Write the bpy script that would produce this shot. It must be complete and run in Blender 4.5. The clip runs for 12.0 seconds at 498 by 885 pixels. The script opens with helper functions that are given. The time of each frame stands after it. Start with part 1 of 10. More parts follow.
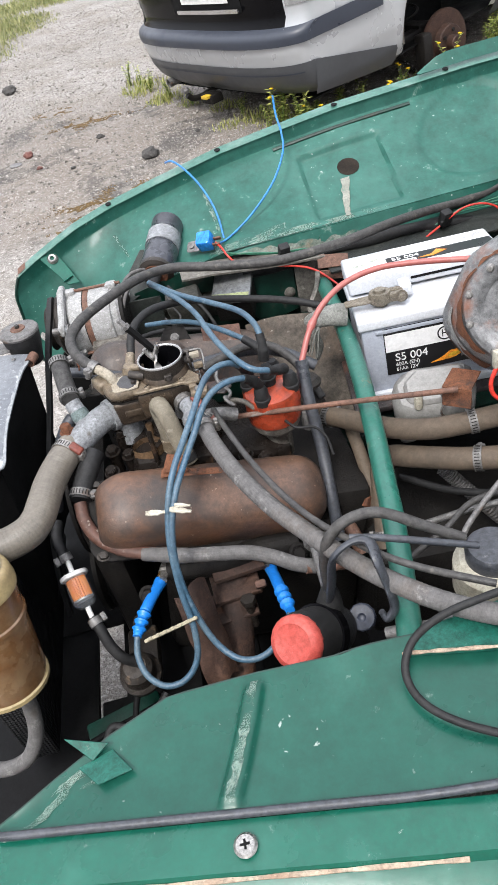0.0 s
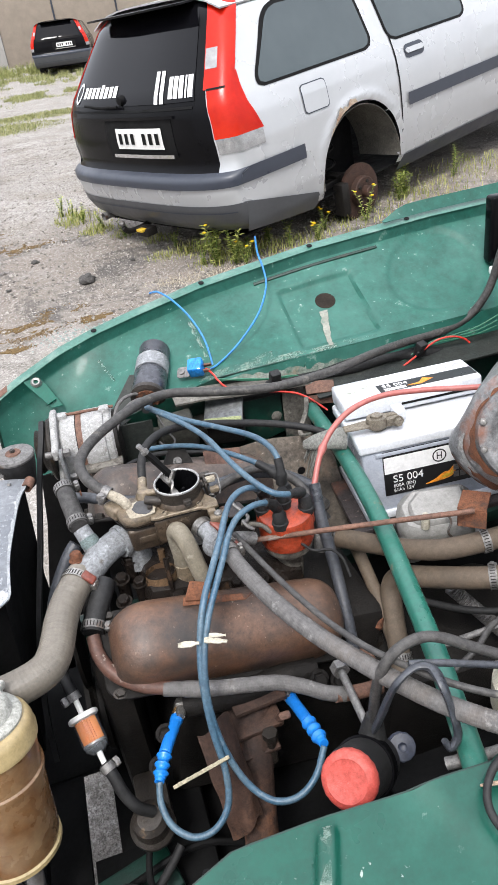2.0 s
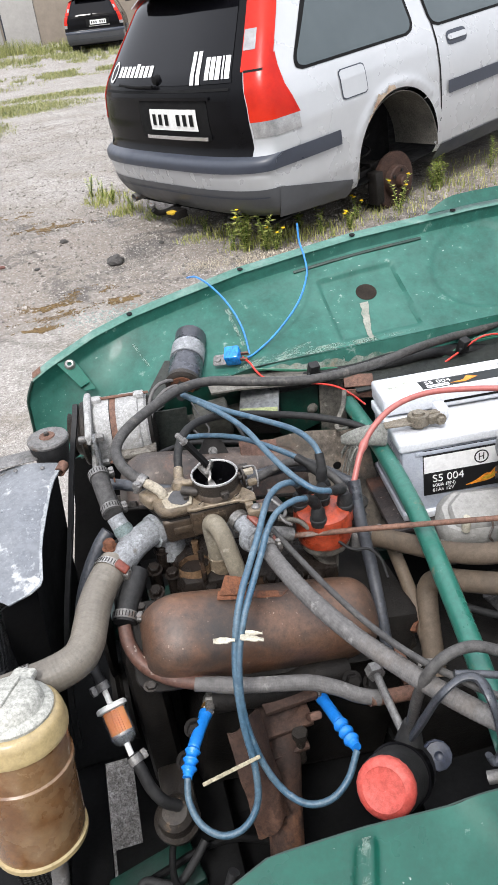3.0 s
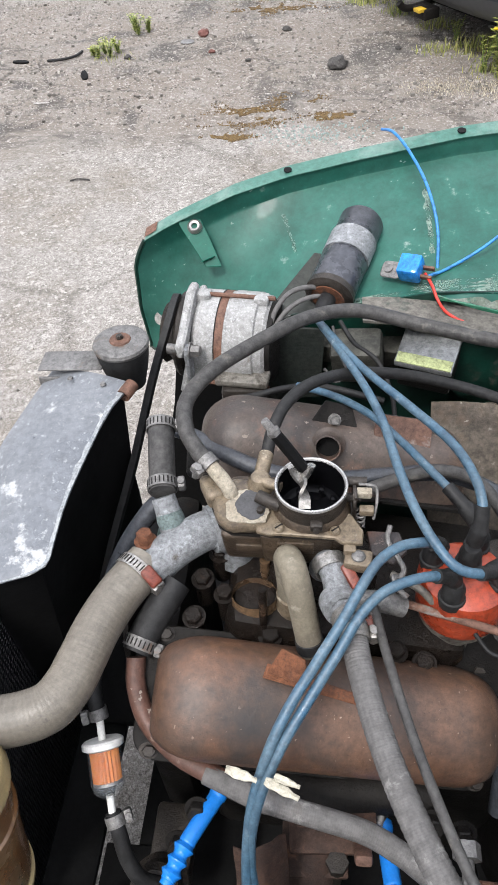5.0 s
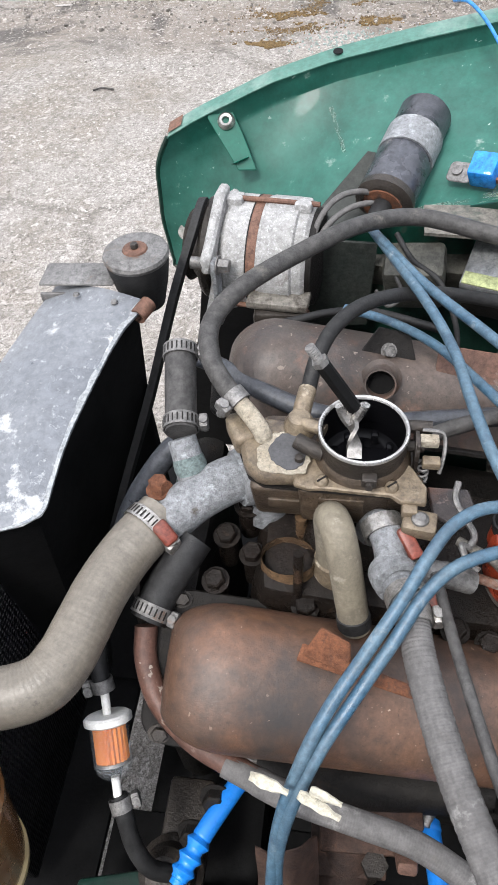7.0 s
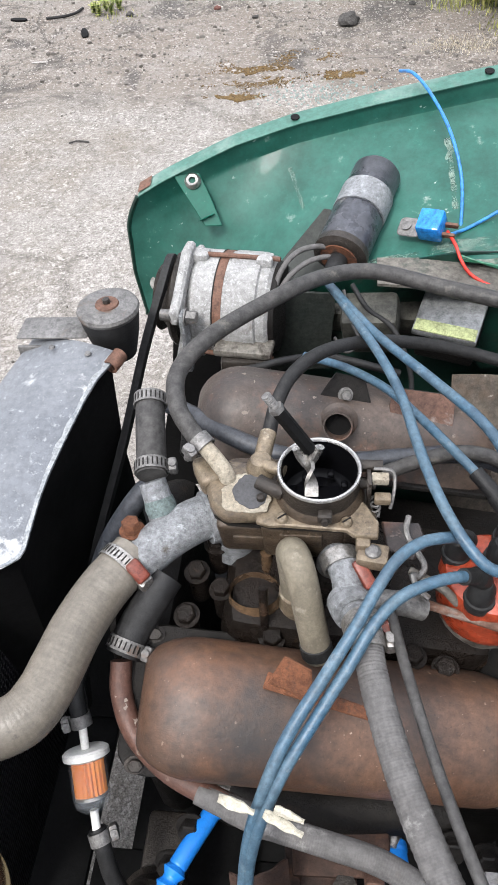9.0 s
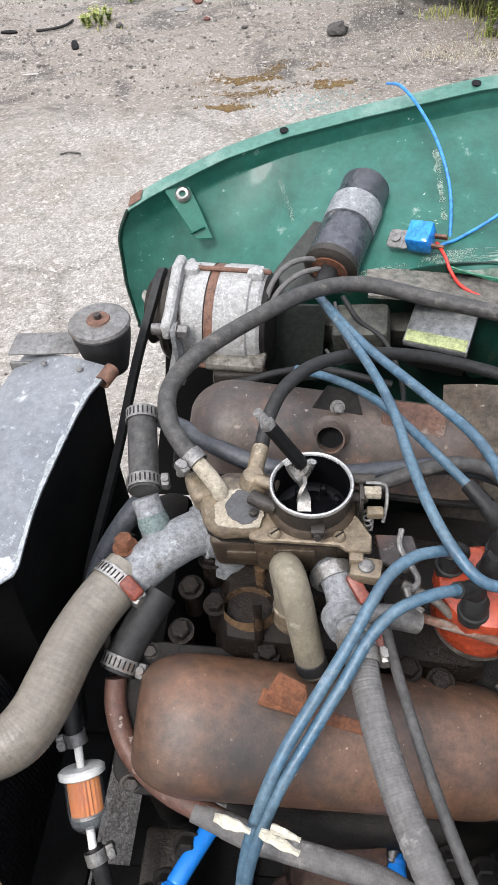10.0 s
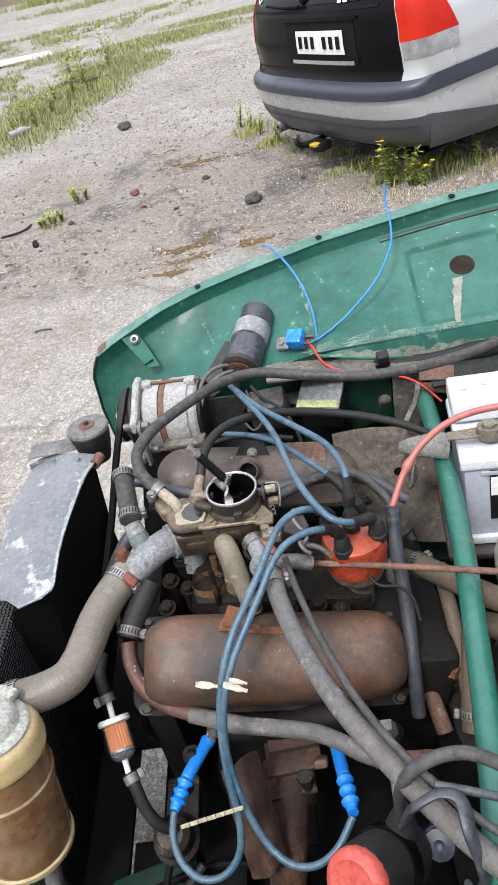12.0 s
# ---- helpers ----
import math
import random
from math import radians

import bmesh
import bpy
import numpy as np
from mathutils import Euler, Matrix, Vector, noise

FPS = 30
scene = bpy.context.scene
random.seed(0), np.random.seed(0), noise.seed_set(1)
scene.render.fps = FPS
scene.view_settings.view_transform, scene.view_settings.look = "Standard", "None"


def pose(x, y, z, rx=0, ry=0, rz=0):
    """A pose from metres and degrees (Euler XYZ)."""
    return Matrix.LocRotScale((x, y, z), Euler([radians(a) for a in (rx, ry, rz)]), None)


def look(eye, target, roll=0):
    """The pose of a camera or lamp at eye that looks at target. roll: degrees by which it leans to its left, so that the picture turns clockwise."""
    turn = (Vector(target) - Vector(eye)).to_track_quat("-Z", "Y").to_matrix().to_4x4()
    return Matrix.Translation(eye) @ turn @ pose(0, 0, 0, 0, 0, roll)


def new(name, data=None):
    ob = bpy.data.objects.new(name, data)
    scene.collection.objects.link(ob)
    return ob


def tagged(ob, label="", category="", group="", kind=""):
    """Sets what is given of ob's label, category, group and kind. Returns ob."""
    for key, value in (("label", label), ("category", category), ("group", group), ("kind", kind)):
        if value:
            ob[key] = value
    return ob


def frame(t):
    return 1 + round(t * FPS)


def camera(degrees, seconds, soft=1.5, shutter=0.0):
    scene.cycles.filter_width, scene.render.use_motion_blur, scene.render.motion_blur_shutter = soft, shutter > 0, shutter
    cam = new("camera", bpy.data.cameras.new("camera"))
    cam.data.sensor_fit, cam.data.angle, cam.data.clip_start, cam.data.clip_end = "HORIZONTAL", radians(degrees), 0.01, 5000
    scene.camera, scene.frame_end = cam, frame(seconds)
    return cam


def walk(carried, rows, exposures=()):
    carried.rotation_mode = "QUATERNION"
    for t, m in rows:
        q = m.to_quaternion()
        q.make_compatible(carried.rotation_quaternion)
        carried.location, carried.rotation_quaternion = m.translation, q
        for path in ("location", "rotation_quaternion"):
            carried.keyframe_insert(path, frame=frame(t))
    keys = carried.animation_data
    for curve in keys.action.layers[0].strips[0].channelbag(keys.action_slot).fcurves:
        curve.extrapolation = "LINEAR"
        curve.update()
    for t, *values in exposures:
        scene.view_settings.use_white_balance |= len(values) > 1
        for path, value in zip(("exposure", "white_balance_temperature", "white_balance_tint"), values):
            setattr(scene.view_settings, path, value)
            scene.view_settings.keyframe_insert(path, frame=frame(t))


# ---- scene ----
TRUE = 0.893  # the plan is drawn 1.12 times too large; everything is brought to true size with this
cam = camera(38.9, 12.0, 1.0)
PATH = [
    (0, (0.012, 0.051, 1.433), (0.061, 1.598, 0.167), -13.7),
    (0.5, (-0.072, 0.074, 1.425), (0.108, 1.651, 0.208), -14.8),
    (1, (-0.122, 0.075, 1.441), (0.185, 1.689, 0.301), -11.3),
    (1.5, (-0.141, 0.089, 1.458), (0.178, 1.748, 0.388), -9.6),
    (2, (-0.139, 0.091, 1.47), (0.232, 1.758, 0.428), -8.2),
    (2.5, (-0.151, 0.114, 1.471), (0.179, 1.779, 0.413), -7.7),
    (3, (-0.166, 0.126, 1.468), (0.15, 1.787, 0.4), -6.8),
    (3.5, (-0.132, 0.183, 1.464), (0.115, 1.797, 0.31), -3.1),
    (3.6, (-0.095, 0.22, 1.452), (0.025, 1.813, 0.249), -4.5),
    (3.7, (-0.095, 0.23, 1.454), (-0.064, 1.822, 0.244), -6.5),
    (5.3, (-0.045, 0.6, 1.348), (-0.279, 1.924, -0.133), -4.8),
    (5.5, (-0.058, 0.624, 1.319), (-0.309, 1.899, -0.201), -5.6),
    (6, (-0.064, 0.636, 1.284), (-0.371, 1.851, -0.275), -9.3),
    (6.5, (-0.082, 0.634, 1.277), (-0.38, 1.839, -0.291), -7.3),
    (7, (-0.073, 0.623, 1.293), (-0.345, 1.881, -0.237), -5.9),
    (7.5, (-0.063, 0.614, 1.311), (-0.305, 1.921, -0.184), -4.7),
    (7.7, (-0.048, 0.616, 1.307), (-0.284, 1.923, -0.188), -5.5),
    (9.3, (-0.053, 0.598, 1.33), (-0.273, 1.945, -0.131), -5.0),
    (9.5, (-0.052, 0.603, 1.327), (-0.256, 1.948, -0.139), -4.3),
    (10, (-0.05, 0.605, 1.333), (-0.262, 1.964, -0.119), -5.5),
    (10.5, (-0.057, 0.6, 1.334), (-0.275, 1.964, -0.113), -5.1),
    (11, (0.003, 0.539, 1.416), (-0.181, 2.04, 0.107), -5.0),
    (11.5, (0.089, 0.362, 1.45), (-0.248, 1.868, 0.178), -13.2),
    (12, (0.048, 0.249, 1.479), (-0.106, 1.866, 0.312), -12.8),
]
walk(cam, [(t, look(Vector(eye) * TRUE, Vector(target) * TRUE, roll)) for t, eye, target, roll in PATH], [(0, 0.42), (1.0, 0.49), (2.0, 0.48), (3.0, 0.42), (5.5, 0.33), (6.5, 0.40), (7.5, 0.43), (9.5, 0.44), (10.5, 0.43), (11.0, 0.38), (12.0, 0.36)])

# ---- world and light ----
world = bpy.data.worlds.new("overcast_sky")
scene.world = world
world.use_nodes = True
wn, wl = world.node_tree.nodes, world.node_tree.links
sky = wn.new("ShaderNodeTexSky")
sky.sky_type, sky.sun_disc = "NISHITA", False
sky.sun_elevation, sky.sun_rotation = radians(52), radians(200)
sky.air_density, sky.dust_density, sky.ozone_density = 1.0, 4.0, 0.6
haze = wn.new("ShaderNodeMix")
haze.data_type = "RGBA"
haze.inputs["Factor"].default_value = 0.75
haze.inputs["B"].default_value = (13.0, 13.3, 14.4, 1)
wl.new(sky.outputs["Color"], haze.inputs["A"])
up = wn.new("ShaderNodeTexCoord")
split = wn.new("ShaderNodeSeparateXYZ")
wl.new(up.outputs["Generated"], split.inputs["Vector"])
lum = wn.new("ShaderNodeMapRange")
lum.inputs["From Min"].default_value, lum.inputs["From Max"].default_value = 0.0, 1.0
lum.inputs["To Min"].default_value, lum.inputs["To Max"].default_value = 0.48, 1.45
wl.new(split.outputs["Z"], lum.inputs["Value"])
grade = wn.new("ShaderNodeMix")
grade.data_type, grade.blend_type = "RGBA", "MULTIPLY"
grade.inputs["Factor"].default_value = 1.0
wl.new(haze.outputs["Result"], grade.inputs["A"])
wl.new(lum.outputs["Result"], grade.inputs["B"])
wl.new(grade.outputs["Result"], wn["Background"].inputs["Color"])
wn["Background"].inputs["Strength"].default_value = 0.132
sun_data = bpy.data.lights.new("sun", "SUN")
sun_data.energy, sun_data.angle, sun_data.color = 2.7, radians(14), (1.0, 0.98, 0.95)
sun = new("sun", sun_data)
sun.matrix_world = look((0, 0, 10), (3.0, 5.6, 0.0))
scene.view_settings.exposure = 0.42


# ---- building blocks ----
def put(name, bm, material, angle=38):
    me = bpy.data.meshes.new(name)
    bm.transform(Matrix.Scale(TRUE, 4))
    bmesh.ops.recalc_face_normals(bm, faces=bm.faces)
    bm.to_mesh(me)
    bm.free()
    me.polygons.foreach_set("use_smooth", [True] * len(me.polygons))
    me.set_sharp_from_angle(angle=radians(angle))
    me.materials.append(material)
    return new(name, me)


def part(name, bm, material, parent, label=""):
    ob = put(name, bm, material)
    ob.parent = parent
    root = parent
    while root.parent:
        root = root.parent
    if root.type == "EMPTY" and not root.get("own_axes"):
        ob.matrix_parent_inverse = root.matrix_basis.inverted() if parent == root else Matrix()
    return tagged(ob, label)


def thing(name, label, category, at=(0, 0, 0), group="", kind="", m=None):
    ob = new(name)
    ob.empty_display_size = 0.02
    ob.matrix_basis = m.copy() if m is not None else Matrix.Translation(at)
    ob.matrix_basis.translation *= TRUE
    if m is not None:
        ob["own_axes"] = 1
    return tagged(ob, label, category, group, kind)


def solo(name, bm, material, label, category, group="", kind=""):
    return tagged(put(name, bm, material), label, category, group, kind)


def joined(*bms):
    out = bmesh.new()
    for b in bms:
        me = bpy.data.meshes.new("tmp")
        b.to_mesh(me)
        b.free()
        out.from_mesh(me)
        bpy.data.meshes.remove(me)
    return out


def along(a, b, up=(0, 0, 1)):
    """A matrix at a whose z axis points to b."""
    z = (Vector(b) - Vector(a)).normalized()
    x = Vector(up).cross(z)
    if x.length < 1e-4:
        x = Vector((1, 0, 0)).cross(z)
    x.normalize()
    y = z.cross(x)
    return Matrix.Translation(a) @ Matrix((x, y, z)).transposed().to_4x4()


def basis(o, x, z):
    """A matrix at o with the given x axis, and z as near as may be to the given one."""
    x = Vector(x).normalized()
    y = Vector(z).cross(x).normalized()
    return Matrix.Translation(o) @ Matrix((x, y, x.cross(y))).transposed().to_4x4()


def spline(pts, res=6):
    """Points along a smooth curve through the given points."""
    p = [Vector(q) for q in pts]
    if len(p) == 2:
        return [p[0].lerp(p[1], i / res) for i in range(res + 1)]
    p = [2 * p[0] - p[1]] + p + [2 * p[-1] - p[-2]]
    out = []
    for i in range(1, len(p) - 2):
        a, b, c, d = p[i - 1:i + 3]
        for k in range(res):
            t = k / res
            out.append(0.5 * (2 * b + (c - a) * t + (2 * a - 5 * b + 4 * c - d) * t * t + (3 * b - a - 3 * c + d) * t ** 3))
    out.append(p[-2])
    return out


def sweep(pts, radius, seg=12, res=6, flat=1.0, caps=True, bore=0.0):
    """A round (or flattened) tube along a curve. radius: metres, or a function of the way along, 0 to 1."""
    path = spline(pts, res)
    bm = bmesh.new()
    t0 = (path[1] - path[0]).normalized()
    side = t0.orthogonal().normalized()
    rings = []
    for i, p in enumerate(path):
        t = (path[min(i + 1, len(path) - 1)] - path[max(i - 1, 0)]).normalized()
        side = (side - t * side.dot(t)).normalized()
        other = t.cross(side)
        r = radius(i / (len(path) - 1)) if callable(radius) else radius
        rings.append([bm.verts.new(p + side * (r * math.cos(k * math.tau / seg)) + other * (r * flat * math.sin(k * math.tau / seg))) for k in range(seg)])
    for a, b in zip(rings, rings[1:]):
        for k in range(seg):
            bm.faces.new((a[k], a[(k + 1) % seg], b[(k + 1) % seg], b[k]))
    uv = bm.loops.layers.uv.new("length")
    way = [0.0]
    for a, b in zip(path, path[1:]):
        way.append(way[-1] + (b - a).length)
    for i, f in enumerate(bm.faces):
        row, k = divmod(i, seg)
        for loop, (dk, dr) in zip(f.loops, ((0, 0), (1, 0), (1, 1), (0, 1))):
            loop[uv].uv = ((k + dk) / seg, way[row + dr])
    if caps:
        bm.faces.new(rings[0][::-1])
        bm.faces.new(rings[-1])
    return bm


def ribbon(pts, width, thick, up=(0, 0, 1), res=6):
    """A flat strap along a curve."""
    path = spline(pts, res)
    bm = bmesh.new()
    rings = []
    for i, p in enumerate(path):
        t = (path[min(i + 1, len(path) - 1)] - path[max(i - 1, 0)]).normalized()
        s = t.cross(Vector(up))
        s.normalize()
        n = s.cross(t)
        rings.append([bm.verts.new(p + s * (a * width / 2) + n * (b * thick / 2)) for a, b in ((-1, -1), (1, -1), (1, 1), (-1, 1))])
    for a, b in zip(rings, rings[1:]):
        for k in range(4):
            bm.faces.new((a[k], a[(k + 1) % 4], b[(k + 1) % 4], b[k]))
    bm.faces.new(rings[0][::-1])
    bm.faces.new(rings[-1])
    return bm


def lathe(profile, seg=24, m=None, arc=math.tau, squash=1.0):
    """A solid of revolution about z from (radius, height) pairs."""
    bm = bmesh.new()
    rings = []
    full = arc > 6.28
    n = seg if full else seg + 1
    for r, h in profile:
        if r < 1e-6:
            rings.append([bm.verts.new((0, 0, h))] * n)
        else:
            rings.append([bm.verts.new((r * math.cos(k * arc / seg), squash * r * math.sin(k * arc / seg), h)) for k in range(n)])
    for a, b in zip(rings, rings[1:]):
        for k in range(seg):
            f = []
            for v in (a[k], a[(k + 1) % n], b[(k + 1) % n], b[k]):
                if v not in f:
                    f.append(v)
            if len(f) > 2:
                try:
                    bm.faces.new(f)
                except ValueError:
                    pass
    if m is not None:
        bm.transform(m)
    return bm


def block(sx, sy, sz, m=None, bevel=0.003, seg=2, taper=1.0):
    """A bevelled box, centred in x and y, standing on z = 0."""
    bm = bmesh.new()
    bmesh.ops.create_cube(bm, size=1, matrix=Matrix.Translation((0, 0, sz / 2)) @ Matrix.Diagonal((sx, sy, sz, 1)))
    for v in bm.verts:
        if v.co.z > sz / 2:
            v.co.x *= taper
            v.co.y *= taper
    if bevel:
        bmesh.ops.bevel(bm, geom=bm.edges[:], offset=bevel, segments=seg, profile=0.5, affect="EDGES")
    if m is not None:
        bm.transform(m)
    return bm


def slab(outline, thick, m=None, bevel=0.001):
    """A plate with the given outline (x, y), its underside at z = 0."""
    bm = bmesh.new()
    face = bm.faces.new([bm.verts.new((x, y, 0)) for x, y in outline])
    out = bmesh.ops.extrude_face_region(bm, geom=[face])
    bmesh.ops.translate(bm, vec=(0, 0, thick), verts=[g for g in out["geom"] if isinstance(g, bmesh.types.BMVert)])
    if bevel:
        bmesh.ops.bevel(bm, geom=bm.edges[:], offset=bevel, segments=1, affect="EDGES")
    if m is not None:
        bm.transform(m)
    return bm


def rounded(w, h, r, n=5):
    """The outline of a rectangle with round corners, centred."""
    out = []
    for cx, cy, a0 in ((w / 2 - r, h / 2 - r, 0), (r - w / 2, h / 2 - r, 90), (r - w / 2, r - h / 2, 180), (w / 2 - r, r - h / 2, 270)):
        for k in range(n + 1):
            a = radians(a0 + 90 * k / n)
            out.append((cx + r * math.cos(a), cy + r * math.sin(a)))
    return out


def sheet(fn, us, vs, thick=0.0, keep=None):
    """A sheet of metal through fn(u, v); thick: backed at that depth along -normal."""
    bm = bmesh.new()
    g = [[bm.verts.new(fn(u, v)) for v in vs] for u in us]
    for i in range(len(us) - 1):
        for j in range(len(vs) - 1):
            if keep is None or keep((us[i] + us[i + 1]) / 2, (vs[j] + vs[j + 1]) / 2):
                bm.faces.new((g[i][j], g[i + 1][j], g[i + 1][j + 1], g[i][j + 1]))
    bmesh.ops.delete(bm, geom=[v for v in bm.verts if not v.link_faces], context="VERTS")
    if thick:
        bmesh.ops.recalc_face_normals(bm, faces=bm.faces)
        bmesh.ops.solidify(bm, geom=bm.faces[:], thickness=thick)
    return bm


def steps(a, b, n):
    return [a + (b - a) * i / n for i in range(n + 1)]


def lerp_table(table, x):
    """Linear interpolation in rows of (x, values...)."""
    for a, b in zip(table, table[1:]):
        if x <= b[0]:
            k = max(0.0, (x - a[0]) / (b[0] - a[0]))
            return [p + (q - p) * k for p, q in zip(a[1:], b[1:])]
    return list(table[-1][1:])


def hexbolt(m, r=0.008, h=0.006, washer=True):
    """A hexagon bolt head, on an optional washer."""
    bm = lathe([(0, 0), (r, 0), (r, h * 0.85), (r * 0.85, h), (0, h)], 6, Matrix.Translation((0, 0, 0.0015)))
    if washer:
        bm = joined(bm, lathe([(0, 0), (r * 1.35, 0), (r * 1.35, 0.0015), (0, 0.0015)], 14))
    bm.transform(m)
    return bm


def clamp_band(m, r, width=0.012):
    """A worm-drive hose clamp: band, screw housing and screw."""
    bm = joined(
        lathe([(r, -width / 2), (r + 0.0012, -width / 2), (r + 0.0012, width / 2), (r, width / 2), (r, -width / 2)], 26),
        block(0.014, 0.012, 0.008, Matrix.Translation((r + 0.001, 0, 0)) @ pose(0, 0, 0, 0, 90, 0), 0.002),
        lathe([(0, 0), (0.004, 0), (0.004, 0.02), (0, 0.02)], 8, Matrix.Translation((r + 0.005, -0.012, 0)) @ pose(0, 0, 0, -90, 0, 0)))
    bm.transform(m)
    return bm


def text_mesh(body, size, m, depth=0.0004):
    cu = bpy.data.curves.new("letters", "FONT")
    cu.body, cu.size, cu.extrude = body, size, depth
    ob = bpy.data.objects.new("letters", cu)
    scene.collection.objects.link(ob)
    me = bpy.data.meshes.new_from_object(ob.evaluated_get(bpy.context.evaluated_depsgraph_get()))
    bm = bmesh.new()
    bm.from_mesh(me)
    bm.transform(m)
    bpy.data.objects.remove(ob)
    bpy.data.curves.remove(cu)
    bpy.data.meshes.remove(me)
    return bm


# ---- materials ----
def surf(name, c1, c2=None, rough=0.5, metal=0.0, scale=18.0, fine=220.0, spots=None, bump=0.35, coat=0.0, spread=0.5, stretch=None, rough_var=0.15, spots2=None, grain_mix=0.35, mottle=0.5, spec=None, braid=None, specks=None):
    """A worn surface: two colours mixed by coarse noise, grain, and up to two kinds of spots (colour, amount 0 to 1, scale, roughness)."""
    m = bpy.data.materials.new(name)
    m.use_nodes = True
    n, l = m.node_tree.nodes, m.node_tree.links
    b = n["Principled BSDF"]
    b.inputs["Metallic"].default_value = metal
    b.inputs["Coat Weight"].default_value = coat
    b.inputs["Specular IOR Level"].default_value = spec if spec is not None else (0.5 if rough < 0.5 else 0.28)
    co = n.new("ShaderNodeTexCoord")
    src = co.outputs["Object"]
    if stretch:
        mp = n.new("ShaderNodeMapping")
        mp.inputs["Scale"].default_value = stretch
        l.new(src, mp.inputs["Vector"])
        src = mp.outputs["Vector"]

    def noise_tex(s, detail=5.0, rough_n=0.6):
        t = n.new("ShaderNodeTexNoise")
        t.inputs["Scale"].default_value, t.inputs["Detail"].default_value, t.inputs["Roughness"].default_value = s, detail, rough_n
        l.new(src, t.inputs["Vector"])
        return t.outputs["Fac"]

    def ranged(v, a, z, lo=0.0, hi=1.0):
        r = n.new("ShaderNodeMapRange")
        r.inputs["From Min"].default_value, r.inputs["From Max"].default_value = a, z
        r.inputs["To Min"].default_value, r.inputs["To Max"].default_value = lo, hi
        l.new(v, r.inputs["Value"])
        return r.outputs["Result"]

    def mixed(fac, a, z):
        x = n.new("ShaderNodeMix")
        x.data_type = "RGBA"
        l.new(fac, x.inputs["Factor"])
        for key, v in (("A", a), ("B", z)):
            if isinstance(v, tuple):
                x.inputs[key].default_value = (*v, 1)
            else:
                l.new(v, x.inputs[key])
        return x.outputs["Result"]

    c2 = c2 or tuple(v * 0.7 for v in c1)
    coarse = noise_tex(scale)
    grain = noise_tex(fine * 1.7, 4.0)
    col = mixed(ranged(coarse, 0.5 - spread / 2, 0.5 + spread / 2), c1, c2)
    col = mixed(ranged(grain, 0.3, 0.75, 0.0, grain_mix), col, tuple(v * 0.55 for v in c2))
    mid = noise_tex(max(scale * 8.0, 120.0) if fine > 150 else scale * 6.0, 8.0, 0.74)
    if mottle:
        shade = n.new("ShaderNodeMix")
        shade.data_type, shade.blend_type = "RGBA", "MULTIPLY"
        shade.inputs["Factor"].default_value = 1.0
        l.new(col, shade.inputs["A"])
        l.new(ranged(mid, 0.36, 0.62, 1.0 - mottle, 1.0 + 0.4 * mottle), shade.inputs["B"])
        col = shade.outputs["Result"]
    if mottle > 0.3:
        # fine pale flecks of dust and chipped spots
        fleck = noise_tex(fine * 2.2, 4.0, 0.75)
        col = mixed(ranged(fleck, 0.62, 0.70, 0.0, 0.42), col, tuple(min(0.8, 0.012 + v * 1.5) for v in c1))
        col = mixed(ranged(fleck, 0.40, 0.33, 0.0, 0.6), col, tuple(v * 0.3 for v in c2))
    rr = ranged(coarse, 0.3, 0.7, max(0.02, rough - rough_var), min(1.0, rough + rough_var))
    for sp in (spots, spots2):
        if sp:
            c3, amount, s3, r3 = sp[:4]
            soft = sp[4] if len(sp) > 4 else 0.06
            edge = 0.72 - 0.44 * amount
            k = ranged(noise_tex(s3, 8.0, 0.7), edge - soft / 3, edge + soft)
            col = mixed(k, col, c3)
            x = n.new("ShaderNodeMix")
            l.new(k, x.inputs["Factor"])
            l.new(rr, x.inputs["A"])
            x.inputs["B"].default_value = r3
            rr = x.outputs["Result"]
    if specks:
        # scattered chips of paint and lime
        tiny = noise_tex(specks[2], 3.0, 0.55)
        where = ranged(noise_tex(9.0, 3.0), 0.40, 0.60)
        chip = n.new("ShaderNodeMath")
        chip.operation = "MULTIPLY"
        l.new(ranged(tiny, 0.74 - 0.4 * specks[1], 0.77 - 0.4 * specks[1], 0.0, 0.85), chip.inputs[0])
        l.new(where, chip.inputs[1])
        col = mixed(chip.outputs["Value"], col, specks[0])
    weave = None
    if braid:
        # crossed threads round a hose: (threads round it, rows a metre)
        sep = n.new("ShaderNodeSeparateXYZ")
        l.new(co.outputs["UV"], sep.inputs["Vector"])

        def calc(op, a, z):
            x = n.new("ShaderNodeMath")
            x.operation = op
            for i, v in enumerate((a, z)):
                if isinstance(v, (int, float)):
                    x.inputs[i].default_value = v
                elif v is not None:
                    l.new(v, x.inputs[i])
            return x.outputs["Value"]

        au = calc("MULTIPLY", sep.outputs["X"], math.tau * braid[0])
        av = calc("MULTIPLY", sep.outputs["Y"], math.tau * braid[1])
        weave = calc("MULTIPLY", calc("SINE", calc("ADD", au, av), None), calc("SINE", calc("SUBTRACT", au, av), None))
        weave = calc("MULTIPLY", weave, ranged(noise_tex(28.0, 6.0, 0.7), 0.40, 0.62, 0.15, 1.1))
        shade = n.new("ShaderNodeMix")
        shade.data_type, shade.blend_type = "RGBA", "MULTIPLY"
        shade.inputs["Factor"].default_value = 1.0
        l.new(col, shade.inputs["A"])
        l.new(ranged(weave, -0.6, 0.6, 0.91, 1.05), shade.inputs["B"])
        col = shade.outputs["Result"]
    l.new(col, b.inputs["Base Color"])
    l.new(rr, b.inputs["Roughness"])
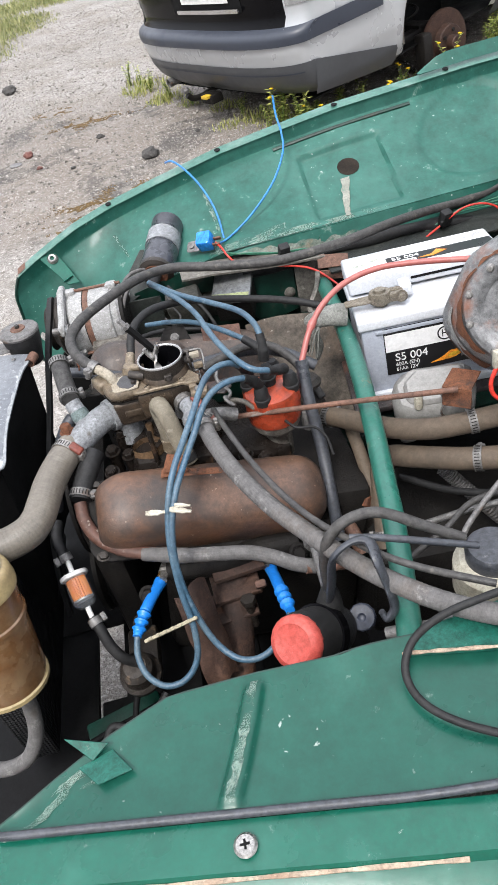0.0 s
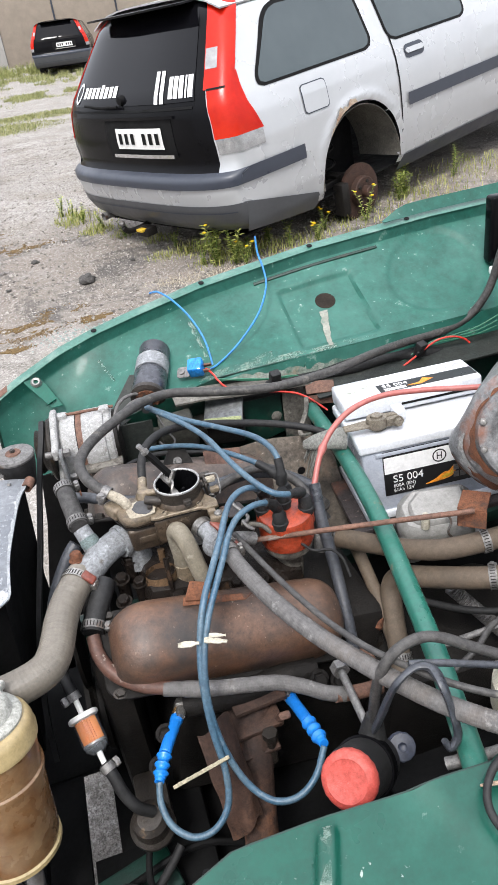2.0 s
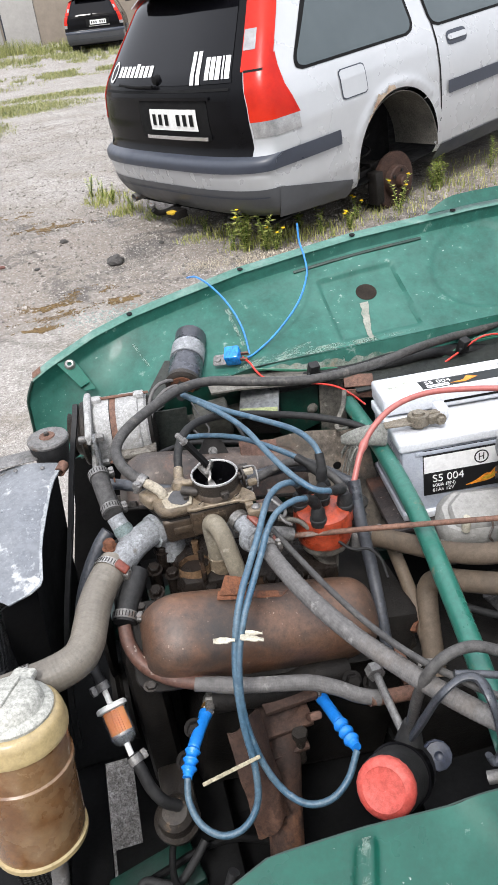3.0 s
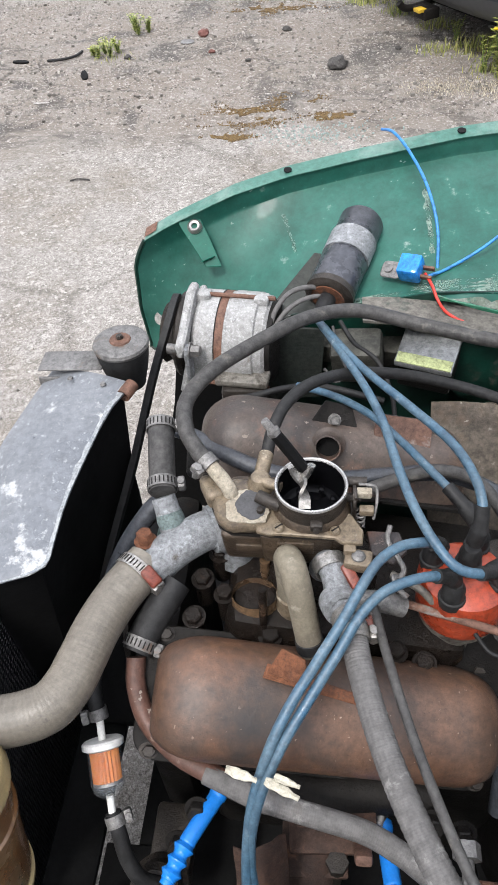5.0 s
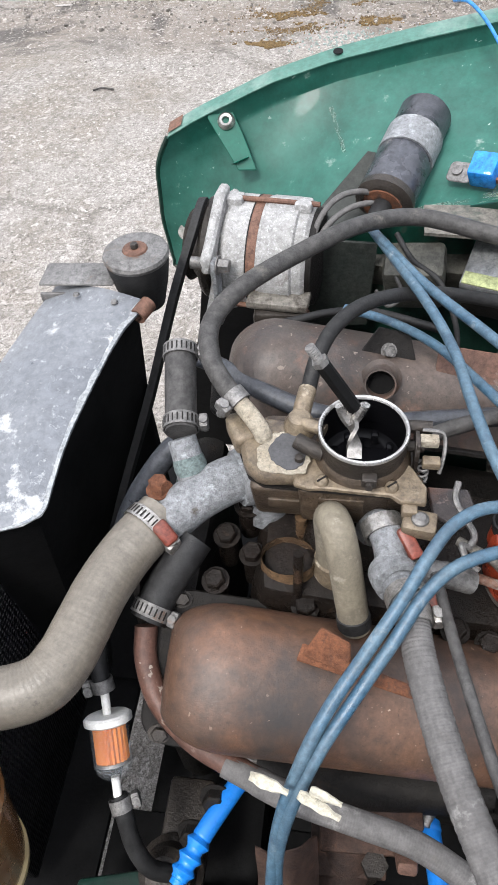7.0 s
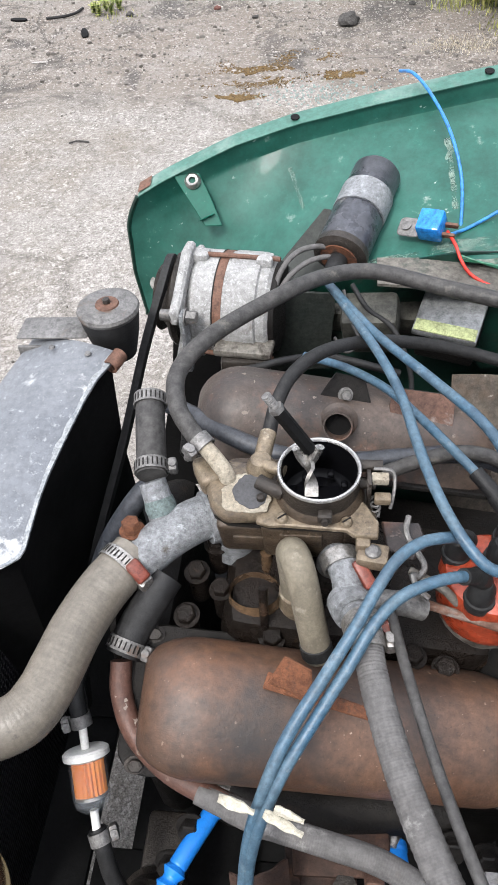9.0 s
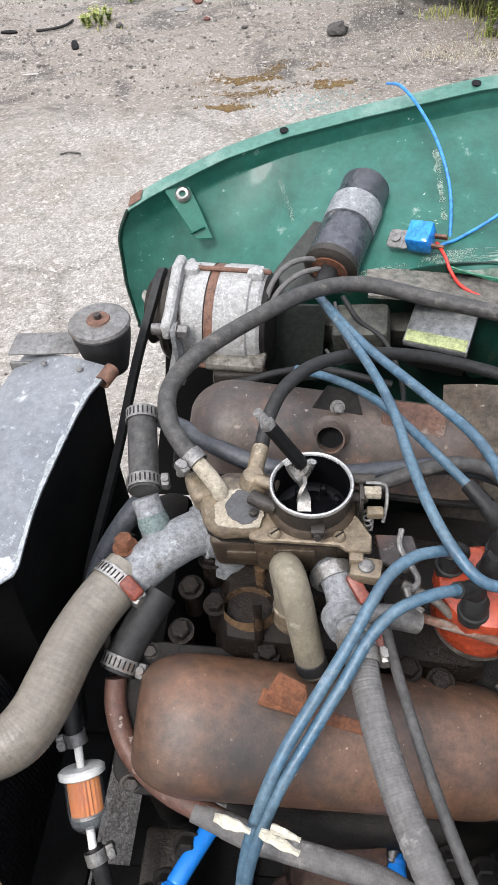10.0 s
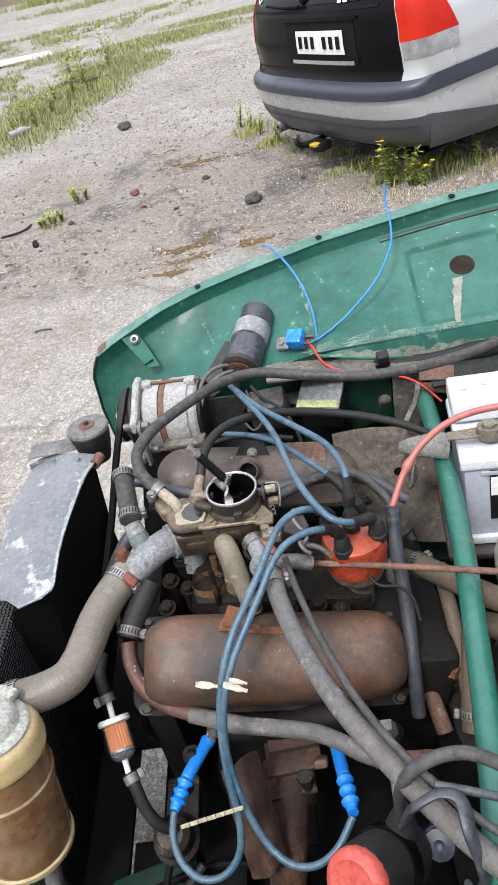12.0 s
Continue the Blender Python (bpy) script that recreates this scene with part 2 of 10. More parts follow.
    if bump:
        bp = n.new("ShaderNodeBump")
        bp.inputs["Strength"].default_value, bp.inputs["Distance"].default_value = bump, 0.0012
        l.new(grain, bp.inputs["Height"])
        b2 = n.new("ShaderNodeBump")
        b2.inputs["Strength"].default_value, b2.inputs["Distance"].default_value = bump, 0.0022
        l.new(mid, b2.inputs["Height"])
        l.new(bp.outputs["Normal"], b2.inputs["Normal"])
        out = b2.outputs["Normal"]
        if weave:
            b3 = n.new("ShaderNodeBump")
            b3.inputs["Strength"].default_value, b3.inputs["Distance"].default_value = 0.18, 0.0006
            l.new(weave, b3.inputs["Height"])
            l.new(out, b3.inputs["Normal"])
            out = b3.outputs["Normal"]
        l.new(out, b.inputs["Normal"])
    return m


def clear(name, tint, rough=0.05, mixfac=0.0, ior=1.45):
    m = bpy.data.materials.new(name)
    m.use_nodes = True
    b = m.node_tree.nodes["Principled BSDF"]
    b.inputs["Base Color"].default_value = (*tint, 1)
    b.inputs["Roughness"].default_value = rough
    b.inputs["Transmission Weight"].default_value = 1.0 - mixfac
    b.inputs["IOR"].default_value = ior
    return m


GREEN = surf("green_paint", (0.002, 0.075, 0.047), (0.006, 0.098, 0.066), 0.30, 0, 4, 120, spots=((0.03, 0.135, 0.10), 0.22, 9, 0.55, 0.3), bump=0.05, coat=0.1, spots2=((0.26, 0.32, 0.29), 0.08, 60, 0.8), spread=0.5, mottle=0.18, spec=0.4)
GREEN_WORN = surf("scuffed_green_paint", (0.007, 0.074, 0.053), (0.017, 0.102, 0.078), 0.56, 0, 5, 140, spots=((0.050, 0.150, 0.122), 0.34, 6, 0.55, 0.35), bump=0.08, coat=0.05, spots2=((0.28, 0.34, 0.31), 0.12, 30, 0.7, 0.12), spread=0.45, mottle=0.3, spec=0.4, specks=((0.36, 0.40, 0.37), 0.10, 120))
# Dust, plus the sky's sheen on the flange put into a paler green.
GREEN_EDGE = surf("sky_pale_dusty_green", (0.060, 0.165, 0.130), (0.035, 0.125, 0.095), 0.42, 0, 8, 160, spots=((0.20, 0.27, 0.24), 0.30, 14, 0.6, 0.2), bump=0.1, mottle=0.3)
GREEN_NEAR = surf("dull_green_paint", (0.003, 0.056, 0.037), (0.008, 0.072, 0.051), 0.34, 0, 5, 120, spots=((0.022, 0.105, 0.080), 0.30, 7, 0.6, 0.3), bump=0.05, coat=0.05, spots2=((0.16, 0.23, 0.20), 0.07, 48, 0.7, 0.1), spread=0.5, mottle=0.2, spec=0.35, specks=((0.30, 0.35, 0.32), 0.07, 110))
SCUFF = surf("bare_scuffed_paint", (0.26, 0.33, 0.285), (0.14, 0.23, 0.185), 0.7, 0, 30, 200, bump=0.1)
sn, sl = SCUFF.node_tree.nodes, SCUFF.node_tree.links
sc_co = sn.new("ShaderNodeTexCoord")
sc_noise = sn.new("ShaderNodeTexNoise")
sc_noise.inputs["Scale"].default_value, sc_noise.inputs["Detail"].default_value, sc_noise.inputs["Roughness"].default_value = 26.0, 8.0, 0.7
sc_ramp = sn.new("ShaderNodeMapRange")
sc_ramp.inputs["From Min"].default_value, sc_ramp.inputs["From Max"].default_value = 0.42, 0.66
sl.new(sc_co.outputs["Object"], sc_noise.inputs["Vector"])
sl.new(sc_noise.outputs["Fac"], sc_ramp.inputs["Value"])
sl.new(sc_ramp.outputs["Result"], sn["Principled BSDF"].inputs["Alpha"])
RUN = surf("dried_water_run", (0.30, 0.30, 0.26), (0.17, 0.18, 0.15), 0.7, 0, 30, 200, spots=((0.04, 0.13, 0.10), 0.30, 50, 0.8, 0.15), bump=0.1, mottle=0.3)
DEPOSIT = surf("dried_chalky_deposit", (0.24, 0.27, 0.24), (0.12, 0.15, 0.12), 0.85, 0, 26, 300, spots=((0.016, 0.085, 0.062), 0.44, 44, 0.95, 0.12), spots2=((0.20, 0.13, 0.075), 0.22, 20, 0.8, 0.15), bump=0.3)
GREEN_DIRTY = surf("green_paint_dirty", (0.006, 0.085, 0.060), (0.02, 0.10, 0.078), 0.5, 0, 9, 160, spots=((0.24, 0.27, 0.23), 0.24, 20, 0.85), bump=0.2)
GREEN_TUBE = surf("green_tube_paint", (0.010, 0.100, 0.072), (0.028, 0.130, 0.100), 0.34, 0, 7, 160, spots=((0.26, 0.13, 0.08), 0.17, 22, 0.8, 0.1), spots2=((0.30, 0.36, 0.33), 0.18, 26, 0.7, 0.1), bump=0.1, mottle=0.2)
# Body green made darker: shade of inner faces is in the colour, grime in spots.
GREEN_DARK = surf("shaded_green_inner_panel", (0.0015, 0.034, 0.022), (0.006, 0.020, 0.015), 0.45, 0, 7, 140, spots=((0.05, 0.045, 0.036), 0.25, 10, 0.85), bump=0.3)
BARE_EDGE = surf("bare_worn_edge", (0.48, 0.45, 0.35), (0.26, 0.13, 0.08), 0.7, 0, 30, 200, bump=0.3)
RUST_COVER = surf("rusted_brown_paint", (0.165, 0.084, 0.050), (0.088, 0.054, 0.038), 0.42, 0.05, 6, 170, spots=((0.24, 0.100, 0.042), 0.38, 5, 0.6, 0.22), spots2=((0.026, 0.023, 0.022), 0.40, 6, 0.5, 0.16), bump=0.25, spread=0.40, mottle=0.36, specks=((0.34, 0.26, 0.20), 0.10, 190))
FAR_COVER = surf("sooty_brown_cover", (0.118, 0.082, 0.063), (0.050, 0.044, 0.041), 0.45, 0.05, 7, 220, spots=((0.30, 0.150, 0.095), 0.30, 7, 0.7, 0.15), spots2=((0.022, 0.021, 0.022), 0.32, 6, 0.4, 0.16), bump=0.3, spread=0.35, mottle=0.35, specks=((0.34, 0.28, 0.23), 0.20, 150))
RUST_EXHAUST = surf("scaly_exhaust_rust", (0.092, 0.048, 0.032), (0.034, 0.023, 0.020), 0.75, 0.0, 14, 240, spots=((0.17, 0.080, 0.045), 0.26, 16, 0.85, 0.12), spots2=((0.014, 0.012, 0.012), 0.34, 9, 0.7, 0.16), bump=0.6)
PIPE_BROWN = surf("brown_painted_pipe", (0.120, 0.060, 0.044), (0.075, 0.042, 0.034), 0.5, 0.0, 14, 240, spots=((0.20, 0.10, 0.065), 0.26, 20, 0.7, 0.15), spots2=((0.36, 0.33, 0.29), 0.10, 70, 0.8), bump=0.3, mottle=0.35, specks=((0.42, 0.38, 0.33), 0.20, 140))
RUST_DARK = surf("sooty_brown_paint", (0.070, 0.052, 0.046), (0.020, 0.020, 0.023), 0.45, 0.1, 7, 240, spots=((0.19, 0.085, 0.05), 0.30, 7, 0.7, 0.15), spots2=((0.012, 0.013, 0.016), 0.34, 6, 0.4, 0.16), bump=0.45, spread=0.35, specks=((0.26, 0.21, 0.18), 0.20, 150))
RUST = surf("heavy_rust", (0.22, 0.085, 0.04), (0.09, 0.04, 0.025), 0.85, 0.0, 22, 260, spots=((0.045, 0.03, 0.025), 0.34, 18, 0.9), bump=0.8)
RUST_PIPE = surf("rust_brown_pipe", (0.19, 0.095, 0.062), (0.10, 0.062, 0.05), 0.7, 0.0, 20, 300, spots=((0.24, 0.22, 0.20), 0.22, 12, 0.8), bump=0.4)
ALUMINIUM = surf("oxidised_cast_aluminium", (0.36, 0.36, 0.355), (0.27, 0.268, 0.262), 0.6, 0.1, 14, 520, spots=((0.52, 0.525, 0.53), 0.34, 300, 0.9, 0.14), spots2=((0.15, 0.125, 0.10), 0.20, 26, 0.8, 0.14), bump=0.6, mottle=0.35)
ALU_GREY = surf("granular_grey_aluminium", (0.34, 0.355, 0.375), (0.21, 0.215, 0.22), 0.5, 0.25, 26, 520, spots=((0.42, 0.44, 0.46), 0.28, 90, 0.8), spots2=((0.10, 0.08, 0.06), 0.20, 30, 0.8), bump=0.9)
ALU_DIRTY = surf("dirty_cast_metal", (0.24, 0.225, 0.20), (0.10, 0.088, 0.072), 0.6, 0.3, 14, 300, spots=((0.05, 0.042, 0.035), 0.36, 18, 0.8), bump=0.5, mottle=0.5)
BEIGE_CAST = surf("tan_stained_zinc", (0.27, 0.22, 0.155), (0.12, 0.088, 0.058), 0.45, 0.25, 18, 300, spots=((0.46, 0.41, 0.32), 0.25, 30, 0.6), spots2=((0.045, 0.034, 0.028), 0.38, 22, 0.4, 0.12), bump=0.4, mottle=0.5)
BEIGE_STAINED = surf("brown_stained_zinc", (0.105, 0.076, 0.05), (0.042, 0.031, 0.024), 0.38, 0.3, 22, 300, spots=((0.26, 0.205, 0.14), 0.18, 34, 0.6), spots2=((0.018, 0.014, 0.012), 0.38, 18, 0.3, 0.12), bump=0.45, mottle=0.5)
CAST_DARK = surf("oily_dark_casting", (0.055, 0.044, 0.036), (0.018, 0.016, 0.014), 0.42, 0.3, 20, 240, spots=((0.17, 0.115, 0.07), 0.22, 22, 0.6), bump=0.6, mottle=0.5)
DUSTY = surf("dusty_grey_steel", (0.20, 0.185, 0.16), (0.105, 0.10, 0.09), 0.7, 0.1, 9, 260, spots=((0.03, 0.05, 0.04), 0.25, 11, 0.8), spots2=((0.30, 0.29, 0.26), 0.16, 40, 0.9), bump=0.4)
GRIMY = surf("grimy_brown_panel", (0.150, 0.122, 0.095), (0.070, 0.060, 0.050), 0.55, 0, 10, 200, spots=((0.16, 0.11, 0.075), 0.30, 9, 0.7, 0.15), spots2=((0.014, 0.016, 0.013), 0.30, 7, 0.7, 0.15), bump=0.4, specks=((0.36, 0.33, 0.29), 0.16, 120))
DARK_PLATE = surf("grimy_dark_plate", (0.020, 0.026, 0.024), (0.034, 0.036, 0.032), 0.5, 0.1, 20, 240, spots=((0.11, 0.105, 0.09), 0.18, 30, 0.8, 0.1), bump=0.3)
BLOCK = surf("oily_black_iron", (0.007, 0.006, 0.006), (0.016, 0.014, 0.012), 0.6, 0.2, 16, 200, spots=((0.05, 0.034, 0.024), 0.14, 20, 0.8), bump=0.6)
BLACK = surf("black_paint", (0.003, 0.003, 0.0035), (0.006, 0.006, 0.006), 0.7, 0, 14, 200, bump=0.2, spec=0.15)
BLACK_GLOSS = surf("black_gloss", (0.003, 0.003, 0.0035), (0.004, 0.004, 0.005), 0.2, 0, 8, 100, bump=0.0, rough_var=0.06, mottle=0.1, spec=0.10)
RUBBER = surf("dusty_black_rubber", (0.042, 0.041, 0.041), (0.068, 0.065, 0.062), 0.5, 0, 16, 320, spots=((0.12, 0.113, 0.10), 0.22, 30, 0.9), bump=0.3)
RUBBER_DARK = surf("black_rubber", (0.010, 0.010, 0.011), (0.022, 0.022, 0.022), 0.6, 0, 20, 300, spots=((0.06, 0.057, 0.052), 0.14, 26, 0.9), bump=0.25)
RUBBER_BLUE = surf("aged_blue_black_rubber", (0.030, 0.034, 0.042), (0.058, 0.062, 0.072), 0.4, 0, 24, 320, spots=((0.15, 0.155, 0.16), 0.20, 30, 0.9), bump=0.25)
HOSE_OLIVE = surf("grey_olive_hose", (0.165, 0.145, 0.117), (0.105, 0.093, 0.077), 0.42, 0, 7, 340, spots=((0.32, 0.298, 0.255), 0.28, 8, 0.5, 0.3), spots2=((0.035, 0.032, 0.029), 0.09, 34, 0.8), bump=0.2, mottle=0.22, braid=(11, 80), specks=((0.05, 0.045, 0.04), 0.10, 55))
HOSE_GREY = surf("grey_ribbed_hose", (0.150, 0.145, 0.143), (0.095, 0.091, 0.089), 0.65, 0, 10, 300, spots=((0.30, 0.295, 0.285), 0.20, 30, 0.9, 0.12), bump=0.35, spots2=((0.11, 0.088, 0.070), 0.22, 9, 0.9, 0.2), mottle=0.3, braid=(8, 230))
HOSE_TAN = surf("brown_dusty_hose", (0.135, 0.102, 0.072), (0.085, 0.066, 0.050), 0.7, 0, 7, 320, spots=((0.05, 0.042, 0.036), 0.24, 8, 0.8, 0.2), bump=0.2, mottle=0.22)
HOSE_CREAM = surf("cream_grey_hose", (0.23, 0.205, 0.155), (0.13, 0.112, 0.085), 0.55, 0, 20, 300, spots=((0.36, 0.335, 0.28), 0.2, 40, 0.6, 0.15), spots2=((0.09, 0.075, 0.06), 0.25, 14, 0.8, 0.2), bump=0.3, mottle=0.28)
LEAD_BLUE = surf("faded_blue_lead", (0.030, 0.088, 0.150), (0.078, 0.128, 0.165), 0.42, 0, 26, 300, spots=((0.20, 0.23, 0.245), 0.22, 60, 0.8, 0.10), spots2=((0.016, 0.036, 0.062), 0.34, 22, 0.5, 0.14), bump=0.2, mottle=0.4)
BOOT_BLUE = surf("bright_blue_boot", (0.012, 0.20, 0.66), (0.010, 0.165, 0.57), 0.36, 0, 20, 200, bump=0.05, mottle=0.15)
RELAY_BLUE = surf("translucent_blue_plastic", (0.010, 0.17, 0.58), (0.015, 0.24, 0.66), 0.16, 0, 14, 200, bump=0.05)
WIRE_BLUE = surf("bright_blue_wire", (0.02, 0.19, 0.55), (0.03, 0.22, 0.52), 0.45, 0, 20, 200, bump=0.05)
ORANGE_CAP = surf("orange_brown_bakelite", (0.36, 0.052, 0.020), (0.29, 0.042, 0.017), 0.30, 0, 10, 200, spots=((0.30, 0.13, 0.09), 0.12, 22, 0.6), bump=0.15)
RED_CAP = surf("faded_red_rubber", (0.44, 0.050, 0.038), (0.50, 0.11, 0.090), 0.5, 0, 22, 240, spots=((0.70, 0.36, 0.30), 0.24, 24, 0.7), bump=0.3, mottle=0.3)
RED_TAG = surf("red_plastic_tag", (0.22, 0.045, 0.026), (0.13, 0.04, 0.028), 0.45, 0, 30, 240, spots=((0.22, 0.12, 0.09), 0.3, 40, 0.8), bump=0.2)
RED_CABLE = surf("faded_red_cable", (0.36, 0.085, 0.075), (0.30, 0.11, 0.095), 0.4, 0, 16, 240, spots=((0.36, 0.22, 0.20), 0.2, 18, 0.8, 0.15), bump=0.1, mottle=0.2)
RED_WIRE = surf("red_wire", (0.62, 0.035, 0.02), (0.5, 0.03, 0.02), 0.45, 0, 20, 200, bump=0.05)
GREEN_WIRE = surf("green_wire", (0.012, 0.11, 0.06), (0.03, 0.15, 0.09), 0.45, 0, 20, 200, bump=0.05)
YELLOW_WIRE = surf("yellow_wire", (0.65, 0.42, 0.03), (0.55, 0.36, 0.03), 0.45, 0, 20, 200, bump=0.05)
STEEL = surf("zinc_plated_steel", (0.46, 0.45, 0.43), (0.28, 0.26, 0.24), 0.36, 0.8, 40, 300, spots=((0.18, 0.11, 0.07), 0.18, 40, 0.8), bump=0.25)
STEEL_BRIGHT = surf("scraped_bright_metal", (0.62, 0.62, 0.61), (0.42, 0.41, 0.40), 0.3, 0.75, 60, 300, spots=((0.07, 0.06, 0.055), 0.22, 60, 0.6), bump=0.2, mottle=0.3)
CRUST = surf("pale_corrosion", (0.50, 0.46, 0.38), (0.30, 0.255, 0.19), 0.8, 0.0, 40, 320, spots=((0.13, 0.10, 0.075), 0.24, 50, 0.8), bump=0.9, mottle=0.4)
PATCH_GREY = surf("dark_grey_residue", (0.085, 0.085, 0.09), (0.06, 0.06, 0.062), 0.7, 0, 40, 300, bump=0.3, mottle=0.3)
OIL_TAN = surf("oil_wet_tan", (0.24, 0.155, 0.088), (0.085, 0.050, 0.030), 0.2, 0.1, 20, 200, spots=((0.024, 0.016, 0.011), 0.36, 12, 0.15, 0.18), bump=0.3)
OILY = surf("oil_soaked_iron", (0.022, 0.016, 0.013), (0.008, 0.007, 0.006), 0.30, 0.0, 22, 240, spots=((0.085, 0.05, 0.03), 0.20, 24, 0.3, 0.1), bump=0.7, spec=0.16)
STEEL_DULL = surf("dull_grey_steel", (0.25, 0.245, 0.24), (0.14, 0.135, 0.13), 0.5, 0.5, 22, 260, spots=((0.13, 0.075, 0.048), 0.28, 22, 0.8), bump=0.4)
CREAM_PLASTIC = surf("cream_plastic", (0.50, 0.48, 0.40), (0.36, 0.33, 0.26), 0.5, 0, 30, 260, spots=((0.14, 0.11, 0.085), 0.24, 60, 0.8, 0.12), bump=0.4, mottle=0.35)
WHITE_PLASTIC = surf("white_nylon", (0.74, 0.74, 0.72), (0.64, 0.64, 0.62), 0.4, 0, 30, 260, bump=0.1, mottle=0.15)
FILTER_PAPER = surf("orange_filter_paper", (0.78, 0.26, 0.02), (0.66, 0.18, 0.012), 0.7, 0, 60, 120, bump=0.1, mottle=0.1)
AMBER_TANK = surf("amber_stained_plastic", (0.187, 0.087, 0.030), (0.102, 0.046, 0.019), 0.22, 0, 7, 200, spots=((0.31, 0.225, 0.13), 0.28, 8, 0.35, 0.25), bump=0.06, coat=0.35, mottle=0.25)
TANK_TOP = surf("yellowed_plastic", (0.38, 0.30, 0.155), (0.28, 0.21, 0.10), 0.34, 0, 10, 200, spots=((0.20, 0.145, 0.08), 0.25, 14, 0.6, 0.2), bump=0.1, mottle=0.2)
CAP_GREY = surf("light_grey_plastic_cap", (0.42, 0.42, 0.38), (0.33, 0.33, 0.30), 0.5, 0, 26, 260, bump=0.15)
SHROUD = surf("flaking_blue_grey_paint", (0.105, 0.115, 0.132), (0.185, 0.195, 0.21), 0.3, 0.12, 6, 260, spots=((0.50, 0.51, 0.51), 0.35, 10, 0.85, 0.05), spots2=((0.34, 0.355, 0.365), 0.24, 150, 0.7, 0.10), bump=0.25, mottle=0.25, spread=0.35)
BATT_SIDE = surf("silver_grey_plastic", (0.40, 0.43, 0.49), (0.34, 0.37, 0.43), 0.36, 0.1, 8, 200, spots=((0.50, 0.52, 0.54), 0.20, 12, 0.7, 0.15), bump=0.05, mottle=0.1)
BATT_LID = surf("pale_grey_plastic", (0.62, 0.64, 0.67), (0.54, 0.56, 0.60), 0.34, 0, 8, 200, spots=((0.46, 0.45, 0.42), 0.18, 12, 0.8, 0.15), bump=0.05, mottle=0.12)
LABEL_BLACK = surf("black_label", (0.006, 0.006, 0.007), (0.009, 0.009, 0.010), 0.35, 0, 10, 100, bump=0, mottle=0.1)
LABEL_WHITE = surf("white_label", (0.76, 0.76, 0.76), (0.70, 0.70, 0.70), 0.4, 0, 10, 100, bump=0, mottle=0.08)
LABEL_ORANGE = surf("orange_print", (0.85, 0.33, 0.03), (0.75, 0.24, 0.02), 0.4, 0, 40, 100, bump=0)
FAN_HOUSING = surf("flaking_grey_paint_on_rust", (0.27, 0.272, 0.275), (0.14, 0.142, 0.145), 0.38, 0.2, 7, 240, spots=((0.22, 0.085, 0.045), 0.38, 8, 0.8, 0.1), spots2=((0.44, 0.435, 0.42), 0.2, 22, 0.7), bump=0.5)
LEAD_METAL = surf("corroded_lead", (0.30, 0.27, 0.22), (0.19, 0.16, 0.12), 0.6, 0.5, 30, 300, bump=0.6)
BRAID = surf("grey_braided_strap", (0.33, 0.335, 0.31), (0.20, 0.20, 0.18), 0.7, 0.4, 30, 700, bump=0.9)
BRAKE_DISC = surf("rusted_brake_disc", (0.085, 0.045, 0.032), (0.04, 0.026, 0.022), 0.6, 0.3, 20, 200, bump=0.5)
SILVER_PAINT = surf("silver_car_paint", (0.42, 0.43, 0.44), (0.39, 0.40, 0.41), 0.28, 0.3, 2, 30, bump=0.0, coat=0.2, rough_var=0.05, grain_mix=0.0, mottle=0.03)
DARK_TRIM = surf("blue_grey_bumper_trim", (0.022, 0.027, 0.040), (0.032, 0.038, 0.052), 0.42, 0, 5, 100, bump=0.02, grain_mix=0.05, mottle=0.1)
BUMPER_GREY = surf("grey_bumper_paint", (0.055, 0.058, 0.064), (0.07, 0.074, 0.08), 0.42, 0.1, 5, 100, bump=0.0, grain_mix=0.05, mottle=0.08)
REAR_GLASS = surf("dark_tinted_glass", (0.003, 0.003, 0.004), (0.004, 0.004, 0.005), 0.05, 0, 6, 60, bump=0.0, rough_var=0.02, mottle=0.05, spec=0.16)
RED_LAMP = surf("red_lamp_lens", (0.44, 0.012, 0.004), (0.30, 0.006, 0.002), 0.2, 0, 5, 100, spots=((0.50, 0.03, 0.008), 0.36, 2, 0.2, 0.4), bump=0.0, rough_var=0.05, grain_mix=0.04, mottle=0.12, spec=0.2)
CLEAR_LAMP = surf("clear_lamp_lens", (0.36, 0.36, 0.36), (0.20, 0.20, 0.20), 0.12, 0.2, 30, 100, bump=0.1, coat=0.5, rough_var=0.05, mottle=0.2)
CAR_GLASS = surf("tinted_car_glass", (0.022, 0.034, 0.038), (0.05, 0.066, 0.07), 0.06, 0, 0.9, 30, bump=0.0, coat=0.3, rough_var=0.03, mottle=0.0, grain_mix=0.0, spec=0.4)
PLATE_WHITE = surf("number_plate_white", (0.72, 0.72, 0.70), (0.66, 0.66, 0.64), 0.4, 0, 8, 60, bump=0.0, mottle=0.1)
CHROME = surf("chrome_strip", (0.75, 0.75, 0.75), (0.65, 0.65, 0.65), 0.18, 0.9, 10, 60, bump=0.0, rough_var=0.05, mottle=0.1)
STONE = surf("dark_stone", (0.05, 0.047, 0.045), (0.09, 0.085, 0.08), 0.85, 0, 20, 120, bump=0.8)
STONE_PALE = surf("grey_gravel", (0.42, 0.40, 0.375), (0.27, 0.255, 0.24), 0.9, 0, 14, 160, bump=0.6)
BRICK_RED = surf("red_brick_bit", (0.20, 0.085, 0.07), (0.14, 0.07, 0.06), 0.9, 0, 30, 160, bump=0.6)
WEED = surf("weed_leaf", (0.085, 0.16, 0.03), (0.14, 0.19, 0.045), 0.6, 0, 12, 80, bump=0)
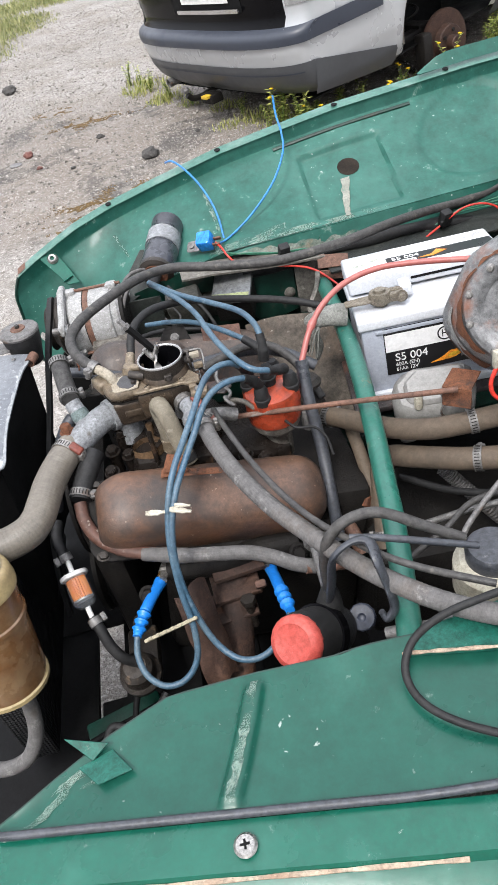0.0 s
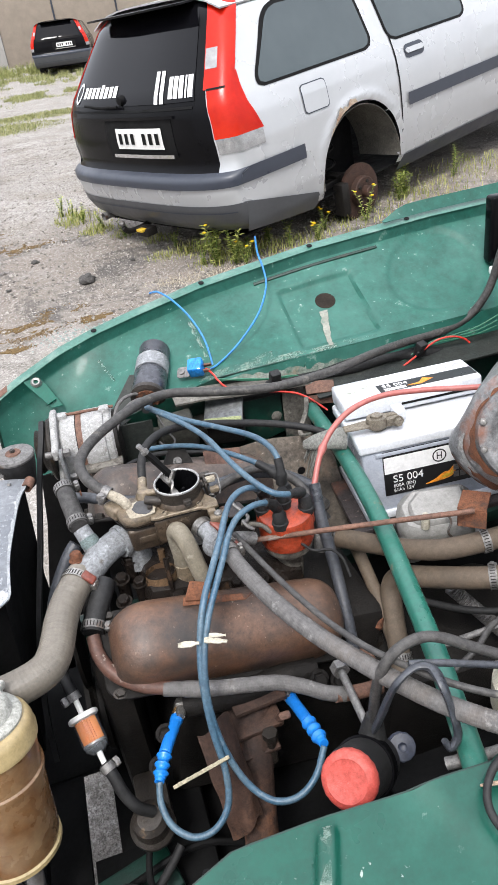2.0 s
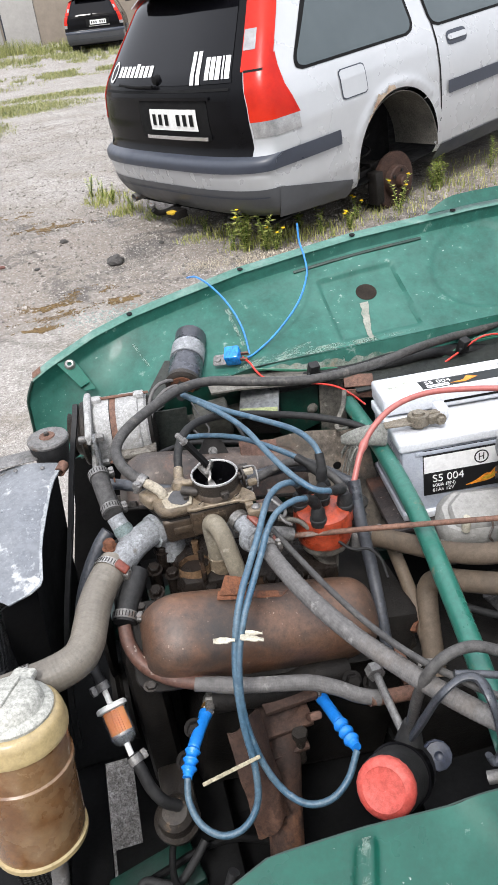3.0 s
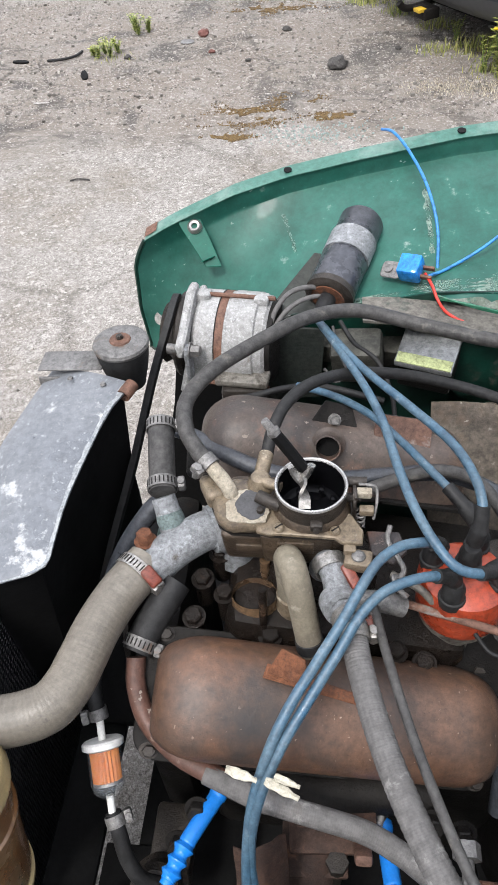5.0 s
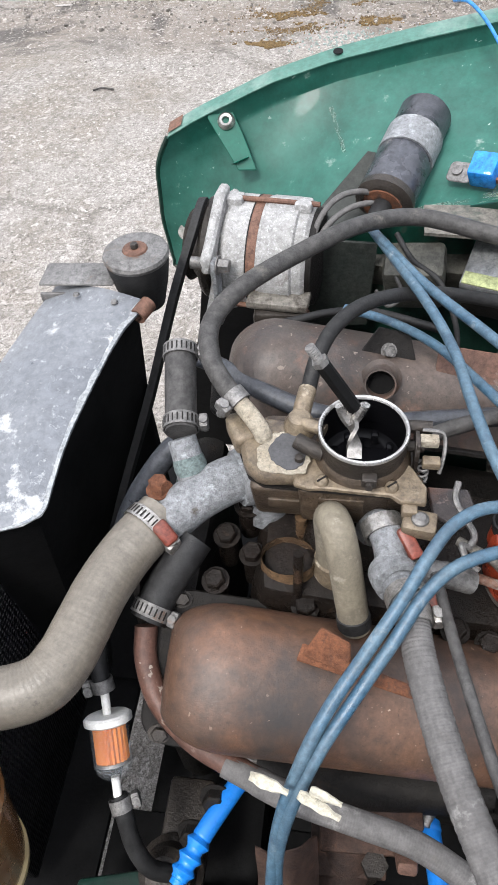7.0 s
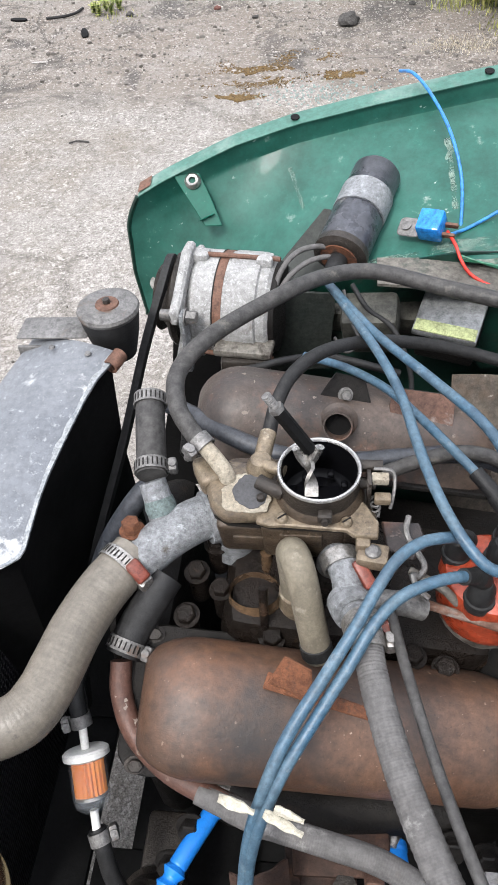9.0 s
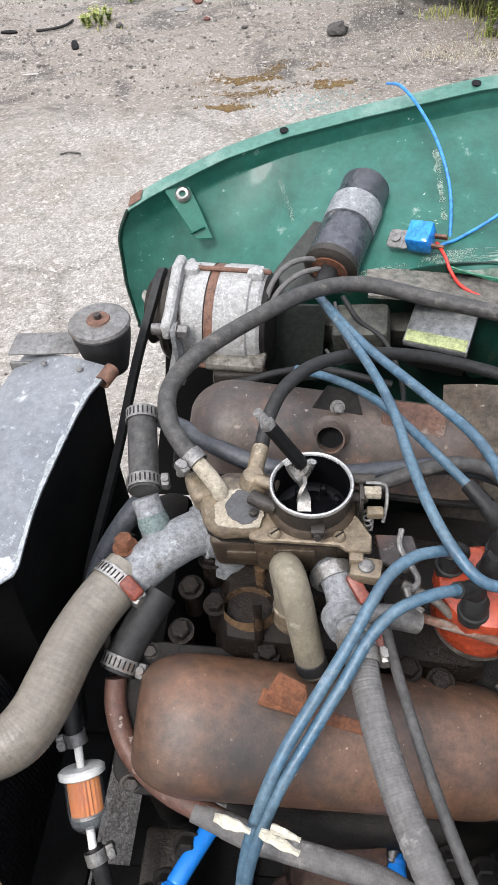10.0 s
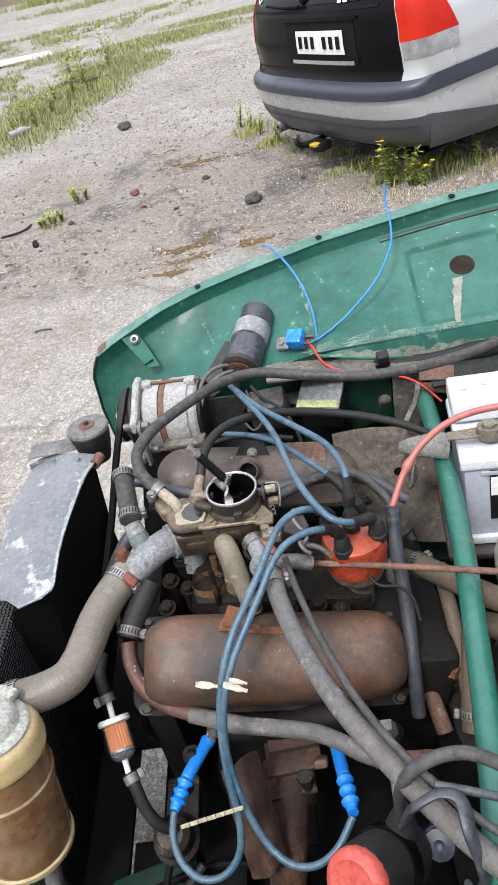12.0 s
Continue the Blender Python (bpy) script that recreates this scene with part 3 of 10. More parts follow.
YELLOW_FLOWER = surf("yellow_flower", (0.80, 0.55, 0.02), (0.7, 0.45, 0.02), 0.6, 0, 40, 100, bump=0)
WALL_BEIGE = surf("beige_render", (0.27, 0.23, 0.185), (0.235, 0.20, 0.165), 0.9, 0, 0.6, 30, bump=0.1, mottle=0.12, grain_mix=0.1)
WALL_GREY = surf("grey_panel", (0.36, 0.35, 0.33), (0.32, 0.31, 0.295), 0.8, 0, 0.6, 30, bump=0.1, mottle=0.1, grain_mix=0.1)
FILTER_CLEAR = surf("clear_plastic", (0.40, 0.43, 0.46), (0.36, 0.39, 0.42), 0.08, 0, 20, 100, bump=0, mottle=0, grain_mix=0)
FILTER_CLEAR.node_tree.nodes["Principled BSDF"].inputs["Alpha"].default_value = 0.10
NAVY = surf("scuffed_navy_plastic", (0.012, 0.018, 0.04), (0.03, 0.036, 0.055), 0.4, 0, 24, 300, spots=((0.14, 0.15, 0.16), 0.14, 40, 0.8), bump=0.2)
COMB = surf("tan_plastic_comb", (0.40, 0.36, 0.25), (0.27, 0.24, 0.17), 0.6, 0, 30, 260, bump=0.2)


def ground_material():
    m = bpy.data.materials.new("worn_asphalt_and_gravel")
    m.use_nodes = True
    n, l = m.node_tree.nodes, m.node_tree.links
    b = n["Principled BSDF"]
    co = n.new("ShaderNodeTexCoord").outputs["Object"]

    def tex(kind, scale, **kw):
        t = n.new(kind)
        t.inputs["Scale"].default_value = scale
        for k, v in kw.items():
            t.inputs[k].default_value = v
        l.new(co, t.inputs["Vector"])
        return t

    def ramp(v, *stops):
        r = n.new("ShaderNodeValToRGB")
        e = r.color_ramp.elements
        e[0].position, e[0].color = stops[0][0], (*stops[0][1], 1)
        e[1].position, e[1].color = stops[-1][0], (*stops[-1][1], 1)
        for p, c in stops[1:-1]:
            q = e.new(p)
            q.color = (*c, 1)
        l.new(v, r.inputs["Fac"])
        return r.outputs["Color"]

    def mixed(fac, a, z, mode="MIX", k=None):
        x = n.new("ShaderNodeMix")
        x.data_type, x.blend_type = "RGBA", mode
        if k is None:
            l.new(fac, x.inputs["Factor"])
        else:
            x.inputs["Factor"].default_value = k
        for key, v in (("A", a), ("B", z)):
            if isinstance(v, tuple):
                x.inputs[key].default_value = (*v, 1)
            else:
                l.new(v, x.inputs[key])
        return x.outputs["Result"]

    grit = tex("ShaderNodeTexVoronoi", 210.0)
    grit2 = tex("ShaderNodeTexVoronoi", 105.0)
    stones = ramp(grit.outputs["Color"], (0.0, (0.15, 0.138, 0.125)), (0.45, (0.350, 0.330, 0.308)), (0.85, (0.465, 0.443, 0.418)), (1.0, (0.70, 0.68, 0.65)))
    stones2 = ramp(grit2.outputs["Color"], (0.0, (0.20, 0.185, 0.17)), (0.6, (0.325, 0.305, 0.28)), (0.93, (0.40, 0.38, 0.355)), (1.0, (0.55, 0.53, 0.50)))
    patch = tex("ShaderNodeTexNoise", 0.8, Detail=7.0, Roughness=0.66)
    asphalt = mixed(ramp(patch.outputs["Fac"], (0.42, (0, 0, 0)), (0.56, (1, 1, 1))), stones, stones2)
    dirt = tex("ShaderNodeTexNoise", 2.1, Detail=9.0, Roughness=0.72)
    col = mixed(ramp(dirt.outputs["Fac"], (0.46, (0, 0, 0)), (0.64, (0.8, 0.8, 0.8))), asphalt, (0.235, 0.205, 0.17))
    fine = tex("ShaderNodeTexNoise", 420.0, Detail=3.0)
    col = mixed(None, col, ramp(fine.outputs["Fac"], (0.36, (0.36, 0.35, 0.34)), (0.62, (1.0, 1.0, 1.0))), "MULTIPLY", 0.85)
    mid = tex("ShaderNodeTexNoise", 14.0, Detail=8.0, Roughness=0.75)
    col = mixed(None, col, ramp(mid.outputs["Fac"], (0.34, (0.6, 0.585, 0.57)), (0.62, (1.1, 1.1, 1.1))), "MULTIPLY", 0.6)
    coarse = tex("ShaderNodeTexNoise", 52.0, Detail=6.0, Roughness=0.8)
    col = mixed(None, col, ramp(coarse.outputs["Fac"], (0.36, (0.45, 0.43, 0.41)), (0.58, (1.12, 1.12, 1.12))), "MULTIPLY", 0.55)
    # cracks in the old asphalt
    wob = n.new("ShaderNodeMix")
    wob.data_type = "VECTOR"
    wob.inputs["Factor"].default_value = 0.13
    wobble = tex("ShaderNodeTexNoise", 3.0, Detail=6.0, Roughness=0.7)
    l.new(co, wob.inputs["A"])
    l.new(wobble.outputs["Color"], wob.inputs["B"])
    crack = n.new("ShaderNodeTexVoronoi")
    crack.feature = "DISTANCE_TO_EDGE"
    crack.inputs["Scale"].default_value = 1.15
    l.new(wob.outputs["Result"], crack.inputs["Vector"])
    ck = ramp(crack.outputs["Distance"], (0.004, (0.42, 0.40, 0.38)), (0.018, (1, 1, 1)))
    col = mixed(None, col, ck, "MULTIPLY", 0.4)
    # a darker damp and mossy belt behind the car
    sep = n.new("ShaderNodeSeparateXYZ")
    l.new(co, sep.inputs["Vector"])
    belt = n.new("ShaderNodeMapRange")
    belt.interpolation_type = "SMOOTHSTEP"
    belt.inputs["From Min"].default_value, belt.inputs["From Max"].default_value = 3.44, 3.80
    wavy = n.new("ShaderNodeMath")
    wavy.operation = "MULTIPLY_ADD"
    wavy.inputs[1].default_value = 1.2
    l.new(patch.outputs["Fac"], wavy.inputs[0])
    l.new(sep.outputs["Y"], wavy.inputs[2])
    back = n.new("ShaderNodeMath")
    back.operation = "SUBTRACT"
    back.inputs[1].default_value = 0.6
    l.new(wavy.outputs["Value"], back.inputs[0])
    l.new(back.outputs["Value"], belt.inputs["Value"])
    far = n.new("ShaderNodeMapRange")
    far.interpolation_type = "SMOOTHSTEP"
    far.inputs["From Min"].default_value, far.inputs["From Max"].default_value = 6.6, 5.6
    l.new(back.outputs["Value"], far.inputs["Value"])
    zone = n.new("ShaderNodeMath")
    zone.operation = "MULTIPLY"
    l.new(belt.outputs["Result"], zone.inputs[0])
    l.new(far.outputs["Result"], zone.inputs[1])
    blot = tex("ShaderNodeTexNoise", 2.6, Detail=10.0, Roughness=0.78)
    k = n.new("ShaderNodeMath")
    k.operation = "MULTIPLY"
    l.new(zone.outputs["Value"], k.inputs[0])
    l.new(ramp(blot.outputs["Fac"], (0.38, (0.25, 0.25, 0.25)), (0.56, (0.95, 0.95, 0.95))), k.inputs[1])
    col = mixed(k.outputs["Value"], col, (0.150, 0.126, 0.106))
    soot = tex("ShaderNodeTexNoise", 1.7, Detail=10.0, Roughness=0.72, Distortion=0.4)
    k2 = n.new("ShaderNodeMath")
    k2.operation = "MULTIPLY"
    l.new(zone.outputs["Value"], k2.inputs[0])
    l.new(ramp(soot.outputs["Fac"], (0.52, (0, 0, 0)), (0.60, (0.85, 0.85, 0.85))), k2.inputs[1])
    col = mixed(k2.outputs["Value"], col, (0.048, 0.044, 0.040))
    # crumbs of broken asphalt and pale stone, irregular and of several sizes
    for size, lo, hi, tone in ((34.0, 0.61, 0.65, (0.37, 0.345, 0.32)), (80.0, 0.60, 0.64, (0.44, 0.42, 0.39)), (20.0, 0.36, 0.31, (0.105, 0.088, 0.073)), (70.0, 0.34, 0.30, (0.060, 0.054, 0.048))):
        crumb = tex("ShaderNodeTexNoise", size, Detail=3.0, Roughness=0.6, Distortion=0.6)
        k3 = n.new("ShaderNodeMath")
        k3.operation = "MULTIPLY"
        some = n.new("ShaderNodeMapRange")
        some.inputs["From Min"].default_value, some.inputs["From Max"].default_value = lo, hi
        l.new(crumb.outputs["Fac"], some.inputs["Value"])
        l.new(some.outputs["Result"], k3.inputs[0])
        l.new(ramp(blot.outputs["Fac"], (0.36, (0.15, 0.15, 0.15)), (0.60, (0.9, 0.9, 0.9))), k3.inputs[1])
        col = mixed(k3.outputs["Value"], col, tone)
    # cracks in the broken belt
    rift = n.new("ShaderNodeTexVoronoi")
    rift.feature = "DISTANCE_TO_EDGE"
    rift.inputs["Scale"].default_value = 2.1
    warp = n.new("ShaderNodeMix")
    warp.data_type = "VECTOR"
    warp.inputs["Factor"].default_value = 0.22
    l.new(co, warp.inputs["A"])
    l.new(tex("ShaderNodeTexNoise", 4.5, Detail=8.0, Roughness=0.75).outputs["Color"], warp.inputs["B"])
    l.new(warp.outputs["Result"], rift.inputs["Vector"])
    k4 = n.new("ShaderNodeMath")
    k4.operation = "MULTIPLY"
    l.new(zone.outputs["Value"], k4.inputs[0])
    k5 = n.new("ShaderNodeMath")
    k5.operation = "MULTIPLY"
    l.new(ramp(rift.outputs["Distance"], (0.004, (0.8, 0.8, 0.8)), (0.024, (0, 0, 0))), k5.inputs[0])
    l.new(ramp(patch.outputs["Fac"], (0.44, (0.05, 0.05, 0.05)), (0.56, (1, 1, 1))), k5.inputs[1])
    l.new(k5.outputs["Value"], k4.inputs[1])
    col = mixed(k4.outputs["Value"], col, (0.045, 0.040, 0.034))
    l.new(col, b.inputs["Base Color"])
    b.inputs["Roughness"].default_value = 0.92
    bp = n.new("ShaderNodeBump")
    bp.inputs["Strength"].default_value, bp.inputs["Distance"].default_value = 0.5, 0.003
    l.new(grit.outputs["Distance"], bp.inputs["Height"])
    b2 = n.new("ShaderNodeBump")
    b2.inputs["Strength"].default_value, b2.inputs["Distance"].default_value = 0.8, 0.016
    l.new(dirt.outputs["Fac"], b2.inputs["Height"])
    l.new(bp.outputs["Normal"], b2.inputs["Normal"])
    l.new(b2.outputs["Normal"], b.inputs["Normal"])
    return m


GROUND = ground_material()


def honeycomb():
    """Black radiator mesh: small cells with raised walls."""
    m = surf("black_honeycomb_core", (0.010, 0.010, 0.011), (0.006, 0.006, 0.0065), 0.4, 0.2, 30, 260, bump=0.1, mottle=0.2)
    n, l = m.node_tree.nodes, m.node_tree.links
    cells = n.new("ShaderNodeTexVoronoi")
    cells.inputs["Scale"].default_value, cells.inputs["Randomness"].default_value = 190.0, 0.25
    l.new(n.new("ShaderNodeTexCoord").outputs["Object"], cells.inputs["Vector"])
    relief = n.new("ShaderNodeBump")
    relief.inputs["Strength"].default_value, relief.inputs["Distance"].default_value = 1.0, 0.006
    l.new(cells.outputs["Distance"], relief.inputs["Height"])
    l.new(relief.outputs["Normal"], n["Principled BSDF"].inputs["Normal"])
    return m


CORE = honeycomb()


# ---- the ground ----
def lie(x, y):
    """The ground's height."""
    near = 0.012 * noise.noise(Vector((x * 1.3, y * 1.3, 0))) + 0.006 * noise.noise(Vector((x * 5, y * 5, 3)))
    rise = 0.0142 * max(0.0, min(y, 60.0) - 7.5) + 0.05 * max(0.0, min(x, 8.0) - 1.4) * max(0.0, min(1.0, (y - 3.5) / 1.5))
    return near * max(0.0, 1 - max(abs(x), abs(y - 5)) / 25) + rise


def axis_steps(lo, a, b, hi, fine):
    out = [lo, (lo + a) / 2, (lo + 3 * a) / 4, (lo + 7 * a) / 8, (lo + 15 * a) / 16]
    out += steps(a, b, int((b - a) / fine))
    out += [(hi + 15 * b) / 16, (hi + 7 * b) / 8, (hi + 3 * b) / 4, (hi + b) / 2, hi]
    return out


gx, gy = axis_steps(-400, -5, 5, 400, 0.09), axis_steps(-400, -1, 12, 400, 0.09)
tagged(put("ground", sheet(lambda x, y: (x, y, lie(x, y)), gx, gy), GROUND), "worn grey asphalt yard with gravel, dirt and moss", "ground", kind="structure")

# ---- the green car's body ----
body = thing("green_car", "old dark green car with its bonnet off, paint scuffed", "car", (0.1, 1.0, 0.0))

EDGE_FAR = [(-0.385, 1.532, 0.808), (-0.354, 1.544, 0.8246), (-0.30, 1.563, 0.848), (-0.20, 1.586, 0.885), (-0.114, 1.604, 0.9055), (0.0, 1.612, 0.928), (0.144, 1.612, 0.957), (0.28, 1.609, 0.975), (0.408, 1.611, 0.989), (0.55, 1.619, 0.9945), (0.70, 1.622, 1.003), (1.1, 1.61, 1.015)]


FRONT_END = [(0, 0.041), (0.05, 0.027), (0.10, 0.019), (0.30, 0.014), (0.50, 0.021), (0.75, 0.045), (1, 0.090)]


def far_panel(u, v):
    """u along the car, v from the top edge (0) down the panel to its foot (1)."""
    front = max(0.0, min(1.0, (-0.25 - u) / 0.135))
    x = u + front * lerp_table(FRONT_END, v)[0]
    ye, ze = lerp_table(EDGE_FAR, x)
    foot = [(-0.385, 1.515, 0.47), (-0.33, 1.455, 0.57), (-0.25, 1.42, 0.66), (-0.1, 1.385, 0.78), (0.1, 1.375, 0.835), (1.1, 1.37, 0.85)]
    yb, zb = (sum(q) / 7 for q in zip(*(lerp_table(foot, u + 0.02 * k) for k in range(-3, 4))))
    bulge = math.sin(math.pi * v)
    wall = min(1.0, v / 0.09)
    back = max(0.0, (v - 0.09) / 0.91)
    y, z = ye + (yb - ye) * back, ze - 0.006 - 0.024 * wall + (zb - ze + 0.03) * back
    n = Vector((0, -0.6, 0.8))
    k = max(0.0, min(1.0, -u * 2.8))
    lift = -(0.012 + 0.03 * k * k * (3 - 2 * k)) * bulge
    # two short pressed creases, a sunk field round the hole, a shallow round pressing
    for c, v0, v1 in ((0.075 + 0.025 * v, 0.2, 0.85), (-0.055 + 0.06 * v, 0.25, 0.8)):
        if v0 < v < v1:
            lift += 0.0024 * math.exp(-((u - c) / 0.014) ** 2) * math.sin(math.pi * (v - v0) / (v1 - v0)) ** 1.3
    w = u + 0.012 * (v - 0.3)
    if 0.300 < w < 0.486 and 0.27 < v < 0.95:
        lift -= 0.010 * min(1, (w - 0.300) / 0.010, (0.486 - w) / 0.005, (v - 0.27) / 0.035, (0.95 - v) / 0.05)
    r = math.hypot((u + 0.06 * (v - 0.6) - 0.665) / 0.115, (v - 0.50) / 0.40)
    lift -= 0.006 * max(0.0, min(1.0, (1.06 - r) / 0.13))
    return Vector((x, y, z)) + n * lift


HOLE = (0.400, 0.49)


wing = part("wing", sheet(far_panel, steps(-0.385, 1.1, 270), steps(0, 1, 64), 0.002, lambda u, v: v < 0.56 + 2.2 * max(0.0, u + 0.377)), GREEN_WORN, body, "scuffed green inner wing panel with a round hole")


def folded_edge(u, v):
    """The turned-out flange along the top edge of the panel."""
    ye, ze = lerp_table(EDGE_FAR, u)
    w = 0.027
    return (u, ye - 0.005 + w * v, ze - 0.004 + 0.006 * v) if v <= 1 else (u, ye + w - 0.005, ze + 0.002 - 0.02 * (v - 1))


part("flange", sheet(folded_edge, steps(-0.342, 1.1, 80), [0, 0.5, 1, 2, 6], 0.0015), GREEN_EDGE, wing, "dusty flange, paled for sky sheen, with bolt holes")
for hx in (-0.114, 0.144, 0.408, 0.66):
    hy, hz = lerp_table(EDGE_FAR, hx)
    part("bolt_hole", lathe([(0, 0.0), (0.0065, 0.0), (0.0065, 0.0012), (0.0, 0.0012)], 14, Matrix.Translation((hx, hy + 0.008, hz + 0.0008)) @ Matrix.Rotation(0.2, 4, "X")), BLACK, wing)
hc = far_panel(*HOLE)
hn = (far_panel(0.41, 0.52) - far_panel(0.38, 0.52)).cross(far_panel(0.396, 0.54) - far_panel(0.396, 0.50)).normalized()
if hn.z < 0:
    hn = -hn
# Flat disc for the hole; the shade inside is put into its dark brown.
part("drain_hole", lathe([(0.0, 0.0026), (0.0232, 0.0026), (0.0232, 0.0031), (0.0, 0.0031)], 28, along(hc, hc + hn)), surf("hole_shade_brown", (0.034, 0.024, 0.016), (0.010, 0.008, 0.006), 0.95, 0, 30, 200, spots=((0.11, 0.075, 0.045), 0.26, 16, 0.9, 0.2), bump=0.4), wing, "disc for a round hole, brown with its shade painted dark")
def end_fold(u, v):
    ye, ze = lerp_table(EDGE_FAR, u)
    k = max(0.0, min(1.0, (u - 0.60) / 0.05))
    return Vector((u, ye + 0.005 + 0.012 * v, ze + 0.006 + 0.026 * k * v))


part("end_fold", sheet(end_fold, steps(0.60, 1.1, 24), steps(0, 1, 4), 0.002), GREEN_WORN, wing, "raised fold of the flange")
hinge = part("hinge_arm", joined(block(0.05, 0.035, 0.15, basis((0.815, 1.49, 0.905), (1, -0.1, 0), (0.1, 0, 1)), 0.008, 3), block(0.03, 0.05, 0.02, basis((0.805, 1.46, 0.90), (1, -0.1, 0), (0, 0, 1)), 0.005)), BLACK_GLOSS, body, "black hinge arm at the wing's rear end")
part("hinge_pad", block(0.026, 0.02, 0.034, basis((0.798, 1.465, 0.868), (1, -0.1, 0), (0.1, 0, 1)), 0.006, 3), WHITE_PLASTIC, hinge, "small white plastic pad")
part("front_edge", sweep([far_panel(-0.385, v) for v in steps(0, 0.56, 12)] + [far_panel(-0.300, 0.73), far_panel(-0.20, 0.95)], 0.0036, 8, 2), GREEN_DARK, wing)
part("rusty_corner", sheet(lambda u, v: Vector(folded_edge(u, v)) + Vector((0, 0, 0.0022)), steps(-0.343, -0.324, 6), [0.2, 0.6, 1]), RUST_PIPE, wing, "rusted corner of the flange")
fh = far_panel(-0.352, 0.42)
part("front_hole", lathe([(0.0, 0.003), (0.0125, 0.003), (0.0125, 0.0045), (0.0, 0.0045)], 18, along(fh, fh + Vector((0.35, -0.75, 0.5)))), STONE_PALE, wing)
part("strip", sweep([far_panel(u, 0.14) + hn * 0.004 for u in (0.26, 0.36, 0.46, 0.57)], 0.004, 8, 4, 0.5), GREEN_DARK, wing)


def stain(u0, v0, u1, v1, w0, w1, lift=0.002, seed=0, rag=0.7):
    """A ragged mark that follows the panel."""
    def fn(a, b):
        e = noise.noise(Vector((b * 9, seed, a)))
        c = u0 + (u1 - u0) * b + 0.43 * rag * w0 * noise.noise(Vector((b * 4, seed + 5, 0)))
        return far_panel(c + a * (w0 + (w1 - w0) * b) * (0.75 + rag * e), v0 + (v1 - v0) * b) + hn * lift
    return sheet(fn, steps(-1, 1, 4), steps(0, 1, 22))


part("run_mark", stain(0.384, 0.585, 0.356, 0.965, 0.0135, 0.0058, 0.0042, 0, 0.32), RUN, wing, "pale water stain below the hole")
for i, (u0, v0, u1, v1, w0, w1) in enumerate(((0.21, 0.86, 0.18, 0.99, 0.03, 0.05), (0.26, 0.93, 0.25, 0.99, 0.05, 0.04), (0.095, 0.28, 0.10, 0.72, 0.006, 0.004), (-0.12, 0.22, -0.098, 0.5, 0.004, 0.003), (0.30, 0.955, 0.46, 0.965, 0.004, 0.004), (0.10, 0.90, 0.12, 0.99, 0.05, 0.06), (0.36, 0.92, 0.35, 0.99, 0.05, 0.06), (0.02, 0.93, 0.02, 0.99, 0.04, 0.05), (-0.335, 0.22, -0.31, 0.62, 0.012, 0.006))):
    part("scuff", stain(u0, v0, u1, v1, w0, w1, 0.0022, i + 2), SCUFF, wing, "whitish scuffed paint")

def wing_foot(u, v):
    """The panel's last strip, bent steeper, down to the ledge."""
    a = far_panel(u, 1)
    z = lerp_table([(0.10, 0.834), (0.20, 0.813), (0.30, 0.796), (1.1, 0.792)], u)[0]
    return Vector((u, a.y + (1.366 - a.y) * v, a.z + (z - a.z) * v))


part("foot", sheet(wing_foot, steps(0.10, 1.1, 60), steps(0, 1, 4), 0.002), GREEN_WORN, wing)
part("seam", sweep([wing_foot(0.286, 0.85), wing_foot(0.290, 0.3), far_panel(0.32, 0.985), far_panel(0.40, 0.975), far_panel(0.46, 0.97)], 0.0022, 6, 3), SCUFF, wing, "pale edge of a patched seam")
for i, (u0, u1, v0) in enumerate(((0.11, 0.29, 0.05), (0.29, 0.44, 0.35))):
    part("deposit", sheet(lambda a, b: wing_foot(u0 + (u1 - u0) * a, 1.0 - (1.0 - v0) * b * (0.45 + 0.6 * abs(noise.noise(Vector((a * 5, i * 3.1, 0.5)))))) + Vector((0, -0.0028, 0.002)), steps(0, 1, 40), steps(0, 1, 4)), DEPOSIT, wing, "dried whitish deposit along the seam")
# The wall's shade comes from its darkened green.
part("inner_wing", sheet(lambda u, v: Vector((u, 1.378 - 0.02 * v, lerp_table([(-0.4, 0.66), (-0.1, 0.80), (0.1, 0.838), (1.1, 0.852)], u)[0] - 0.5 * v)), steps(-0.10, 1.1, 12), steps(0, 1, 6), 0.003), GREEN_DARK, body, "grimy inner panel with its shade in the dark colour")
part("side_ledge", sheet(lambda u, v: Vector((u, 1.378 - 0.050 * v - 0.012 * math.sin(9 * u) * v, 0.829 - 0.10 * max(0, u - 0.06) - 0.004 * v)), steps(0.0, 0.285, 24), steps(0, 1, 4), 0.004), DUSTY, body, "dusty pale ledge at the foot of the wing")
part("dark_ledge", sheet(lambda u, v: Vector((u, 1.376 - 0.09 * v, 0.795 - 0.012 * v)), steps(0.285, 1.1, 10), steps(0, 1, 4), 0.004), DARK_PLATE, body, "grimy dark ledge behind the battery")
green_plate = part("green_plate", slab([(0.125, 0.795), (0.222, 0.786), (0.224, 0.690), (0.150, 0.672), (0.125, 0.70)], 0.003, Matrix.Translation((0, 1.352, 0)) @ Matrix.Rotation(radians(90), 4, "X"), 0.001), GREEN_DARK, body, "dark green painted plate with a bolt")
part("bolt", lathe([(0, 0), (0.011, 0), (0.0115, 0.002), (0.008, 0.005), (0, 0.006)], 18, pose(0.2085, 1.349, 0.731, 90)), DUSTY, green_plate)
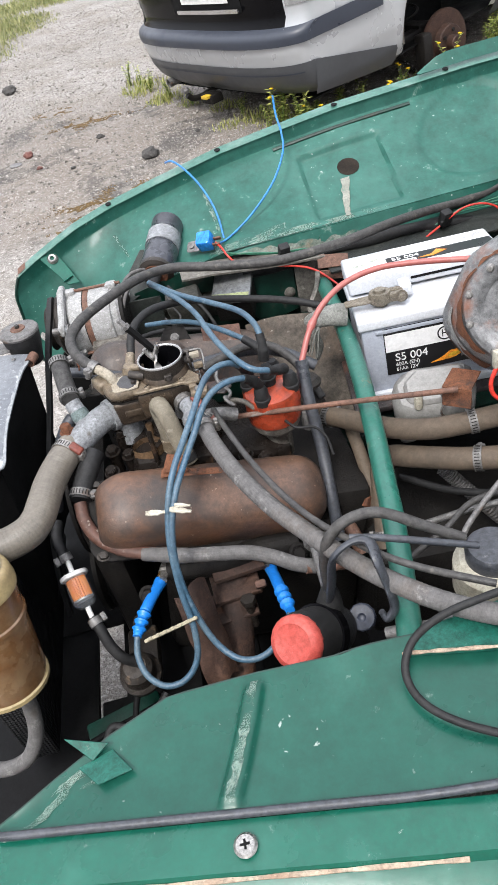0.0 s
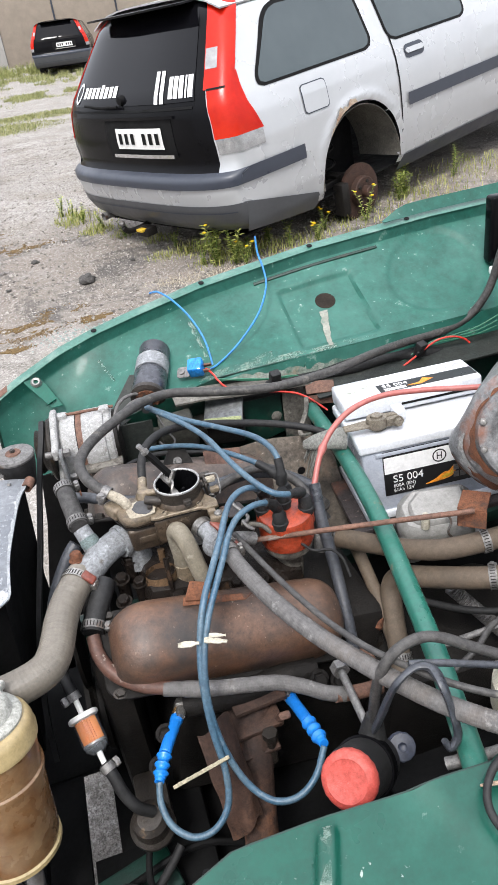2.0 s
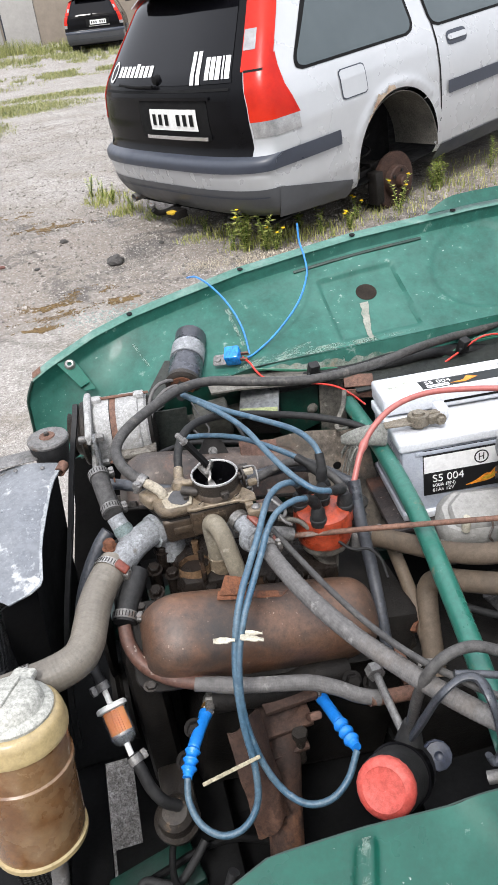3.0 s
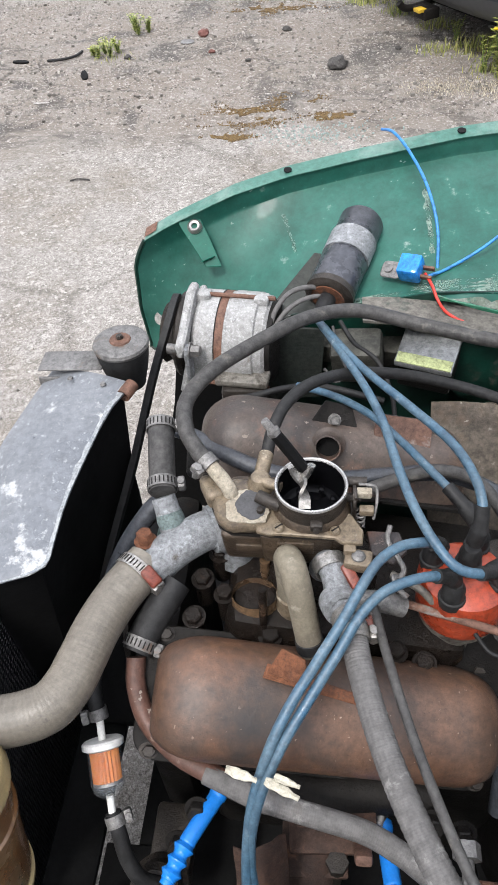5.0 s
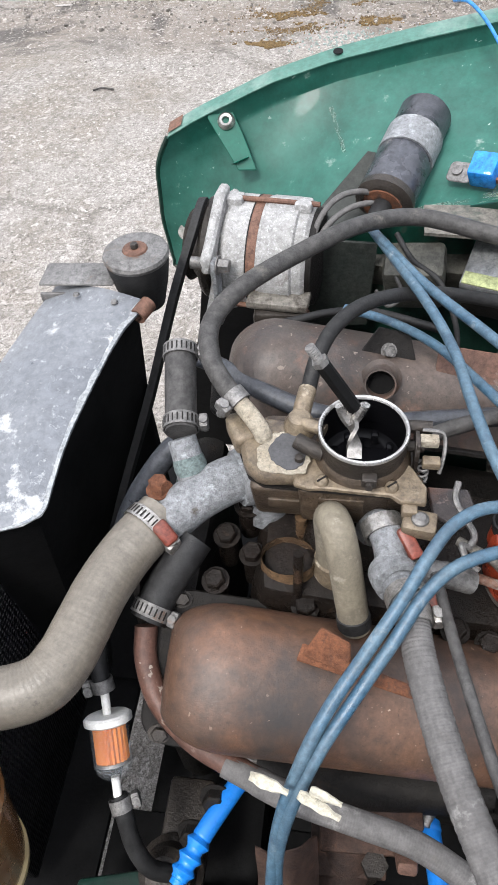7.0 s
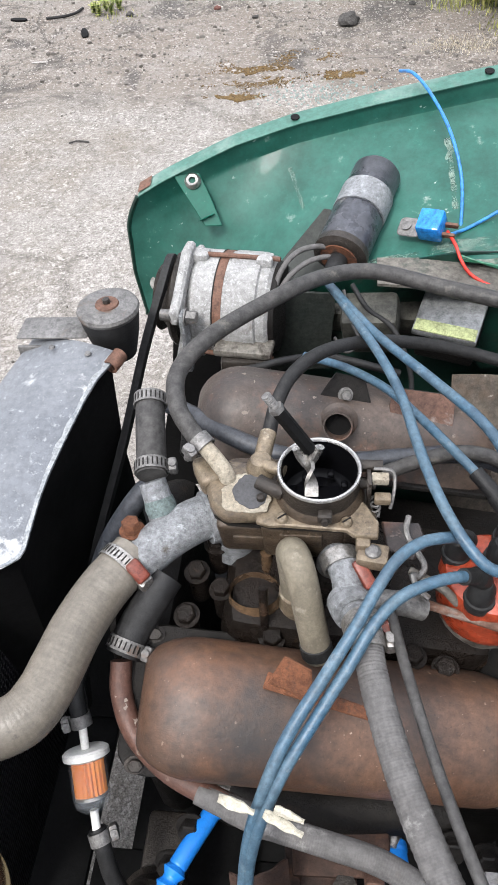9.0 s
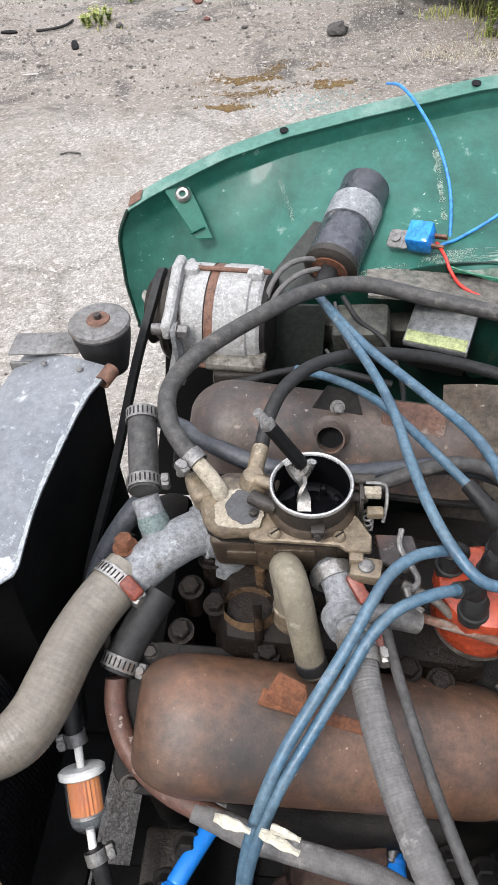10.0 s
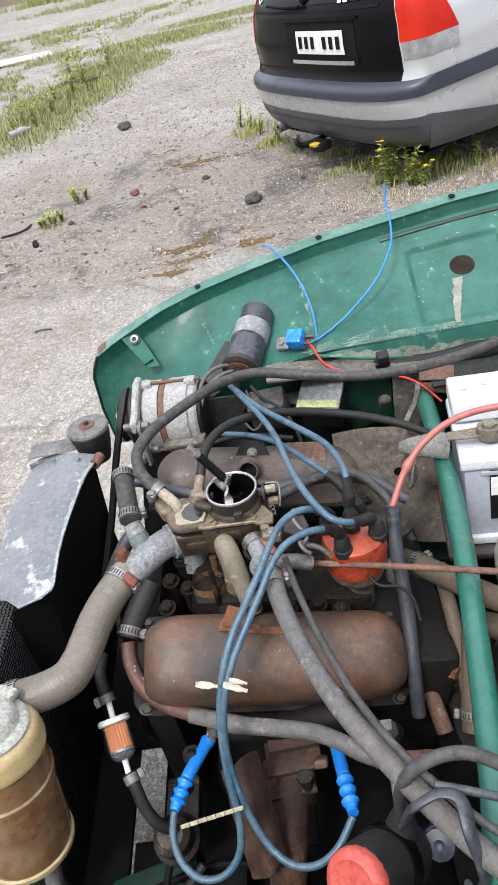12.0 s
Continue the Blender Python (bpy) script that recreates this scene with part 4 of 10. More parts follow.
part("grey_plate", slab([(0.224, 0.792), (0.275, 0.79), (0.285, 0.66), (0.224, 0.67)], 0.003, Matrix.Translation((0, 1.346, 0)) @ Matrix.Rotation(radians(90), 4, "X"), 0.001), DUSTY, body, "dusty grey plate under the ledge")
brown_plate = part("brown_plate", joined(slab([(0.150, 0.675), (0.185, 0.690), (0.232, 0.690), (0.244, 0.67), (0.252, 0.56), (0.170, 0.56), (0.160, 0.66)], 0.003, Matrix.Translation((0, 1.252, 0)) @ Matrix.Rotation(radians(84), 4, "X") @ Matrix.Translation((0, 0, 0)), 0.001)), GRIMY, body, "grimy brown plate with a round hole")
part("plate_hole", lathe([(0, 0), (0.008, 0), (0.008, 0.001), (0, 0.001)], 16, pose(0.196, 1.171, 0.703, 84)), BLACK, brown_plate)
part("end_bracket", joined(slab([(-0.03, -0.016), (0.03, -0.012), (0.03, 0.016), (-0.03, 0.016)], 0.003, basis((0.297, 1.312, 0.792), (1, -0.2, -0.1), (0, -0.5, 0.85)), 0.0008), slab([(-0.03, -0.014), (0.03, -0.014), (0.03, 0.004), (-0.03, 0.004)], 0.003, basis((0.297, 1.296, 0.778), (1, -0.2, -0.1), (0, -0.95, 0.2)), 0.0008)), RUST_PIPE, body, "brown bracket over the tube's end")
part("pale_strap", ribbon([(0.262, 1.300, 0.785), (0.252, 1.280, 0.765), (0.233, 1.262, 0.742), (0.228, 1.25, 0.732), (0.244, 1.235, 0.738)], 0.009, 0.003), DUSTY, body, "bent dusty metal strap")
brk = part("bracket", joined(slab([(-0.010, -0.060), (0.014, -0.070), (0.017, -0.02), (0.017, 0.028), (-0.014, 0.028), (-0.019, 0.020)], 0.002, basis((-0.262, 1.560, 0.832), (0.84, 0.50, 0.15), (0.05, -0.75, 0.65))),
                          slab([(-0.012, 0), (0.012, 0), (0.014, 0.010), (-0.012, 0.010)], 0.002, basis((-0.238, 1.524, 0.802), (0.84, 0.50, 0.15), (-0.2, 0.5, 0.8)))), GREEN, body, "green bracket with a rubber buffer")
bm_ = Vector((-0.262, 1.563, 0.838))
part("buffer", lathe([(0.005, 0.0), (0.005, 0.005), (0.0085, 0.006), (0.0115, 0.003), (0.0125, 0)], 18, along(bm_, bm_ + Vector((0.05, -0.6, 0.75)))), STEEL, brk)

# near side
EDGE_NEAR = [(-0.45, 0.435, 0.715), (-0.31, 0.395, 0.742), (0.168, 0.312, 0.748), (0.5, 0.265, 0.76), (0.9, 0.22, 0.77)]
LIP_NEAR = [(-0.45, 0.395, 0.70), (-0.36, 0.40, 0.72), (-0.30, 0.42, 0.735), (-0.25, 0.444, 0.742), (-0.19, 0.470, 0.75), (-0.126, 0.492, 0.755), (-0.03, 0.490, 0.758), (0.126, 0.478, 0.762), (0.4, 0.46, 0.77), (0.9, 0.45, 0.78)]


def near_panel(u, v):
    """v from the seal (0) to the inner lip (1)."""
    ye, ze = lerp_table(EDGE_NEAR, u)
    yl, zl = lerp_table(LIP_NEAR, u)
    k = max(0.0, min(1.0, (0.97 - v) / 0.12, (v - 0.02) / 0.1))
    lift = 0.010 * max(0.0, min(1.0, (0.014 - abs(u + 0.083 - 0.058 * v)) / 0.006)) * k
    lift += 0.008 / (1 + math.exp(-(u - 0.128 + 0.05 * v) / 0.006))
    return Vector((u, ye + (yl - ye) * v, ze + (zl - ze) * v + lift - 0.006 * math.sin(math.pi * v)))


near = part("wing", sheet(near_panel, steps(-0.45, 0.9, 480), steps(0, 1, 24), 0.002), GREEN_NEAR, body, "green wing panel with a rubber seal")
part("scuff", sheet(lambda a, b: near_panel(-0.083 + 0.058 * (0.08 + 0.85 * b) + a * 0.006 * (0.8 + 0.8 * noise.noise(Vector((b * 11, 2, a)))), 0.08 + 0.85 * b) + Vector((0, 0, 0.0012)), steps(-1, 1, 4), steps(0, 1, 24)), SCUFF, near, "whitish scuff along the pressed rib")

part("scuff", sheet(lambda a, b: near_panel(-0.30 + 0.07 * b + a * 0.012 * (0.8 + 0.5 * noise.noise(Vector((b * 7, 19, a)))), 0.12 + 0.75 * b) + Vector((0, 0, 0.0012)), steps(-1, 1, 4), steps(0, 1, 24)), SCUFF, near, "whitish scuff beside the tab")
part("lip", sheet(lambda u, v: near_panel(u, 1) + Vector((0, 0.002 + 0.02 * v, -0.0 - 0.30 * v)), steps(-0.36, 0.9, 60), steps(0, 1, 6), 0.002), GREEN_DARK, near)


def near_out(u, v):
    ye, ze = lerp_table(EDGE_NEAR, u)
    prof = lerp_table([(0, 0.0, -0.004), (0.25, -0.045, -0.006), (0.28, -0.05, -0.016), (0.34, -0.062, -0.02), (0.6, -0.12, -0.045), (1.0, -0.20, -0.2), (1.3, -0.22, -0.45)], v)
    return Vector((u, ye + prof[0], ze + prof[1]))


part("outer_wing", sheet(near_out, steps(-0.45, 0.9, 40), [0, 0.12, 0.25, 0.265, 0.28, 0.34, 0.45, 0.6, 0.75, 0.9, 1.0, 1.3], 0.002), GREEN, body, "green outer wing with a chipped edge")
part("chipped_edge", sweep([near_out(u, 0.27) + Vector((0, -0.001, 0.001)) for u in steps(-0.30, 0.12, 14)], lambda k: 0.0016 + 0.0012 * abs(math.sin(17 * k)), 6, 2, 0.6), BARE_EDGE, body)
part("seal", sweep([near_panel(u, 0.0) + Vector((0, 0.002, 0.004)) for u in steps(-0.44, 0.9, 20)], 0.0044, 10, 4), RUBBER_BLUE, body, "grey rubber edge seal")
sc = near_out(-0.07, 0.14) + Vector((0, 0, 0.003))
screw = part("screw", lathe([(0, 0), (0.011, 0), (0.0115, 0.002), (0.009, 0.0045), (0.004, 0.005), (0, 0.0046)], 20, Matrix.Translation(sc)), STEEL, body, "cross-head screw with washer")
part("slot", joined(block(0.009, 0.0022, 0.001, Matrix.Translation(sc + Vector((0, 0, 0.0046))), 0), block(0.0022, 0.009, 0.0011, Matrix.Translation(sc + Vector((0, 0, 0.0046))), 0)), BLACK, screw)
nb = near_panel(-0.197, 0.74) + Vector((0, 0, 0.004))
part("tab", joined(slab([(-0.030, -0.006), (-0.004, -0.026), (0.030, -0.012), (0.004, 0.012)], 0.002, basis(nb, (0.97, -0.2, 0.03), (0, 0.1, 1)), 0.0006), slab([(-0.048, 0.020), (-0.016, -0.004), (0.002, 0.012)], 0.002, basis(nb + Vector((0.002, 0.004, 0.004)), (0.97, -0.2, 0.05), (-0.1, -0.55, 0.8)), 0.0006)), GREEN_DIRTY, near, "small folded tab with pale worn edges")
tray = part("box_corner", slab([(0.0, 0.0), (0.42, -0.10), (0.50, -0.02), (0.50, 0.06), (0.034, 0.024)], 0.010, basis((0.125, 0.452, 0.772), (1, 0.0, 0.03), (0, 0, 1)), 0.003), GREEN_DIRTY, near)
part("chipped_edge", sweep([(0.126, 0.451, 0.783), (0.18, 0.438, 0.785), (0.26, 0.419, 0.787), (0.40, 0.386, 0.792)], lambda k: 0.0014 + 0.0010 * abs(math.sin(19 * k)), 6, 8), BARE_EDGE, tray)
for u_, v_, w_, h_, sd in ((-0.232, 0.80, 0.030, 0.10, 1), (-0.215, 0.62, 0.016, 0.06, 2)):
    part("scuff", sheet(lambda a, b: near_panel(u_ + a * w_ * (0.7 + 0.6 * noise.noise(Vector((b * 5, sd * 3.0, a)))), v_ + b * h_ * 0.5) + Vector((0, 0, 0.0013)), steps(-1, 1, 6), steps(-1, 1, 20)), SCUFF, near, "whitish scuffed paint")

# cross tube and the dark parts of the bay
TA, TB = Vector((0.270, 1.30, 0.757)), Vector((0.139, 0.455, 0.744))
tube = part("cross_tube", sweep([TA, (0.255, 1.10, 0.768), (0.233, 0.92, 0.771), (0.205, 0.75, 0.758), (0.178, 0.61, 0.748), TB], 0.0148, 20, 8), GREEN_TUBE, body, "green cross tube with chipped paint")
part("tube_foot", block(0.038, 0.03, 0.004, along(TB + Vector((0, 0, -0.008)), TB + Vector((0, 0, 1))), 0.0015), GREEN_DIRTY, tube)
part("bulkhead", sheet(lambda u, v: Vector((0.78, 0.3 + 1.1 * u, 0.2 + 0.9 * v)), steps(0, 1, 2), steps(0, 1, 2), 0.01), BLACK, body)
part("front_crossmember", block(0.10, 1.0, 0.06, Matrix.Translation((-0.19, 0.95, 0.30)), 0.012), BLACK, body)
part("frame_rail", block(1.1, 0.07, 0.09, Matrix.Translation((0.2, 0.60, 0.28)), 0.012), BLACK, body)
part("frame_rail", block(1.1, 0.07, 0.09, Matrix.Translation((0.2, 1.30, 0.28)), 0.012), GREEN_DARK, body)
part("battery_tray", block(0.33, 0.25, 0.012, basis((0.42, 1.115, 0.630), (0.99, -0.14, 0.036), (-0.03, 0.0965, 1.0)), 0.004), RUST_DARK, body)
part("battery_support", sheet(lambda u, v: Vector((0.10 + 0.19 * u, 1.29 - 0.13 * v - 0.02 * u, 0.715 - 0.16 * v + 0.006 * math.sin(5 * u))), steps(0, 1, 14), steps(0, 1, 10), 0.003), GRIMY, body, "grimy brown support panel")
# Added black sheets: the shade low in the bay is put into them.
part("bay_dark_sheet", block(0.30, 0.70, 0.012, Matrix.Translation((-0.495, 0.70, 0.29)), 0.002), BLACK, body)
part("bay_dark_sheet", block(0.28, 0.45, 0.012, Matrix.Translation((-0.20, 0.59, 0.285)), 0.002), BLACK, body)
part("bay_dark_sheet", block(0.26, 0.24, 0.012, Matrix.Translation((-0.165, 0.90, 0.28)), 0.002), BLACK, body)
part("bay_dark_sheet", block(0.26, 0.42, 0.012, Matrix.Translation((-0.325, 1.19, 0.295)), 0.002), BLACK, body)
part("bay_dark_sheet", block(0.26, 0.62, 0.012, Matrix.Translation((0.06, 0.65, 0.276)), 0.002), BLACK, body)
part("tow_panel", block(0.13, 0.075, 0.03, basis((-0.27, 0.70, 0.36), (1, 0.25, 0), (0, 0, 1)), 0.006), GREEN_DARK, body, "dark green front panel")
# Black panel added and shaped to give the dark area below the wing.
part("arch_dark_panel", slab([(-0.306, 0.645), (0.30, 0.66), (0.30, 0.22), (-0.40, 0.22), (-0.360, 0.38), (-0.326, 0.52)], 0.004, Matrix.Translation((0, 1.50, 0)) @ Matrix.Rotation(radians(90), 4, "X"), 0.001), BLACK, body, "added black wheel arch panel for the dark under the wing")
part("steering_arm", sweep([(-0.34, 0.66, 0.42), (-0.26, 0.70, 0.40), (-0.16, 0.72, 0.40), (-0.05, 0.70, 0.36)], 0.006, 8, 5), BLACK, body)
# One more black sheet added for the dark bottom, battery side.
part("bay_dark_floor", block(0.62, 0.75, 0.01, Matrix.Translation((0.47, 0.95, 0.33)), 0.002), BLACK, body)
part("cabin_shell", joined(block(2.3, 1.50, 0.62, Matrix.Translation((2.28, 0.96, 0.24)), 0.06, 3), block(1.4, 1.34, 0.52, Matrix.Translation((2.55, 0.96, 0.84)), 0.10, 3, 1.0)), GREEN, body, "plain green body shell behind the bay")
for px, py in ((-0.15, 0.12), (-0.15, 1.75), (2.25, 0.12), (2.25, 1.75)):
    wh = part("wheel", lathe([(0.12, -0.06), (0.26, -0.07), (0.29, -0.05), (0.29, 0.05), (0.26, 0.07), (0.12, 0.06)], 28, pose(px + 0.35, 0.96 + (py - 0.96) * 0.78, 0.29, 90)), RUBBER_DARK, body)

# ---- the engine ----
engine = thing("engine", "grimy four-cylinder vee engine with rusty rocker covers", "engine", (0.0, 1.0, 0.35))
part("engine_block", block(0.34, 0.30, 0.34, basis((-0.02, 0.985, 0.33), (1, 0.02, -0.2), (0, 0, 1)), 0.02), BLOCK, engine)
part("sump", block(0.30, 0.20, 0.12, basis((-0.02, 0.985, 0.22), (1, 0.02, -0.2), (0, 0, 1)), 0.03), BLOCK, engine)


def rocker_cover(p0, p1, tilt, material, label):
    p0, p1 = Vector(p0), Vector(p1)
    m = basis((p0 + p1) / 2, p1 - p0, (0, math.sin(radians(tilt)), math.cos(radians(tilt)))) @ Matrix.Diagonal((1, 0.86 if tilt > 0 else 0.79, 1, 1)) @ Matrix.Translation((0, 0.0 if tilt > 0 else 0.006, 0))
    length = (p1 - p0).length
    flange = slab(rounded(length + 0.028, 0.168, 0.03), 0.006, m, 0.0015)
    bm = bmesh.new()
    rings = []
    prof = [(0.075, 0.0), (0.0755, 0.02), (0.0745, 0.036), (0.071, 0.05), (0.064, 0.063), (0.054, 0.073), (0.040, 0.080), (0.022, 0.0845), (0.004, 0.0855), (-0.012, 0.085)]
    full = [(y, z) for y, z in prof] + [(-0.03, 0.083), (-0.05, 0.077), (-0.064, 0.066), (-0.071, 0.05), (-0.075, 0.028), (-0.075, 0.0)]
    for t in (0, 0.003, 0.01, 0.022, 0.04, 0.062, 0.09, 0.12, 0.155, 0.3, 0.5, 0.7, 0.845, 0.88, 0.91, 0.938, 0.96, 0.978, 0.99, 0.997, 1):
        e = min(t, 1 - t)
        k = min(1.0, math.sqrt(max(0.0, 1 - (1 - min(1, e / 0.15)) ** 2)) * 0.48 + 0.52)
        h = min(1.0, math.sqrt(max(0.0, 1 - (1 - min(1, e / 0.15)) ** 2)) * 0.52 + 0.48)
        if e == 0:
            h = 0.06
        rings.append([bm.verts.new(((t - 0.5) * length, y * k, z * h)) for y, z in full])
    for a, b in zip(rings, rings[1:]):
        for i in range(len(full) - 1):
            bm.faces.new((a[i], a[i + 1], b[i + 1], b[i]))
    bm.faces.new(rings[0])
    bm.faces.new(rings[-1][::-1])
    bm.transform(m @ Matrix.Translation((0, 0, 0.005)))
    cover = part("rocker_cover", bm, material, engine, label)
    part("gasket_flange", flange, BLOCK, cover)
    for sx in (-1, 1):
        for sy in (-1, 1):
            part("bolt", hexbolt(m @ Matrix.Translation((sx * (length / 2 - 0.004), sy * 0.072, 0.006)), 0.0075, 0.007), CAST_DARK, cover)
    return cover, m, length


near_cover, ncm, ncl = rocker_cover((-0.218, 0.850, 0.698), (0.124, 0.874, 0.606), -28, RUST_COVER, "rust-brown rocker cover of pressed steel")
part("tab", joined(slab([(0, 0), (0.040, 0), (0.034, 0.024), (0.010, 0.028)], 0.0022, basis((-0.097, 0.846, 0.768), (1, -0.30, 0.02), (0.28, -0.75, 0.55))),
                   slab([(0, -0.010), (0.09, -0.002), (0.10, 0.008), (0, 0.004)], 0.002, basis((-0.098, 0.852, 0.7665), (1, -0.30, -0.10), (0, -0.42, 0.9)))), RUST, near_cover, "rusty cable tab welded to the cover")
far_cover, fcm, fcl = rocker_cover((-0.205, 1.13, 0.75), (0.118, 1.155, 0.675), 28, FAR_COVER, "sooty brown rocker cover with an open breather stub")
part("breather_stub", lathe([(0.020, 0), (0.0165, 0.003), (0.0150, 0.006), (0.0150, 0.022), (0.0135, 0.022), (0.0135, 0.004), (0, 0.004)], 24, along((-0.043, 1.118, 0.800), (-0.046, 1.075, 0.825))), FAR_COVER, far_cover)
part("stub_bore", lathe([(0, 0.006), (0.0135, 0.006)], 20, along((-0.043, 1.118, 0.800), (-0.046, 1.075, 0.825))), BLACK, far_cover)
ftm = basis((-0.037, 1.150, 0.808), (1, 0.05, -0.2), (0, -0.75, 0.6))
ft = part("tab", slab([(-0.035, -0.02), (0.035, -0.02), (0.018, 0.02), (-0.014, 0.022)], 0.002, ftm), BLOCK, far_cover)
part("tab_bolt", hexbolt(ftm @ Matrix.Translation((0, 0, 0.002)), 0.006, 0.006), STEEL_DULL, ft)
part("tab", slab([(-0.035, -0.018), (0.035, -0.018), (0.035, 0.018), (-0.035, 0.018)], 0.002, basis((0.045, 1.15, 0.79), (1, 0.05, -0.2), (0, -0.6, 0.8))), RUST_PIPE, far_cover)

# inlet manifold, bolts and oily valley
part("inlet_manifold", joined(block(0.26, 0.15, 0.07, basis((-0.03, 0.985, 0.655), (1, 0.02, -0.2), (0, 0, 1)), 0.02), block(0.12, 0.09, 0.10, basis((-0.06, 0.985, 0.68), (1, 0.02, -0.2), (0, 0, 1)), 0.035, 4)), OILY, engine, "oily cast inlet manifold")
for i, (x, y, z) in enumerate([(-0.177, 0.966, 0.738), (-0.160, 0.992, 0.750), (-0.151, 0.951, 0.733), (-0.181, 0.922, 0.732), (-0.01, 0.90, 0.72), (0.03, 0.905, 0.71), (0.06, 0.90, 0.70), (-0.10, 0.91, 0.72)]):
    part("bolt", joined(lathe([(0, -0.04), (0.010, -0.04), (0.010, 0.0), (0, 0)], 12, Matrix.Translation((x, y, z))), hexbolt(basis((x, y, z), (math.cos(i), math.sin(i), 0), (0, -0.2, 1)), 0.0095, 0.009)), OILY, engine)
part("oily_bracket", joined(block(0.034, 0.010, 0.055, basis((-0.116, 0.966, 0.685), (1, 0.05, 0), (0, 0.25, 1)), 0.003), lathe([(0, 0), (0.006, 0), (0.006, 0.07), (0, 0.07)], 10, Matrix.Translation((-0.108, 0.972, 0.70)))), OIL_TAN, engine)
part("riser", joined(lathe([(0.026, -0.05), (0.027, -0.02), (0.030, 0.0), (0.027, 0.012), (0.024, 0.05)], 24, Matrix.Translation((-0.117, 0.940, 0.705)), squash=0.8), block(0.034, 0.016, 0.070, basis((-0.124, 0.920, 0.665), (1, 0.1, 0), (0, 0.2, 1)), 0.007, 3)), OIL_TAN, engine, "oil-wet tan casting below the carburettor")
part("drip_rod", sweep([(-0.106, 0.922, 0.790), (-0.1065, 0.916, 0.74), (-0.107, 0.912, 0.675)], 0.0042, 10, 4), OILY, engine)
part("fan_disc", lathe([(0, 0.0), (0.03, 0.0), (0.085, 0.006), (0.088, 0.012), (0.03, 0.014), (0, 0.016)], 30, pose(-0.268, 1.02, 0.60, 0, -90, 0)), BLOCK, engine)
part("timing_cover", block(0.05, 0.28, 0.34, Matrix.Translation((-0.225, 0.985, 0.36)), 0.02), BLOCK, engine)
part("crank_pulley", lathe([(0, 0), (0.07, 0), (0.07, 0.008), (0.06, 0.014), (0.07, 0.02), (0.07, 0.028), (0, 0.03)], 30, pose(-0.262, 0.985, 0.45, 0, -90, 0)), BLOCK, engine)

# carburettor
RIM = Vector((-0.060, 0.987, 0.848))
HOOK = [(0.018,0.976,0.83),(0.016,0.960,0.825),(0.030,0.938,0.815),(0.026,0.928,0.812),(0.020,0.926,0.815),(0.025,0.916,0.81),(0.033,0.909,0.808)]


def ragged(outline, amount, seed):
    """A hand-cut outline: corners rounded off and the line made uneven."""
    pts = [Vector((x, y)) for x, y in outline]
    for _ in range(3):
        pts = [a.lerp(b, k) for a, b in zip(pts, pts[1:] + pts[:1]) for k in (0.25, 0.75)]
    mid = sum(pts, Vector((0, 0))) / len(pts)
    return [tuple(mid + (p - mid) * (1 + amount * noise.noise(Vector((p.x * 190, p.y * 190, seed))))) for p in pts]


def flat(outline, z, thick, bevel=0.0015):
    return slab(outline, thick, Matrix.Translation((0, 0, z)), bevel)


carb = part("carburettor", joined(
    block(0.085, 0.056, 0.036, Matrix.Translation((-0.058, 0.992, 0.793)), 0.008, 3),
    block(0.06, 0.05, 0.06, Matrix.Translation((-0.062, 0.995, 0.740)), 0.012)), CAST_DARK, engine, "oil-stained tan carburettor")
part("lid", flat([(-0.164, 1.000), (-0.158, 1.020), (-0.140, 1.033), (-0.085, 1.033), (-0.030, 1.024), (-0.020, 0.995), (-0.010, 0.972), (-0.010, 0.955), (-0.030, 0.955), (-0.036, 0.9615), (-0.091, 0.965), (-0.098, 0.960), (-0.138, 0.962), (-0.150, 0.969)], 0.8285, 0.0065), BEIGE_STAINED, carb)
part("lid_edge", flat([(-0.112, 0.951), (-0.100, 0.9475), (-0.091, 0.9490), (-0.036, 0.9465), (-0.030, 0.941), (-0.010, 0.9405), (-0.009, 0.956), (-0.020, 0.975), (-0.036, 0.990), (-0.100, 0.990), (-0.112, 0.975)], 0.8415, 0.0055, 0.0012), BEIGE_CAST, carb, "pale worn edge of the lid")
part("lid_gasket", flat([(-0.112, 0.952), (-0.100, 0.9490), (-0.036, 0.9480), (-0.012, 0.945), (-0.020, 0.975), (-0.036, 0.990), (-0.112, 0.990)], 0.8395, 0.002, 0), BLOCK, carb)
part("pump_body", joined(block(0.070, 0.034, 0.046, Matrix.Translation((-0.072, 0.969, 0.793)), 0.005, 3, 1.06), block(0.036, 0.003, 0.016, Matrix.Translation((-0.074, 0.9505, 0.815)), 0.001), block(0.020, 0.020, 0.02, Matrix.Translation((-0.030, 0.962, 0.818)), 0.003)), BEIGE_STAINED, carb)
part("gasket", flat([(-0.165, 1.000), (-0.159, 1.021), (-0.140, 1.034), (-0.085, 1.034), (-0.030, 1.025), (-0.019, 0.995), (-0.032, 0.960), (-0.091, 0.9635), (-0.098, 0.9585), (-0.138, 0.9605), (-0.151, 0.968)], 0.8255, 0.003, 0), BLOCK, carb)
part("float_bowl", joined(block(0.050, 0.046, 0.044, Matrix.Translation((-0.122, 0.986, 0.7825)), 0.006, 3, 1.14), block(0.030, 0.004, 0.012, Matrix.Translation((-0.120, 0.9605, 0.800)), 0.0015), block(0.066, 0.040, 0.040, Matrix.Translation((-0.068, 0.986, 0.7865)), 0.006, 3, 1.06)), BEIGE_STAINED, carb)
for i in range(3):
    part("bowl_rib", block(0.040, 0.003, 0.003, Matrix.Translation((-0.122, 0.9645 - 0.0012 * i, 0.790 + 0.011 * i)), 0.001), BEIGE_STAINED, carb)
